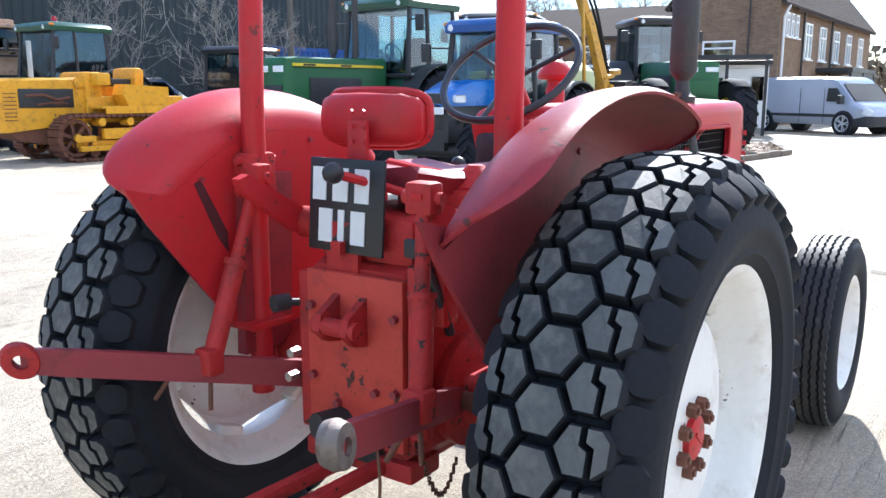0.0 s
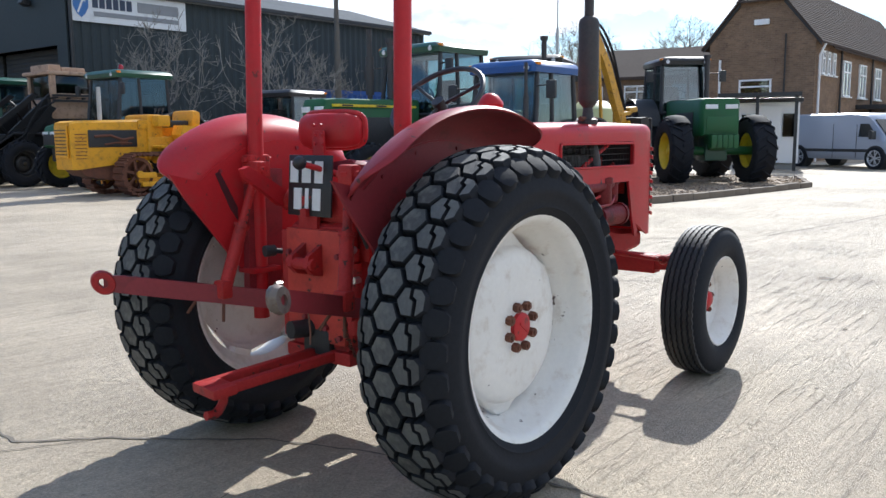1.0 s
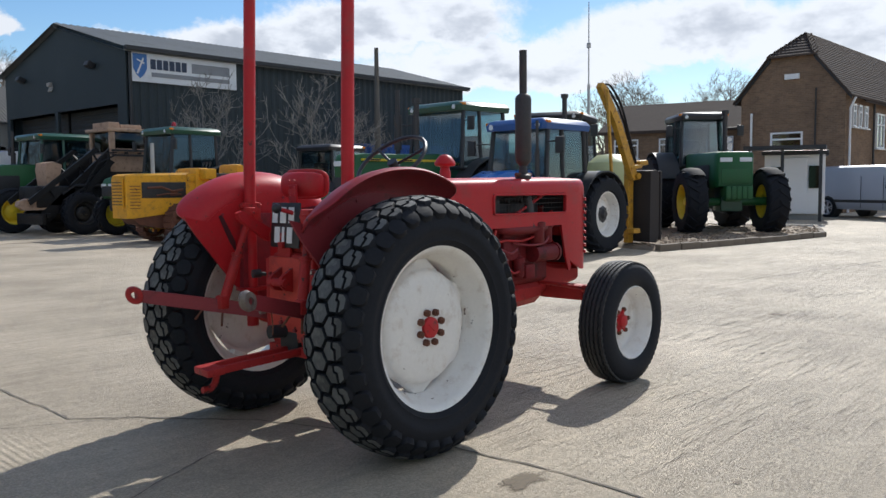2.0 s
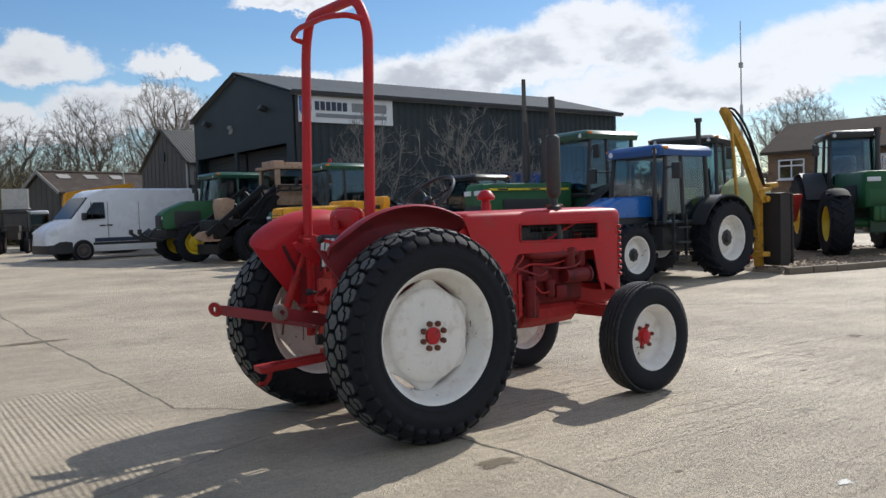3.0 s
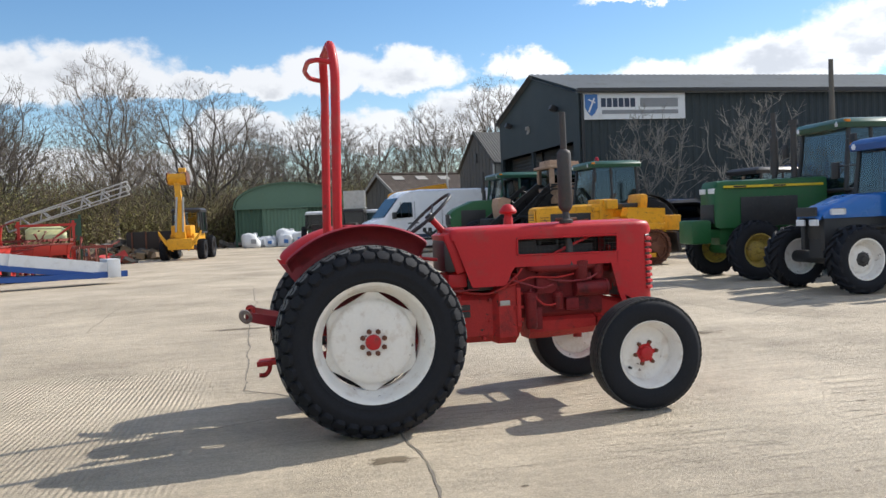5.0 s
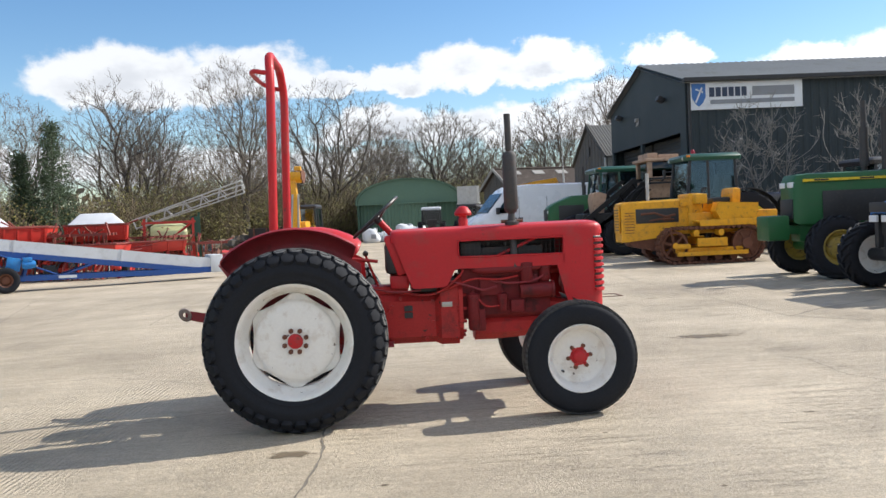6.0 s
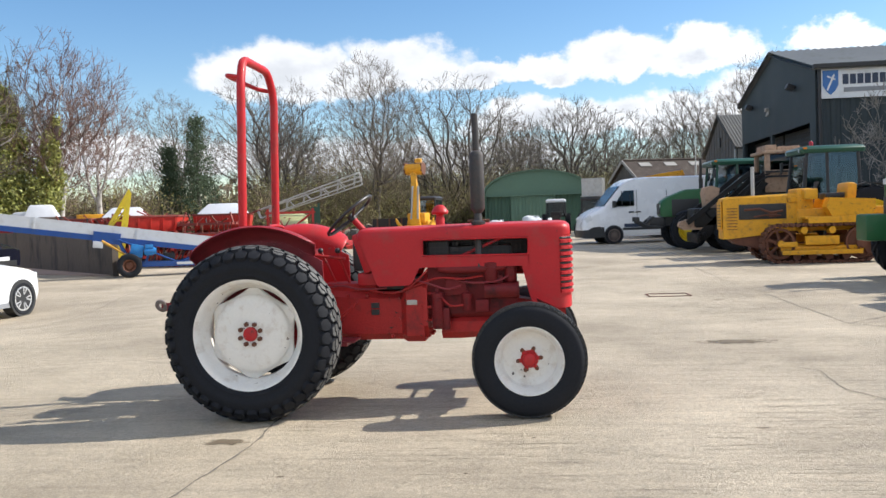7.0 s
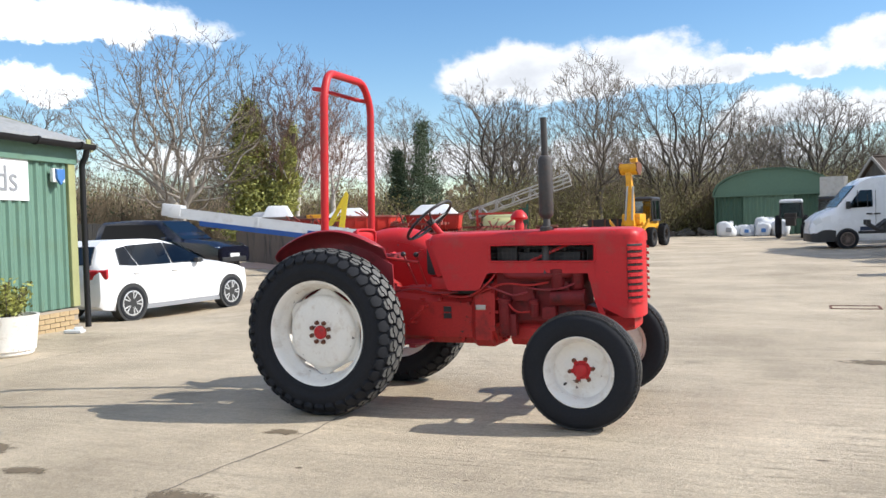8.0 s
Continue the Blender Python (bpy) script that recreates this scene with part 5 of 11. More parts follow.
def rear_wheel(side, y):
    m = pose(0, y, 0.59, 0, 3 if side < 0 else 40, 0 if side < 0 else 180)
    w = shared("rear_wheel", RW["rim"], tractor, m, "chipped white steel rim")
    shared("tyre", RW["tyre"], w, None, "black turf tyre")
    for k in range(38):
        step, between = pose(0, 0, 0, 0, 360 * k / 38, 0), pose(0, 0, 0, 0, 360 * (k + 0.5) / 38, 0)
        shared("tread_block", RW["tread"]["hexagon", 1], w, step)
        for sg in (-1, 1):
            shared("side_block", RW["tread"]["inner", sg], w, between)
            shared("side_block", RW["tread"]["outer", sg], w, between)
            shared("shoulder_lug", RW["lugs"][sg], w, step)
    shared("disc", RW["disc"], w, None, "domed white wheel disc")
    shared("hub", RW["hub"], w, None, "red hub cap")
    for k in range(8):
        a = 2 * math.pi * (k + 0.5) / 8
        shared("wheel_nut", RW["nut"], w, Matrix.Translation((0.074 * math.cos(a), -0.064, 0.073 * math.sin(a))))
    for k in range(6):
        a = math.pi / 6 + k * math.pi / 3
        shared("rim_lug", RW["lug"], w, Matrix.Translation((0.306 * math.cos(a), 0.028, 0.306 * math.sin(a))) @ pose(0, 0, 0, 0, -math.degrees(a), 0))


rear_wheel(-1, -0.69)
rear_wheel(1, 0.65)


def front_wheel_meshes():
    me = {}
    bm = B()
    lathe(bm, [(r, y * 1.12) for r, y in ((0.222, -0.068), (0.235, -0.084), (0.28, -0.094), (0.333, -0.090), (0.360, -0.078), (0.371, -0.06), (0.377, 0.0), (0.371, 0.06), (0.360, 0.078), (0.333, 0.090), (0.28, 0.094), (0.235, 0.084), (0.222, 0.068))], 60)
    me["tyre"] = finish("tyre", bm, "rubber", True, 60)
    bm = B()
    for h in (-0.070, -0.042, -0.014, 0.014, 0.042, 0.070):
        prof = [(0.366, h - 0.0095), (0.3850 - 1.4 * h * h, h - 0.009), (0.3850 - 1.4 * h * h, h + 0.009), (0.366, h + 0.0095)]
        seg = 120
        rings = []
        for k in range(seg):
            a = 2 * math.pi * k / seg
            z = 0.003 * (1 if (k // 1) % 2 else -1)
            rings.append([bm.verts.new((r * math.cos(a), hh + z, r * math.sin(a))) for r, hh in prof])
        for k in range(seg):
            A, C = rings[k], rings[(k + 1) % seg]
            for i in range(3):
                bm.faces.new((A[i], A[i + 1], C[i + 1], C[i]))
    me["tread"] = finish("tread", bm, "front_tread", True, 30)
    bm = B()
    lathe(bm, [(r, y * 1.12) for r, y in ((0.228, -0.066), (0.235, -0.076), (0.226, -0.082), (0.214, -0.074), (0.205, -0.05), (0.190, -0.03), (0.186, 0.03), (0.21, 0.06), (0.228, 0.074), (0.232, 0.062), (0.2, 0.04), (0.195, -0.02), (0.212, -0.05))], 56, closed=True)
    me["rim"] = finish("rim", bm, "white", True, 50)
    bm = B()
    lathe(bm, [(0.0, 0.012), (0.085, 0.012), (0.10, 0.020), (0.15, 0.032), (0.180, 0.022), (0.192, -0.002), (0.196, 0.012), (0.185, 0.036), (0.15, 0.044), (0.0, 0.026)], 48)
    me["disc"] = finish("disc", bm, "white", True, 40)
    bm = B()
    lathe(bm, [(0.0, -0.030), (0.026, -0.029), (0.040, -0.020), (0.046, -0.002), (0.048, 0.008), (0.060, 0.009), (0.060, 0.02)], 28)
    me["hub"] = finish("hub", bm, "red", True)
    bm = B()
    box(bm, (0.045, 0.012, 0.026), bevel=0.003)
    me["ear"] = finish("hub_ear", bm, "red", True)
    return me


FW = front_wheel_meshes()


def front_wheel(side, y):
    w = shared("front_wheel", FW["rim"], tractor, pose(1.884, y, 0.373, 0, 8 * side, 0 if side < 0 else 180), "chipped white steel rim")
    shared("tyre", FW["tyre"], w, None, "black ribbed front tyre")
    shared("tread", FW["tread"], w, None, "zigzag ribbed tread")
    shared("disc", FW["disc"], w, None, "white wheel disc")
    shared("hub", FW["hub"], w, None, "red six-pointed hub")
    for k in range(6):
        a = 2 * math.pi * k / 6
        shared("hub_ear", FW["ear"], w, Matrix.Translation((0.055 * math.cos(a), 0.004, 0.055 * math.sin(a))) @ pose(0, 0, 0, 0, -math.degrees(a), 0))
        shared("wheel_nut", RW["nut"], w, Matrix.Translation((0.078 * math.cos(a), 0.010, 0.078 * math.sin(a))) @ Matrix.Diagonal((0.85, 0.85, 0.85, 1)))
    bm = B()
    rod(bm, (-0.125, 0.030, -0.08), (-0.125, -0.004, -0.08), 0.008)
    part("valve", bm, "black", w)


front_wheel(-1, -0.67)
front_wheel(1, 0.645)

# -- bonnet: a rounded top over pressed side panels --
HW = 0.238


def bonnet():
    def section(x, hw, top, low, r=0.05):
        pts = [(-hw, low)]
        for k in range(7):
            a = math.pi - k * math.pi / 12
            pts.append((-hw + r + r * math.cos(a), top - r - 0.012 + r * math.sin(a)))
        pts.append((0, top))
        full = pts + [(-y, z) for y, z in reversed(pts[:-1])]
        return [(x, y, z) for y, z in full]
    bm = B()
    xs = [(0.645, HW - 0.02, 1.262), (0.66, HW - 0.006, 1.276), (0.70, HW, 1.281), (1.2, HW, 1.286), (1.7, HW, 1.292), (2.05, HW - 0.003, 1.292), (2.13, HW - 0.012, 1.290), (2.17, HW - 0.035, 1.282), (2.195, HW - 0.065, 1.262)]
    loft(bm, [section(x, hw, t, 1.187) for x, hw, t in xs])
    part("bonnet", bm, "red", tractor, "faded red sheet metal bonnet", angle=45)
    for sg in (-1, 1):
        y0, y1 = sorted((sg * HW, sg * (HW - 0.012)))
        bm = B()
        prism(bm, [(0.69, 1.13), (0.785, 0.862), (0.80, 0.85), (1.02, 0.852), (1.045, 0.866), (1.09, 0.955), (1.105, 0.975), (1.125, 0.98), (1.125, 1.187), (0.668, 1.187)], y0, y1)
        part("tank_panel", bm, "red", tractor, smooth=False)
        bm = B()
        prism(bm, [(1.125, 0.98), (1.84, 0.974), (1.87, 0.978), (1.90, 0.985), (1.90, 1.056), (1.125, 1.06)], y0, y1)
        part("side_panel", bm, "red", tractor, smooth=False)
        # raised lip round the mesh opening
        bm = B()
        yo = sg * (HW + 0.003)
        tube(bm, rounded([(1.5, yo, 1.060), (1.895, yo, 1.056), (1.898, yo, 1.178), (1.13, yo, 1.182), (1.13, yo, 1.063), (1.5, yo, 1.060)], 0.02)[:-1], 0.007, 6, close=True)
        part("opening_lip", bm, "red", tractor)
        bm = B()
        yi = sg * (HW - 0.03)
        for k in range(25):
            x = 1.12 + 0.785 * k / 24
            rod(bm, (x, yi, 1.055), (x, yi, 1.19), 0.0016, seg=5)
        for k in range(5):
            z = 1.062 + 0.03 * k
            rod(bm, (1.11, yi, z), (1.905, yi, z), 0.0016, seg=5)
        part("mesh_grille", bm, "grey_steel", tractor, "wire mesh behind the bonnet opening")
        if sg > 0:
            continue
        bm = B()
        rod(bm, (1.42, sg * (HW - 0.045), 1.06), (1.72, sg * (HW - 0.045), 1.185), 0.011)
        part("stay_rod", bm, "red", tractor)
    # nose: a shell that wraps round the radiator
    plan = [(1.895, -HW), (2.09, -HW), (2.135, -HW + 0.012), (2.17, -HW + 0.04), (2.19, -HW + 0.09), (2.20, -0.08), (2.203, 0)]
    plan = plan + [(x, -y) for x, y in reversed(plan[:-1])]
    bm = B()
    n = len(plan)
    for z_lo, z_hi in ((0.665, 1.187),):
        outer_lo = []
        for x, y in plan:
            low = z_lo if x > 1.95 else 0.76
            outer_lo.append(low)
        vo = [(bm.verts.new((x, y, lo)), bm.verts.new((x, y, z_hi))) for (x, y), lo in zip(plan, outer_lo)]
        vi = [(bm.verts.new((x - 0.014 if abs(y) < HW - 0.05 else x, y * 0.93, lo)), bm.verts.new((x - 0.014 if abs(y) < HW - 0.05 else x, y * 0.93, z_hi))) for (x, y), lo in zip(plan, outer_lo)]
        for i in range(n - 1):
            bm.faces.new((vo[i][0], vo[i + 1][0], vo[i + 1][1], vo[i][1]))
            bm.faces.new((vi[i][0], vi[i + 1][0], vi[i + 1][1], vi[i][1]))
            bm.faces.new((vo[i][0], vo[i + 1][0], vi[i + 1][0], vi[i][0]))
        for i in (0, n - 1):
            bm.faces.new((vo[i][0], vo[i][1], vi[i][1], vi[i][0]))
    part("nose_shell", bm, "red", tractor, "red nose cowl", angle=40)
    for sg in (-1, 1):
        bm = B()
        prism(bm, [(1.845, 0.976), (1.897, 0.76), (1.93, 0.672), (1.95, 0.665), (1.96, 0.70), (1.91, 0.80), (1.896, 0.984)], *sorted((sg * (HW + 0.002), sg * (HW - 0.012))))
        part("nose_edge", bm, "red", tractor, smooth=False)
    # louvres round the front corners
    for k in range(9):
        z = 0.785 + 0.045 * k
        for name, mat, dz, out in (("louvre", "red", 0.0, 0.016), ("louvre_gap", "black", 0.02, 0.003)):
            for sg in (-1, 1):
                pts = [(2.118, -HW + 0.005), (2.137, -HW + 0.012), (2.172, -HW + 0.04), (2.192, -HW + 0.09), (2.198, -0.11)]
                bm = B()
                lo, hi = [], []
                for x, y in pts:
                    nx, ny = (x - 2.05), (y + 0.12)
                    l = math.hypot(nx, ny)
                    lo.append((x, y * -sg if sg > 0 else y))
                    hi.append((x + nx / l * out, (y + ny / l * out) * (-1 if sg > 0 else 1)))
                h = 0.018 if name == "louvre" else 0.014
                rows = []
                for (a, b_), (c, d) in zip(lo, hi):
                    rows.append([(a, b_, z + dz - h / 2), (c, d, z + dz - h / 2 - (0.006 if name == "louvre" else 0)), (c, d, z + dz + h / 4), (a, b_, z + dz + h / 2)])
                loft(bm, rows)
                part(name, bm, mat, tractor, smooth=False)


bonnet()


def exhaust():
    bm = B()
    lathe(bm, [(0.0, 1.27), (0.05, 1.275), (0.052, 1.30), (0.03, 1.31), (0.024, 1.36), (0.045, 1.385), (0.052, 1.40), (0.052, 1.78), (0.046, 1.80), (0.026, 1.815), (0.0, 1.815)], 24, "z", (1.538, -0.155, 0))
    ob = part("exhaust", bm, "grey_steel", tractor, "sooty upright exhaust silencer")
    bm = B()
    rod(bm, (1.538, -0.155, 1.80), (1.533, -0.158, 2.085), 0.024)
    part("tailpipe", bm, "grey_steel", ob)
    bm = B()
    rod(bm, (1.46, -0.155, 1.305), (1.62, -0.155, 1.305), 0.012)
    part("clamp_bolt", bm, "rust", ob)
    bm = B()
    lathe(bm, [(0.0, 1.17), (0.036, 1.17), (0.036, 1.33), (0.03, 1.345), (0.03, 1.36), (0.062, 1.365), (0.068, 1.38), (0.062, 1.395), (0.04, 1.425), (0.018, 1.437), (0.0, 1.438)], 24, "z", (1.215, 0.225, 0))
    part("pre_cleaner", bm, "red", tractor, "red mushroom air pre-cleaner")


exhaust()


def steering():
    c, nrm = Vector((0.545, 0.03, 1.378)), Vector((-0.66, 0, 0.75)).normalized()
    u, v = Vector((0, 1, 0)), nrm.cross(Vector((0, 1, 0)))
    bm = B()
    ring = [c + (u * math.cos(a) + v * math.sin(a)) * 0.216 for a in [2 * math.pi * k / 40 for k in range(40)]]
    tube(bm, ring, 0.012, 8, close=True)
    w = part("steering_wheel", bm, "black", tractor, "black steering wheel rim")
    bm = B()
    for k in range(3):
        a = math.pi / 2 + 2 * math.pi * k / 3
        rod(bm, c - nrm * 0.03, c + (u * math.cos(a) + v * math.sin(a)) * 0.214, 0.008, seg=8)
    rod(bm, c - nrm * 0.05, c, 0.03)
    part("spokes", bm, "black", w)
    bm = B()
    rod(bm, c - nrm * 0.04, c - nrm * 0.36, 0.024)
    part("steering_column", bm, "red", tractor)
    bm = B()
    box(bm, (0.10, 0.42, 0.30), (0.69, 0, 1.10), (0, -18, 0), bevel=0.02)
    box(bm, (0.14, 0.36, 0.10), (0.70, 0, 0.90), bevel=0.02)
    d = part("dashboard", bm, "red", tractor, "red dash panel with worn gauges")
    for y, z in ((-0.13, 1.14), (-0.07, 1.15), (0.08, 1.15), (0.14, 1.13)):
        bm = B()
        rod(bm, (0.655, y, z), (0.615, y, z + 0.013), 0.022, seg=14)
        part("gauge", bm, "black", d)


steering()


def drive_train():
    bm = B()
    # gearbox and clutch housing
    sec = lambda x, hw, lo, hi, c=0.05: [(x, -hw, lo + c), (x, -hw + c, lo), (x, hw - c, lo), (x, hw, lo + c), (x, hw, hi - c), (x, hw - c, hi), (x, -hw + c, hi), (x, -hw, hi - c)]
    loft(bm, [sec(0.20, 0.19, 0.45, 0.86), (sec(0.34, 0.165, 0.46, 0.84)), sec(0.60, 0.160, 0.445, 0.81), sec(0.95, 0.165, 0.445, 0.80), sec(0.99, 0.20, 0.43, 0.86), sec(1.12, 0.205, 0.43, 0.90)])
    g = part("gearbox", bm, "red_cast", tractor, "red cast gearbox casing", angle=30)
    bm = B()
    loft(bm, [sec(1.12, 0.22, 0.455, 0.93, 0.1), sec(1.15, 0.22, 0.455, 0.93, 0.1)])
    for k in range(14):
        a = 2 * math.pi * k / 14
        rod(bm, (1.10, 0.205 * math.cos(a), 0.69 + 0.22 * math.sin(a)), (1.175, 0.205 * math.cos(a), 0.69 + 0.22 * math.sin(a)), 0.012, seg=6)
    part("bell_flange", bm, "red_cast", g)
    for x0, x1, z0, z1, d in ((0.725, 0.785, 0.635, 0.675, 0.008), (0.725, 0.785, 0.685, 0.725, 0.008)):
        bm = B()
        box(bm, (x1 - x0, d, z1 - z0), ((x0 + x1) / 2, -0.168, (z0 + z1) / 2))
        part("vent_slot", bm, "black", g, smooth=False)
    bm = B()
    box(bm, (0.075, 0.006, 0.036), (1.035, -0.204, 0.725), bevel=0.002)
    part("maker_plate", bm, "steel", g, "small bare metal plate")
    for x, z in ((0.27, 0.55), (0.27, 0.75), (0.38, 0.50), (0.62, 0.47), (0.88, 0.48), (0.93, 0.60), (0.93, 0.75), (0.70, 0.78), (0.55, 0.78)):
        for sg in (-1, 1):
            bm = B()
            rod(bm, (x, sg * 0.15, z), (x, sg * 0.19, z), 0.014, seg=6)
            part("bolt", bm, "red_cast", g)
    bm = B()
    box(bm, (0.42, 0.24, 0.06), (0.55, 0, 0.84), bevel=0.015)
    rod(bm, (0.42, 0.05, 0.85), (0.30, 0.05, 1.12), 0.009)
    rod(bm, (0.55, -0.05, 0.85), (0.46, -0.06, 1.10), 0.009)
    part("gear_cover", bm, "red_cast", g)
    for y in (-0.06, 0.05):
        bm = B()
        bmesh.ops.create_icosphere(bm, subdivisions=2, radius=0.022, matrix=Matrix.Translation((0.46 if y < 0 else 0.30, y, 1.115)))
        part("lever_knob", bm, "black", g)
    # added black filler that makes the gap under the tank dark
    bm = B()
    box(bm, (0.34, 0.26, 0.10), (0.95, 0, 0.865), bevel=0.02)
    box(bm, (0.12, 0.22, 0.06), (0.80, 0, 0.90), bevel=0.015)
    part("gap_filler", bm, "black", g)
    # foot plates
    for sg in (-1, 1):
        bm = B()
        box(bm, (0.40, 0.22, 0.014), (0.44, sg * 0.29, 0.47), bevel=0.003)
        box(bm, (0.05, 0.26, 0.03), (0.32, sg * 0.27, 0.455))
        box(bm, (0.05, 0.26, 0.03), (0.56, sg * 0.27, 0.455))
        part("footplate", bm, "maroon", tractor)
        bm = B()
        tube(bm, rounded([(0.50, sg * 0.17, 0.60), (0.50, sg * 0.30, 0.62), (0.55, sg * 0.30, 0.66), (0.62, sg * 0.30, 0.72)], 0.04), 0.011, 8)
        box(bm, (0.04, 0.09, 0.012), (0.63, sg * 0.30, 0.73), (0, -50, 0))
        part("pedal", bm, "red_cast", tractor)
    # engine
    bm = B()
    loft(bm, [sec(1.15, 0.15, 0.60, 1.00, 0.03), sec(1.80, 0.15, 0.60, 1.00, 0.03)])
    e = part("engine_block", bm, "engine_red", tractor, "red painted cast engine block", angle=30)
    bm = B()
    box(bm, (0.60, 0.22, 0.13), (1.47, 0.0, 1.06), bevel=0.02)
    for x in (1.22, 1.36, 1.50, 1.64):
        rod(bm, (x, -0.06, 1.11), (x, -0.06, 1.16), 0.02, seg=8)
    part("cylinder_head", bm, "black", e, "oily black cylinder head")
    bm = B()
    loft(bm, [sec(1.24, 0.13, 0.44, 0.62, 0.05), sec(1.38, 0.14, 0.44, 0.62, 0.05), sec(1.75, 0.14, 0.46, 0.62, 0.05)])
    part("sump", bm, "red_cast", e)
    # exhaust manifold on the right, filters and pump
    bm = B()
    tube(bm, smooth_path([(1.25, -0.15, 0.98), (1.25, -0.20, 0.97), (1.34, -0.215, 0.96), (1.54, -0.215, 0.96), (1.70, -0.20, 0.97), (1.70, -0.15, 0.98)]), 0.03, 10)
    man = part("manifold", bm, "engine_red", e)
    bm = B()
    tube(bm, [(1.538, -0.215, 0.96), (1.538, -0.20, 1.10), (1.538, -0.155, 1.28)], 0.028, 10)
    part("riser", bm, "grey_steel", man, "sooty exhaust riser")
    for i, (x, y, z0, z1, r) in enumerate(((1.225, -0.215, 0.53, 0.79, 0.042), (1.62, -0.20, 0.86, 1.0, 0.05), (1.44, -0.19, 0.66, 0.78, 0.035), (1.76, -0.17, 0.86, 0.99, 0.045))):
        bm = B()
        lathe(bm, [(0, z0), (r * 0.8, z0), (r, z0 + 0.015), (r, z1 - 0.03), (r * 1.15, z1 - 0.028), (r * 1.15, z1), (r * 0.4, z1 + 0.01), (0.012, z1 + 0.03), (0, z1 + 0.03)], 18, "z", (x, y, 0))
        part("filter_bowl" if i in (0, 2) else "canister", bm, "engine_red", e)
    bm = B()
    rod(bm, (1.57, -0.20, 0.80), (1.80, -0.20, 0.80), 0.055, seg=16)
    rod(bm, (1.80, -0.20, 0.80), (1.82, -0.20, 0.80), 0.062, seg=16)
    box(bm, (0.08, 0.06, 0.10), (1.66, -0.175, 0.86))
    part("dynamo", bm, "engine_red", e, "red painted dynamo")
    bm = B()
    box(bm, (0.16, 0.05, 0.12), (1.36, -0.17, 0.83), bevel=0.012)
    box(bm, (0.10, 0.06, 0.09), (1.55, -0.175, 0.69), bevel=0.012)
    part("pump_body", bm, "engine_red", e)
    bm = B()
    box(bm, (0.06, 0.07, 0.16), (1.28, -0.185, 0.60), bevel=0.01)
    part("oil_filter", bm, "engine_red", e)
    bm = B()
    box(bm, (0.30, 0.03, 0.03), (1.45, -0.165, 0.925), bevel=0.006)
    part("fuel_rail", bm, "engine_red", e)
    pipes = [
        [(0.95, -0.19, 0.80), (1.10, -0.225, 0.86), (1.24, -0.225, 0.90), (1.42, -0.225, 0.89), (1.56, -0.22, 0.91)],
        [(0.72, -0.19, 0.82), (0.90, -0.22, 0.80), (1.02, -0.23, 0.84), (1.13, -0.235, 0.93), (1.16, -0.23, 0.97)],
        [(1.05, -0.22, 0.90), (1.20, -0.235, 0.85), (1.30, -0.235, 0.82), (1.40, -0.21, 0.84)],
        [(1.36, -0.20, 0.88), (1.50, -0.235, 0.86), (1.66, -0.235, 0.87), (1.78, -0.19, 0.92)],
        [(0.30, -0.18, 0.83), (0.50, -0.20, 0.86), (0.66, -0.20, 0.83), (0.85, -0.19, 0.835)],
        [(1.24, -0.225, 0.78), (1.32, -0.235, 0.70), (1.44, -0.20, 0.70)],
    ]
    for p in pipes:
        bm = B()
        tube(bm, smooth_path(p), 0.0075, 6)
        part("pipe", bm, "red_cast" if len(p) != 4 else "maroon", e)
    # radiator and its fan, dark behind the nose
    bm = B()
    box(bm, (0.09, 0.38, 0.50), (2.03, 0, 0.96), bevel=0.01)
    part("radiator", bm, "black", tractor)
    bm = B()
    for k in range(4):
        box(bm, (0.012, 0.06, 0.34), (1.93, 0, 0.93), (45 * k, 0, 0))
    rod(bm, (1.80, 0, 0.93), (1.945, 0, 0.93), 0.03)
    part("fan", bm, "red_cast", tractor)
    bm = B()
    box(bm, (0.60, 0.26, 0.10), (1.42, 0.03, 1.205), bevel=0.02)
    box(bm, (0.16, 0.34, 0.16), (1.23, 0.02, 1.09), bevel=0.02)
    box(bm, (0.52, 0.40, 0.24), (0.86, 0, 1.08), bevel=0.04)
    part("fuel_tank", bm, "black", tractor)
    # added black sheet, so that the mesh opening looks dark inside
    bm = B()
    box(bm, (0.78, 0.012, 0.25), (1.51, 0.12, 1.075), bevel=0.003)
    part("dark_backing", bm, "black", tractor)
    # front bolster and axle
    bm = B()
    loft(bm, [sec(1.78, 0.11, 0.50, 0.74, 0.03), sec(1.95, 0.13, 0.53, 0.70, 0.03), sec(2.15, 0.17, 0.58, 0.68, 0.02)])
    part("front_bolster", bm, "red_cast", tractor)
    bm = B()
    box(bm, (0.085, 0.80, 0.10), (1.884, 0, 0.535), bevel=0.012)
    ax = part("front_axle_beam", bm, "red_cast", tractor)
    for sg in (-1, 1):
        bm = B()
        box(bm, (0.07, 0.30, 0.075), (1.884, sg * 0.44, 0.545), (sg * 3, 0, 0), bevel=0.01)
        rod(bm, (1.884, sg * 0.555, 0.62), (1.884, sg * 0.565, 0.33), 0.036)
        lathe(bm, [(0, 0.60), (0.045, 0.60), (0.05, 0.612), (0.03, 0.63), (0, 0.632)], 14, "z", (1.884, sg * 0.555, 0))
        rod(bm, (1.884, sg * 0.55, 0.373), (1.884, sg * 0.68, 0.373), 0.034)
        part("axle_stub", bm, "red_cast", ax)
        bm = B()
        tube(bm, [(1.884, sg * 0.55, 0.615), (1.80, sg * 0.52, 0.60), (1.72, sg * 0.50, 0.585)], 0.018, 8)
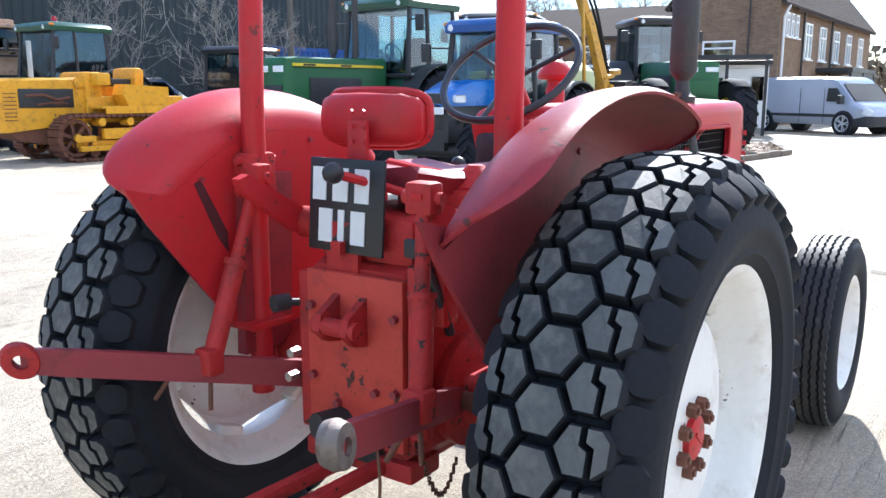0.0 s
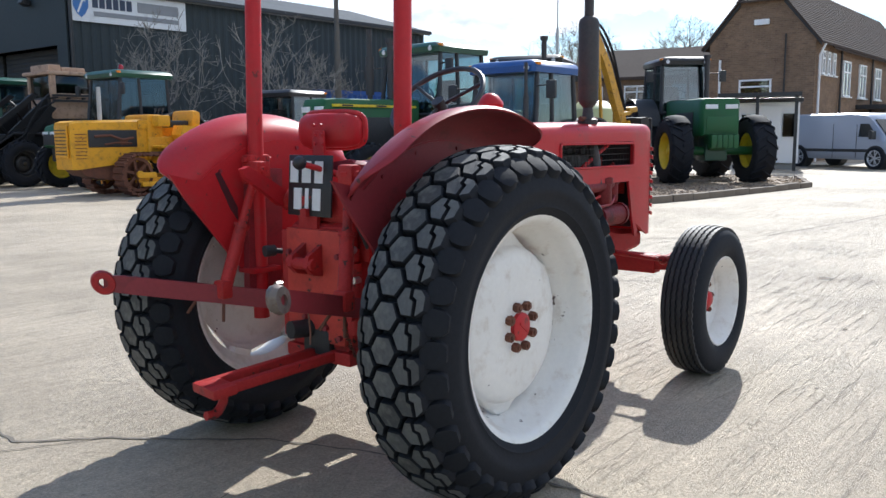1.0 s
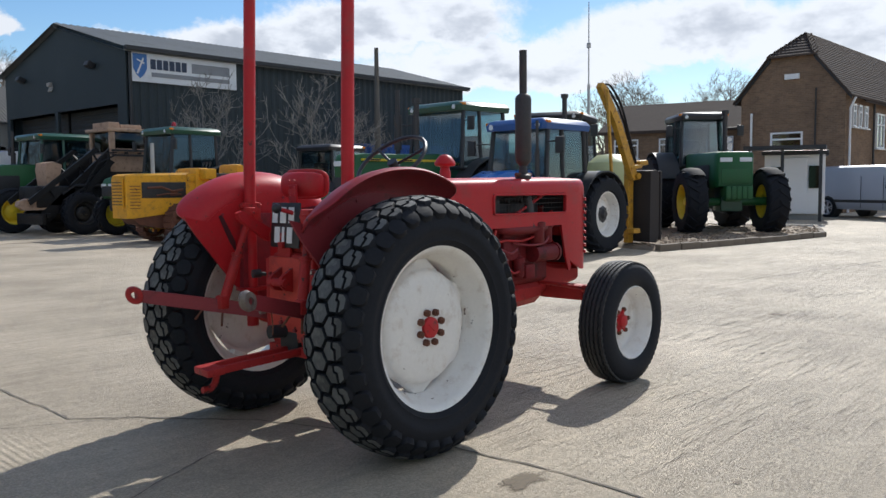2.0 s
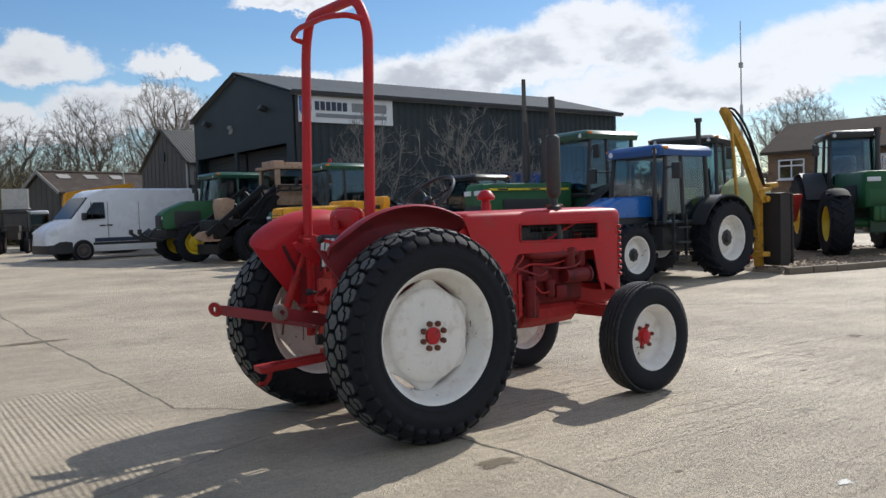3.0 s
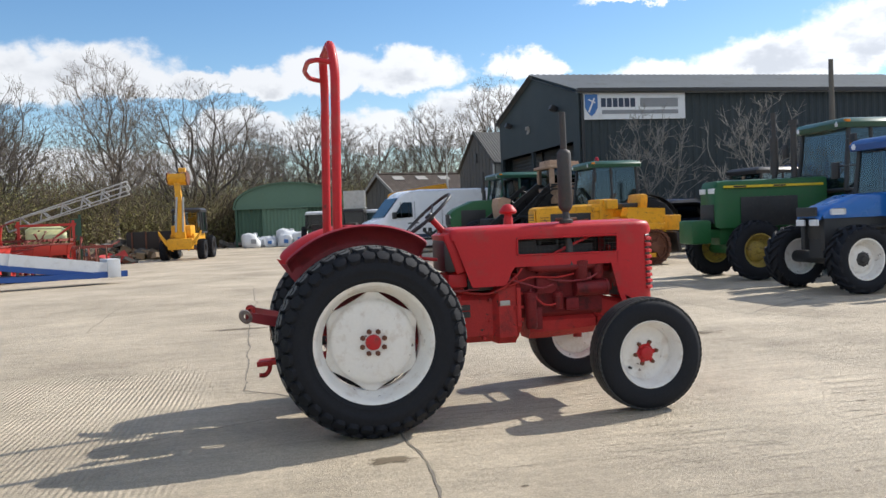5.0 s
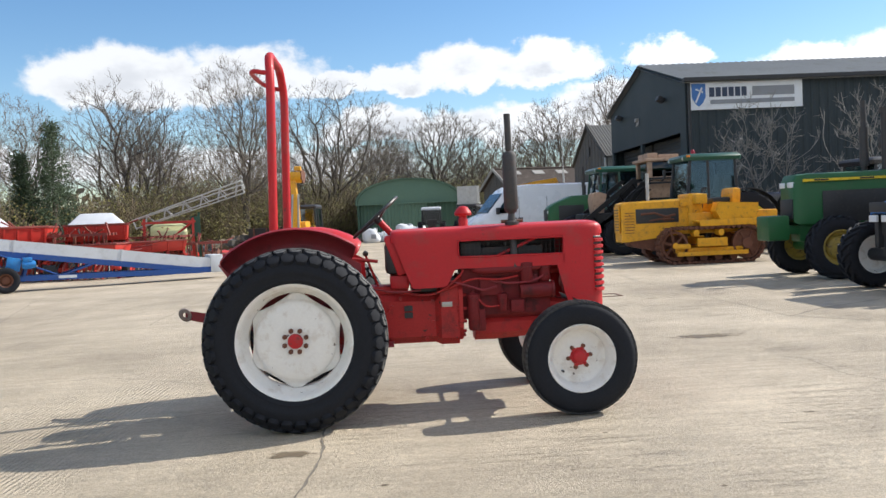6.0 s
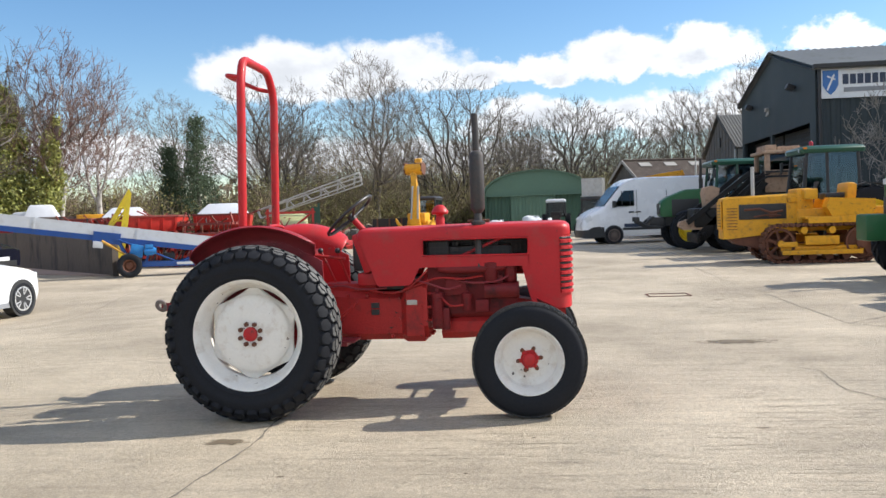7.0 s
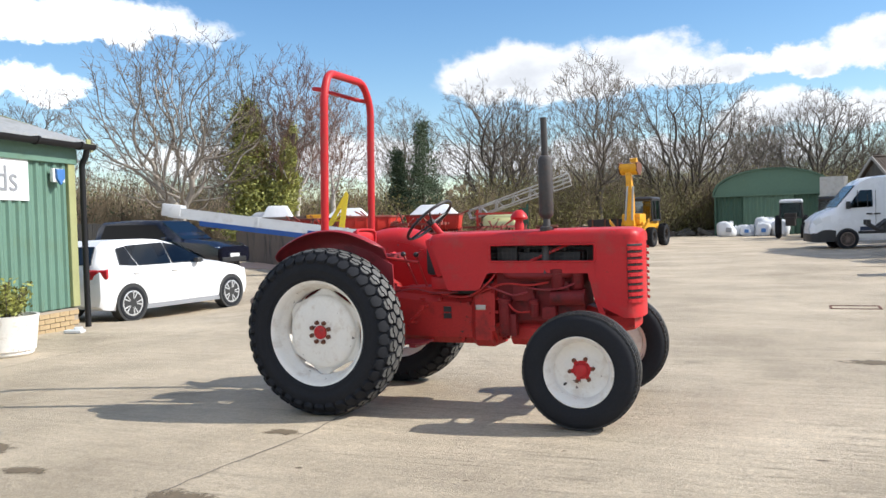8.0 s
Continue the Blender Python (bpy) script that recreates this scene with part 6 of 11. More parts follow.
        tube(bm, [(1.72, sg * 0.50, 0.585), (1.74, sg * 0.15, 0.60)], 0.012, 8)
        for x in (1.72, 1.735):
            bmesh.ops.create_icosphere(bm, subdivisions=2, radius=0.026, matrix=Matrix.Translation((x, sg * 0.50, 0.585)))
        part("track_rod", bm, "red_cast", ax)


drive_train()


def rear_end():
    # centre housing with its machined back face
    bm = B()
    sec = lambda x, hw, lo, hi, c=0.04: [(x, -hw, lo + c), (x, -hw + c, lo), (x, hw - c, lo), (x, hw, lo + c), (x, hw, hi - c), (x, hw - c, hi), (x, -hw + c, hi), (x, -hw, hi - c)]
    loft(bm, [sec(-0.20, 0.165, 0.44, 0.90, 0.03), sec(-0.16, 0.175, 0.43, 0.92), sec(0.10, 0.20, 0.42, 0.95, 0.06), sec(0.22, 0.19, 0.44, 0.88)])
    c = part("rear_housing", bm, "red_cast", tractor, "red cast rear axle housing", angle=30)
    bm = B()
    box(bm, (0.022, 0.30, 0.42), (-0.212, 0.0, 0.68), bevel=0.006)
    part("cover_plate", bm, "cover_red", c, "orange-red cover plate")
    for y, z in ((-0.13, 0.50), (-0.13, 0.62), (-0.13, 0.80), (0.13, 0.50), (0.13, 0.62), (0.13, 0.80), (0.05, 0.56), (-0.06, 0.53), (-0.07, 0.61)):
        bm = B()
        rod(bm, (-0.21, y, z), (-0.238, y, z), 0.011, seg=6)
        part("bolt", bm, "maroon", c)
    # top-link bracket: two ears and a pin
    bm = B()
    for y in (-0.035, 0.05):
        prism(bm, [(-0.22, 0.84), (-0.29, 0.80), (-0.30, 0.76), (-0.27, 0.73), (-0.22, 0.72)], y - 0.010, y + 0.010)
    rod(bm, (-0.275, -0.06, 0.77), (-0.275, 0.075, 0.77), 0.022)
    part("top_link_bracket", bm, "red_cast", c)
    # lift cover and lift arms
    bm = B()
    box(bm, (0.30, 0.30, 0.12), (-0.03, 0, 0.97), bevel=0.03)
    rod(bm, (-0.10, -0.27, 0.98), (-0.10, 0.27, 0.98), 0.042)
    part("lift_cover", bm, "red_cast", c)
    for sg in (-1, 1):
        bm = B()
        prism(bm, [(-0.06, 1.01), (-0.12, 1.02), (-0.30, 1.12), (-0.33, 1.11), (-0.32, 1.08), (-0.15, 0.96), (-0.08, 0.945)], sg * 0.27 - 0.014, sg * 0.27 + 0.014)
        part("lift_arm", bm, "red", c)
    # axle tubes with flanges
    for sg in (-1, 1):
        bm = B()
        lathe(bm, [(0.15, 0.17), (0.15, 0.21), (0.10, 0.23), (0.075, 0.42), (0.10, 0.44), (0.10, 0.47), (0.06, 0.48), (0.06, 0.60)] if sg > 0 else
              [(0.15, -0.17), (0.15, -0.21), (0.10, -0.23), (0.075, -0.42), (0.10, -0.44), (0.10, -0.47), (0.06, -0.48), (0.06, -0.60)], 24, "y", (0, 0, 0.59))
        part("axle_tube", bm, "red_cast", c)
    # lower links, raised, and their drop rods; left one swung out
    for hinge, ball, top in (((-0.12, 0.18, 0.58), (-0.735, 0.566, 0.708), (-0.19, 0.35, 1.10)), ((-0.12, -0.24, 0.60), (-0.77, -0.443, 0.768), (-0.30, -0.27, 1.10))):
        h, b_ = Vector(hinge), Vector(ball)
        d = (b_ - h).normalized()
        bm = B()
        up = Vector((0, 0, 1))
        side = d.cross(up).normalized()
        rows = []
        for t, w in ((0.0, 0.03), (0.1, 0.036), (0.9, 0.033), (1.0, 0.028)):
            p = h.lerp(b_, t)
            rows.append([p + side * 0.010 + up * w, p - side * 0.010 + up * w, p - side * 0.010 - up * w, p + side * 0.010 - up * w])
        loft(bm, rows)
        link = part("lower_link", bm, "maroon", tractor, "worn red three-point lower link", smooth=False)
        bm = B()
        ring = lambda r, x: [b_ + side * x + (d * math.cos(a) + up * math.sin(a)) * r for a in [2 * math.pi * k / 20 for k in range(20)]]
        loft(bm, [ring(0.017, -0.020), ring(0.040, -0.018), ring(0.046, 0), ring(0.040, 0.018), ring(0.017, 0.020), ring(0.017, -0.020)], caps=False)
        part("ball_end", bm, "red_cast" if b_.y > 0 else "worn_steel", link)
        mid = h.lerp(b_, 0.42)
        bm = B()
        t = Vector(top)
        rod(bm, t, mid, 0.017)
        rod(bm, t.lerp(mid, 0.45), t.lerp(mid, 0.95), 0.026)
        rod(bm, t.lerp(mid, 0.44), t.lerp(mid, 0.47), 0.032)
        box(bm, (0.05, 0.07, 0.07), t, bevel=0.012)
        rod(bm, t + Vector((0, -0.05, 0)), t + Vector((0, 0.05, 0)), 0.015)
        box(bm, (0.05, 0.06, 0.07), mid + Vector((0, 0, 0.02)), bevel=0.012)
        part("drop_rod", bm, "red_cast", link)
        for p, q, r in ((h + Vector((0, -0.05, 0)), h + Vector((0, 0.05, 0)), 0.022), (mid + Vector((0, 0, -0.03)), mid + Vector((-0.02, -0.02, -0.10)), 0.006),
                        (mid + d * 0.1 + Vector((0, 0, -0.03)), mid + d * 0.1 + Vector((-0.03, 0.02, -0.08)), 0.006)):
            bm = B()
            rod(bm, p, q, r)
            part("pin", bm, "rust", link)
    # drawbar frame and the pick-up hook hanging from it
    bm = B()
    box(bm, (0.12, 0.34, 0.05), (-0.16, 0, 0.42), bevel=0.01)
    db = part("drawbar", bm, "red_cast", tractor, "red drawbar frame")
    for y in (-0.05, 0.05):
        bm = B()
        box(bm, (0.50, 0.03, 0.035), (-0.42, y, 0.41), (0, -4, -8), bevel=0.006)
        part("draw_arm", bm, "red_cast", db)
    bm = B()
    box(bm, (0.09, 0.15, 0.035), (-0.66, 0.03, 0.392), (0, -4, -8), bevel=0.008)
    part("hitch_plate", bm, "red_cast", db)
    bm = B()
    box(bm, (0.50, 0.22, 0.03), (0.05, 0, 0.405))
    part("skid_plate", bm, "red_cast", db)
    bm = B()
    tube(bm, rounded([(-0.62, 0.03, 0.39), (-0.63, 0.03, 0.33), (-0.66, 0.03, 0.30), (-0.70, 0.03, 0.305)], 0.03), 0.016, 8)
    part("hitch_hook", bm, "red_cast", db)
    bm = B()
    box(bm, (0.05, 0.14, 0.10), (-0.20, 0, 0.47), bevel=0.01)
    rod(bm, (-0.18, 0.03, 0.515), (-0.30, 0.055, 0.52), 0.034)
    part("pto_cap", bm, "plastic", tractor, "black rubber shaft cap")
    # check chains
    for sg in (-1,):
        bm = B()
        a, b_ = Vector((-0.10, sg * 0.22, 0.44)), Vector((-0.40, sg * 0.33, 0.60))
        n = 24
        for k in range(n):
            p = a.lerp(b_, k / n)
            q = a.lerp(b_, (k + 1.25) / n)
            sag = Vector((0, 0, -0.10 * math.sin(math.pi * (k + 0.5) / n)))
            off = Vector((0.005, 0, 0.0)) if k % 2 else Vector((0, 0, 0.005))
            tube(bm, [p + sag + off, q + sag + off, q + sag - off, p + sag - off], 0.0028, 5, close=True)
        part("check_chain", bm, "rust", tractor)
    # grey lamp socket and lever on the housing
    bm = B()
    rod(bm, (-0.24, 0.20, 0.80), (-0.28, 0.21, 0.80), 0.022)
    rod(bm, (-0.18, 0.17, 0.79), (-0.25, 0.20, 0.80), 0.010)
    part("trailer_socket", bm, "plastic", tractor)
    bm = B()
    tube(bm, rounded([(0.02, -0.12, 1.02), (-0.10, -0.11, 1.07), (-0.17, -0.05, 1.10), (-0.26, 0.0, 1.13)], 0.05), 0.011, 8)
    lv = part("lift_lever", bm, "red", tractor)
    bm = B()
    bmesh.ops.create_icosphere(bm, subdivisions=2, radius=0.026, matrix=Matrix.Translation((-0.275, 0.005, 1.135)))
    part("lever_knob", bm, "black", lv)
    bm = B()
    box(bm, (0.10, 0.12, 0.14), (0.02, -0.14, 1.02), bevel=0.03)
    lathe(bm, [(0, 1.06), (0.06, 1.06), (0.065, 1.09), (0.04, 1.12), (0.02, 1.14), (0, 1.14)], 16, "z", (0.05, -0.17, 0))
    rod(bm, (0.10, -0.2, 1.12), (0.55, -0.21, 1.06), 0.012)
    box(bm, (0.16, 0.05, 0.05), (-0.02, -0.22, 0.93), (0, 12, 0), bevel=0.01)
    box(bm, (0.06, 0.06, 0.16), (-0.14, -0.20, 0.86), bevel=0.01)
    part("control_valve", bm, "red_cast", tractor)
    # hydraulic plumbing and levers beside the seat post
    for name, pts, r, mat in (("cross_bar", [(0.16, 0.19, 1.118), (0.15, -0.10, 1.082), (0.13, -0.36, 1.05)], 0.017, "red"),
                              ("hydraulic_pipe", [(-0.06, -0.13, 1.02), (-0.12, -0.155, 1.07), (-0.13, -0.20, 1.06), (-0.12, -0.225, 0.98), (-0.08, -0.24, 0.86)], 0.010, "red_cast"),
                              ("hydraulic_pipe", [(-0.04, -0.17, 1.02), (-0.10, -0.21, 1.04), (-0.12, -0.25, 0.99), (-0.06, -0.27, 0.84), (0.02, -0.27, 0.74)], 0.009, "maroon"),
                              ("hydraulic_pipe", [(-0.16, -0.16, 0.96), (-0.19, -0.19, 0.93), (-0.17, -0.215, 0.86), (-0.13, -0.22, 0.76)], 0.012, "plastic"),
                              ("brake_lever", [(-0.06, -0.385, 0.72), (-0.24, -0.39, 0.765), (-0.19, -0.392, 0.845)], 0.013, "red"),
                              ("wire_tie", [(-0.62, -0.40, 0.70), (-0.615, -0.402, 0.64), (-0.62, -0.405, 0.60)], 0.003, "rust")):
        bm = B()
        tube(bm, smooth_path(pts), r, 8)
        part(name, bm, mat, tractor)
    for p in ((-0.205, -0.212, 0.723), (-0.16, -0.212, 0.565), (-0.214, 0.205, 0.60), (-0.214, 0.195, 0.665), (-0.21, -0.20, 0.83)):
        bm = B()
        rod(bm, p, (p[0] - 0.03, p[1], p[2]), 0.013, seg=6)
        part("bright_bolt", bm, "steel", tractor)
    bm = B()
    box(bm, (0.02, 0.05, 0.045), (-0.205, -0.172, 0.968), bevel=0.008)
    part("rubber_boot", bm, "plastic", tractor)
    bm = B()
    box(bm, (0.03, 0.07, 0.03), (-0.13, -0.215, 0.93), bevel=0.008)
    part("rubber_boot", bm, "plastic", tractor)
    for y, z0, z1 in ((-0.178, 0.53, 0.93), (0.165, 0.47, 0.88)):
        bm = B()
        box(bm, (0.03, 0.035, z1 - z0), (-0.205, y, (z0 + z1) / 2), bevel=0.008)
        part("housing_rib", bm, "red_cast", c)
    bm = B()
    rod(bm, (-0.20, -0.185, 0.78), (-0.20, -0.185, 0.52), 0.028)
    rod(bm, (-0.20, -0.185, 0.83), (-0.20, -0.185, 0.79), 0.02)
    rod(bm, (-0.20, -0.22, 0.60), (-0.27, -0.22, 0.60), 0.018)
    part("side_cylinder", bm, "red_cast", tractor)


rear_end()


def fender(sg):
    """A crowned steel fender over the rear tyre: a wide flange rolled into an upright plate, cut off slanting at the tail."""
    cx, cz, R = 0.0, 0.60, 0.728
    inner, a0, a1 = 0.425, 53, 137

    def outer_at(a):
        wide = 0.185 + 0.02 * min(1.0, max(0.0, (110 - a) / 30))
        if a < 66:
            wide *= math.sqrt(max(0.0, 1 - ((66 - a) / (66 - a0)) ** 2))
        if a > 124:
            wide *= math.sqrt(max(0.0, 1 - ((a - 124) / (a1 - 124)) ** 2))
        return inner + 0.012 + wide

    drop = 0.115
    crown = lambda v: drop * (1 - math.sqrt(max(0.0, 1 - max(0.0, 1 - v / 0.17) ** 2)))
    n, m = 48, 18
    bm = B()
    top, under = [], []
    for k in range(n + 1):
        a = a0 + (a1 - a0) * k / n
        ca, sa = math.cos(radians(a)), math.sin(radians(a))
        rows, low = [], []
        full = outer_at(a) - inner
        for j in range(m):
            t = j / (m - 1)
            y = inner + full * t ** 1.7
            r = R - crown(y - inner) - (0.010 if j == m - 1 else 0.0)
            rows.append((cx + r * ca, sg * y, cz + r * sa))
            low.append((cx + (r - 0.006) * ca, sg * (y - (0.005 if j == m - 1 else 0)), cz + (r - 0.006) * sa))
        top.append(rows)
        under.append(low)
    vt = [[bm.verts.new(p) for p in r] for r in top]
    vu = [[bm.verts.new(p) for p in r] for r in under]
    for V in (vt, vu):
        for A, C in zip(V, V[1:]):
            for j in range(m - 1):
                bm.faces.new((A[j], A[j + 1], C[j + 1], C[j]))
    for A, C, D, E_ in zip(vt, vt[1:], vu, vu[1:]):
        bm.faces.new((A[-1], C[-1], E_[-1], D[-1]))
        bm.faces.new((A[0], C[0], E_[0], D[0]))
    for i in (0, -1):
        for j in range(m - 1):
            bm.faces.new((vt[i][j], vt[i][j + 1], vu[i][j + 1], vu[i][j]))
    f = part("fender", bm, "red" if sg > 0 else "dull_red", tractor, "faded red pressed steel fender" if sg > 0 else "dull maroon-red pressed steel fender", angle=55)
    tail = [(-0.535, 1.095), (-0.47, 1.0), (-0.357, 0.862), (-0.24, 0.72), (-0.10, 0.62), (0.20, 0.58), (0.35, 0.54), (0.43, 0.54), (0.44, 0.70), (0.44, 0.92), (0.435, 1.06)]
    # the wheel side gets a maroon skin that has its shade painted in
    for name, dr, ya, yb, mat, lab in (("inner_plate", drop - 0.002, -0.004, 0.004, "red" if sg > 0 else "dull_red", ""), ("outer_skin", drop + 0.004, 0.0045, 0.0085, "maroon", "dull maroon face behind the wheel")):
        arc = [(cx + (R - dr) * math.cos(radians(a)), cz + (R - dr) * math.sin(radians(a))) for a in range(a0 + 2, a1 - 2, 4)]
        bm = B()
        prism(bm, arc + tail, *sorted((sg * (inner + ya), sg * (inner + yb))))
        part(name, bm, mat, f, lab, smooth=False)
    # maroon sheet under the flange: its unlit look is put into the colour
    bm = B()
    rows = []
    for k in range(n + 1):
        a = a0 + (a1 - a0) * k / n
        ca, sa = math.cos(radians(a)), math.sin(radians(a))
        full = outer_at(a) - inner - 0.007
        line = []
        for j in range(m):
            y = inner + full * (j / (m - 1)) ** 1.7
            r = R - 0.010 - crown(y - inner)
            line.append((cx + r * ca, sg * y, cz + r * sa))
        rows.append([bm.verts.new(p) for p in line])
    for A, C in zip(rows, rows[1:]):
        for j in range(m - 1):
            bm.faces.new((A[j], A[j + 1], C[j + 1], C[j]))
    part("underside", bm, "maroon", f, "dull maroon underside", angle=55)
    for a in (62, 82, 104, 122):
        bm = B()
        p = (cx + (R - 0.14) * math.cos(radians(a)), cz + (R - 0.14) * math.sin(radians(a)))
        rod(bm, (p[0], sg * (inner - 0.012), p[1]), (p[0], sg * (inner + 0.014), p[1]), 0.008, seg=8)
        part("rivet", bm, "maroon", f)
    # thin dark sheet stands in for a shadow on the left fender
    if sg > 0:
        bm = B()
        prism(bm, [(-0.335, 1.09), (-0.315, 1.10), (-0.235, 0.955), (-0.235, 0.90), (-0.27, 0.95)], inner - 0.0065, inner - 0.0045)
        part("shadow_patch", bm, "maroon_dark", f, "dark shadow patch", smooth=False)
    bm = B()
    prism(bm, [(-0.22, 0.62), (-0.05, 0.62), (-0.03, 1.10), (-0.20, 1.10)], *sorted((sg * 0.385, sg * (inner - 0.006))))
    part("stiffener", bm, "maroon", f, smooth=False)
    return f


fender(-1)
fender(1)


def roll_bar():
    xb, yr, yl = -0.135, -0.385, 0.395
    pts = rounded([(xb - 0.02, yr, 0.50), (xb - 0.02, yr, 1.30), (xb + 0.01, yr + 0.005, 2.36), (xb - 0.005, yr + 0.10, 2.545), (xb - 0.005, yl - 0.10, 2.545), (xb + 0.01, yl - 0.005, 2.36), (xb - 0.02, yl, 1.30), (xb - 0.02, yl, 0.50)], 0.09, 6)
    bm = B()
    tube(bm, pts, 0.031, 14)
    rb = part("roll_bar", bm, "red", tractor, "red tubular roll bar hoop")
    bm = B()
    tube(bm, rounded([(xb, yr + 0.02, 2.40), (xb - 0.10, yr + 0.03, 2.42), (xb - 0.15, yr + 0.20, 2.44), (xb - 0.15, yl - 0.20, 2.44), (xb - 0.10, yl - 0.03, 2.42), (xb, yl - 0.02, 2.40)], 0.08, 5), 0.017, 10)
    part("rear_rail", bm, "red", rb)
    for y in (yr, yl):
        bm = B()
        box(bm, (0.10, 0.06, 0.12), (xb - 0.02, y, 1.10), bevel=0.012)
        for z in (1.06, 1.14):
            rod(bm, (xb - 0.085, y, z), (xb + 0.05, y, z), 0.012, seg=6)
        part("clamp", bm, "red_cast", rb)
        bm = B()
        box(bm, (0.14, 0.10, 0.02), (xb - 0.02, y, 0.70), bevel=0.004)
        part("foot_plate", bm, "red", rb)


roll_bar()


def seat():
    bm = B()
    rows = []
    for y, s in ((-0.158, 0.60), (-0.146, 0.86), (-0.11, 1.0), (0, 1.04), (0.11, 1.0), (0.146, 0.86), (0.158, 0.60)):
        ring = []
        for k in range(16):
            a = 2 * math.pi * k / 16
            x, z = math.cos(a) * 0.030, math.sin(a) * 0.115
            ring.append((-0.10 + x * s + 0.06 * (abs(y) / 0.19) ** 2, y + 0.066, 1.250 + (abs(z) ** 0.8 * 0.060 / 0.115 ** 0.8 * 1.05) * (1 if z > 0 else -1) * s))
        rows.append(ring)
    loft(bm, rows)
    sb = part("seat_back", bm, "red", tractor, "red padded seat back", angle=60)
    bm = B()
    ring = []
    for k in range(28):
        t = 2 * math.pi * k / 28
        yy = 0.158 * (1 if math.cos(t) > 0 else -1) * abs(math.cos(t)) ** 0.45
        ring.append((-0.075 + 0.06 * (abs(yy) / 0.19) ** 2, yy + 0.066, 1.253 + 0.066 * (1 if math.sin(t) > 0 else -1) * abs(math.sin(t)) ** 0.45))
    tube(bm, ring, 0.012, 8, close=True)
    part("seat_rim", bm, "red", sb)
    bm = B()
    box(bm, (0.012, 0.06, 0.20), (-0.145, 0.04, 1.15), bevel=0.003)
    for z in (1.20, 1.235, 1.27):
        for y in (0.012, 0.048):
            rod(bm, (-0.155, y, z), (-0.163, y, z), 0.006, seg=6)
    part("back_bracket", bm, "red", sb)
    bm = B()
    rows = []
    for x, hw, z in ((-0.12, 0.15, 1.10), (-0.05, 0.20, 1.085), (0.08, 0.215, 1.075), (0.20, 0.20, 1.08), (0.26, 0.13, 1.085)):
        rows.append([(x, -hw + 0.03, z + 0.03), (x, -hw + 0.05, z - 0.01), (x, hw + 0.01, z - 0.01), (x, hw + 0.03, z + 0.03), (x, hw + 0.01, z + 0.045), (x, 0.03, z + 0.03), (x, -hw + 0.05, z + 0.045)])
    loft(bm, rows)
    part("seat_pan", bm, "maroon", tractor, "worn red seat cushion", angle=50)
    bm = B()
    box(bm, (0.05, 0.05, 0.14), (0.05, 0.03, 1.01))
    part("seat_post", bm, "maroon", tractor)


seat()


def number_plate():
    c = Vector((-0.200, 0.034, 1.049))
    m = Matrix.Translation(c) @ pose(0, 0, 0, 0, 4, -3)
    bm = B()
    box(bm, (0.008, 0.245, 0.225), bevel=0.003)
    ob = new("number_plate", finish("number_plate", bm, "plate"))
    ob.parent, ob.matrix_basis = tractor, m
    tagged(ob, "black plate with pale bars")
    bars = [(0.085, 0.050, 0.045, 0.080), (0.015, 0.050, 0.050, 0.080), (-0.055, 0.050, 0.045, 0.080), (0.062, -0.050, 0.045, 0.080), (0.010, -0.050, 0.020, 0.080), (-0.045, -0.050, 0.045, 0.080)]
    for y, z, w, h in bars:
        bm = B()
        box(bm, (0.003, w, h), (-0.0065, y, z))
        part("bar", bm, "plate_white", ob, smooth=False)
    bm = B()
    box(bm, (0.015, 0.10, 0.12), (-0.200, 0.045, 0.95))
    box(bm, (0.10, 0.03, 0.03), (-0.18, 0.045, 0.95))
    part("plate_bracket", bm, "red_cast", tractor)


number_plate()

# ---- farm machines and vehicles round the yard ----
TYRES = {}


def lug_tyre(R, w, bead):
    """An agricultural tyre with angled lugs; axle along y."""
    key = ("lug", R, w, bead)
    if key in TYRES:
        return TYRES[key]
    bm = B()
    h = w / 2
    r0 = R - 0.045
    lathe(bm, [(bead, -h * 0.72), (bead + 0.04, -h * 0.92), ((bead + r0) / 2, -h), (r0 - 0.04, -h * 0.96), (r0, -h * 0.80), (r0 + 0.006, 0), (r0, h * 0.80), (r0 - 0.04, h * 0.96), ((bead + r0) / 2, h), (bead + 0.04, h * 0.92), (bead, h * 0.72)], 40)
    tyre = finish("tyre", bm, "rubber", True, 35)
    bm = B()
    n = 18
    for sg in (-1, 1):
        for k in range(n):
            a0 = 2 * math.pi * (k + (0.5 if sg > 0 else 0)) / n
            rows = []
            for t, y in ((0.0, -0.02 * w), (0.5, 0.27 * w), (1.0, 0.485 * w)):
                a = a0 + t * 0.30 * (0.6 / R) ** 0.3
                da = 0.030 / R
                rt = R - (0.03 if t == 1.0 else 0.0)
                rows.append([(rr * math.cos(a + s * da), sg * y, rr * math.sin(a + s * da)) for rr, s in ((r0 - 0.03, -1.3), (rt, -1), (rt, 1), (r0 - 0.03, 1.3))])
            loft(bm, rows)
    TYRES[key] = (tyre, finish("lugs", bm, "rubber", True, 35))
    return TYRES[key]


def plain_tyre(R, w, bead):
    key = ("plain", R, w, bead)
    if key in TYRES:
        return TYRES[key]
    bm = B()
    h = w / 2
    lathe(bm, [(bead, -h * 0.8), (bead + 0.03, -h), (R - 0.03, -h), (R - 0.005, -h * 0.8), (R, 0), (R - 0.005, h * 0.8), (R - 0.03, h), (bead + 0.03, h), (bead, h * 0.8)], 40)
    TYRES[key] = finish("tyre", bm, "rubber", True, 40)
    return TYRES[key]


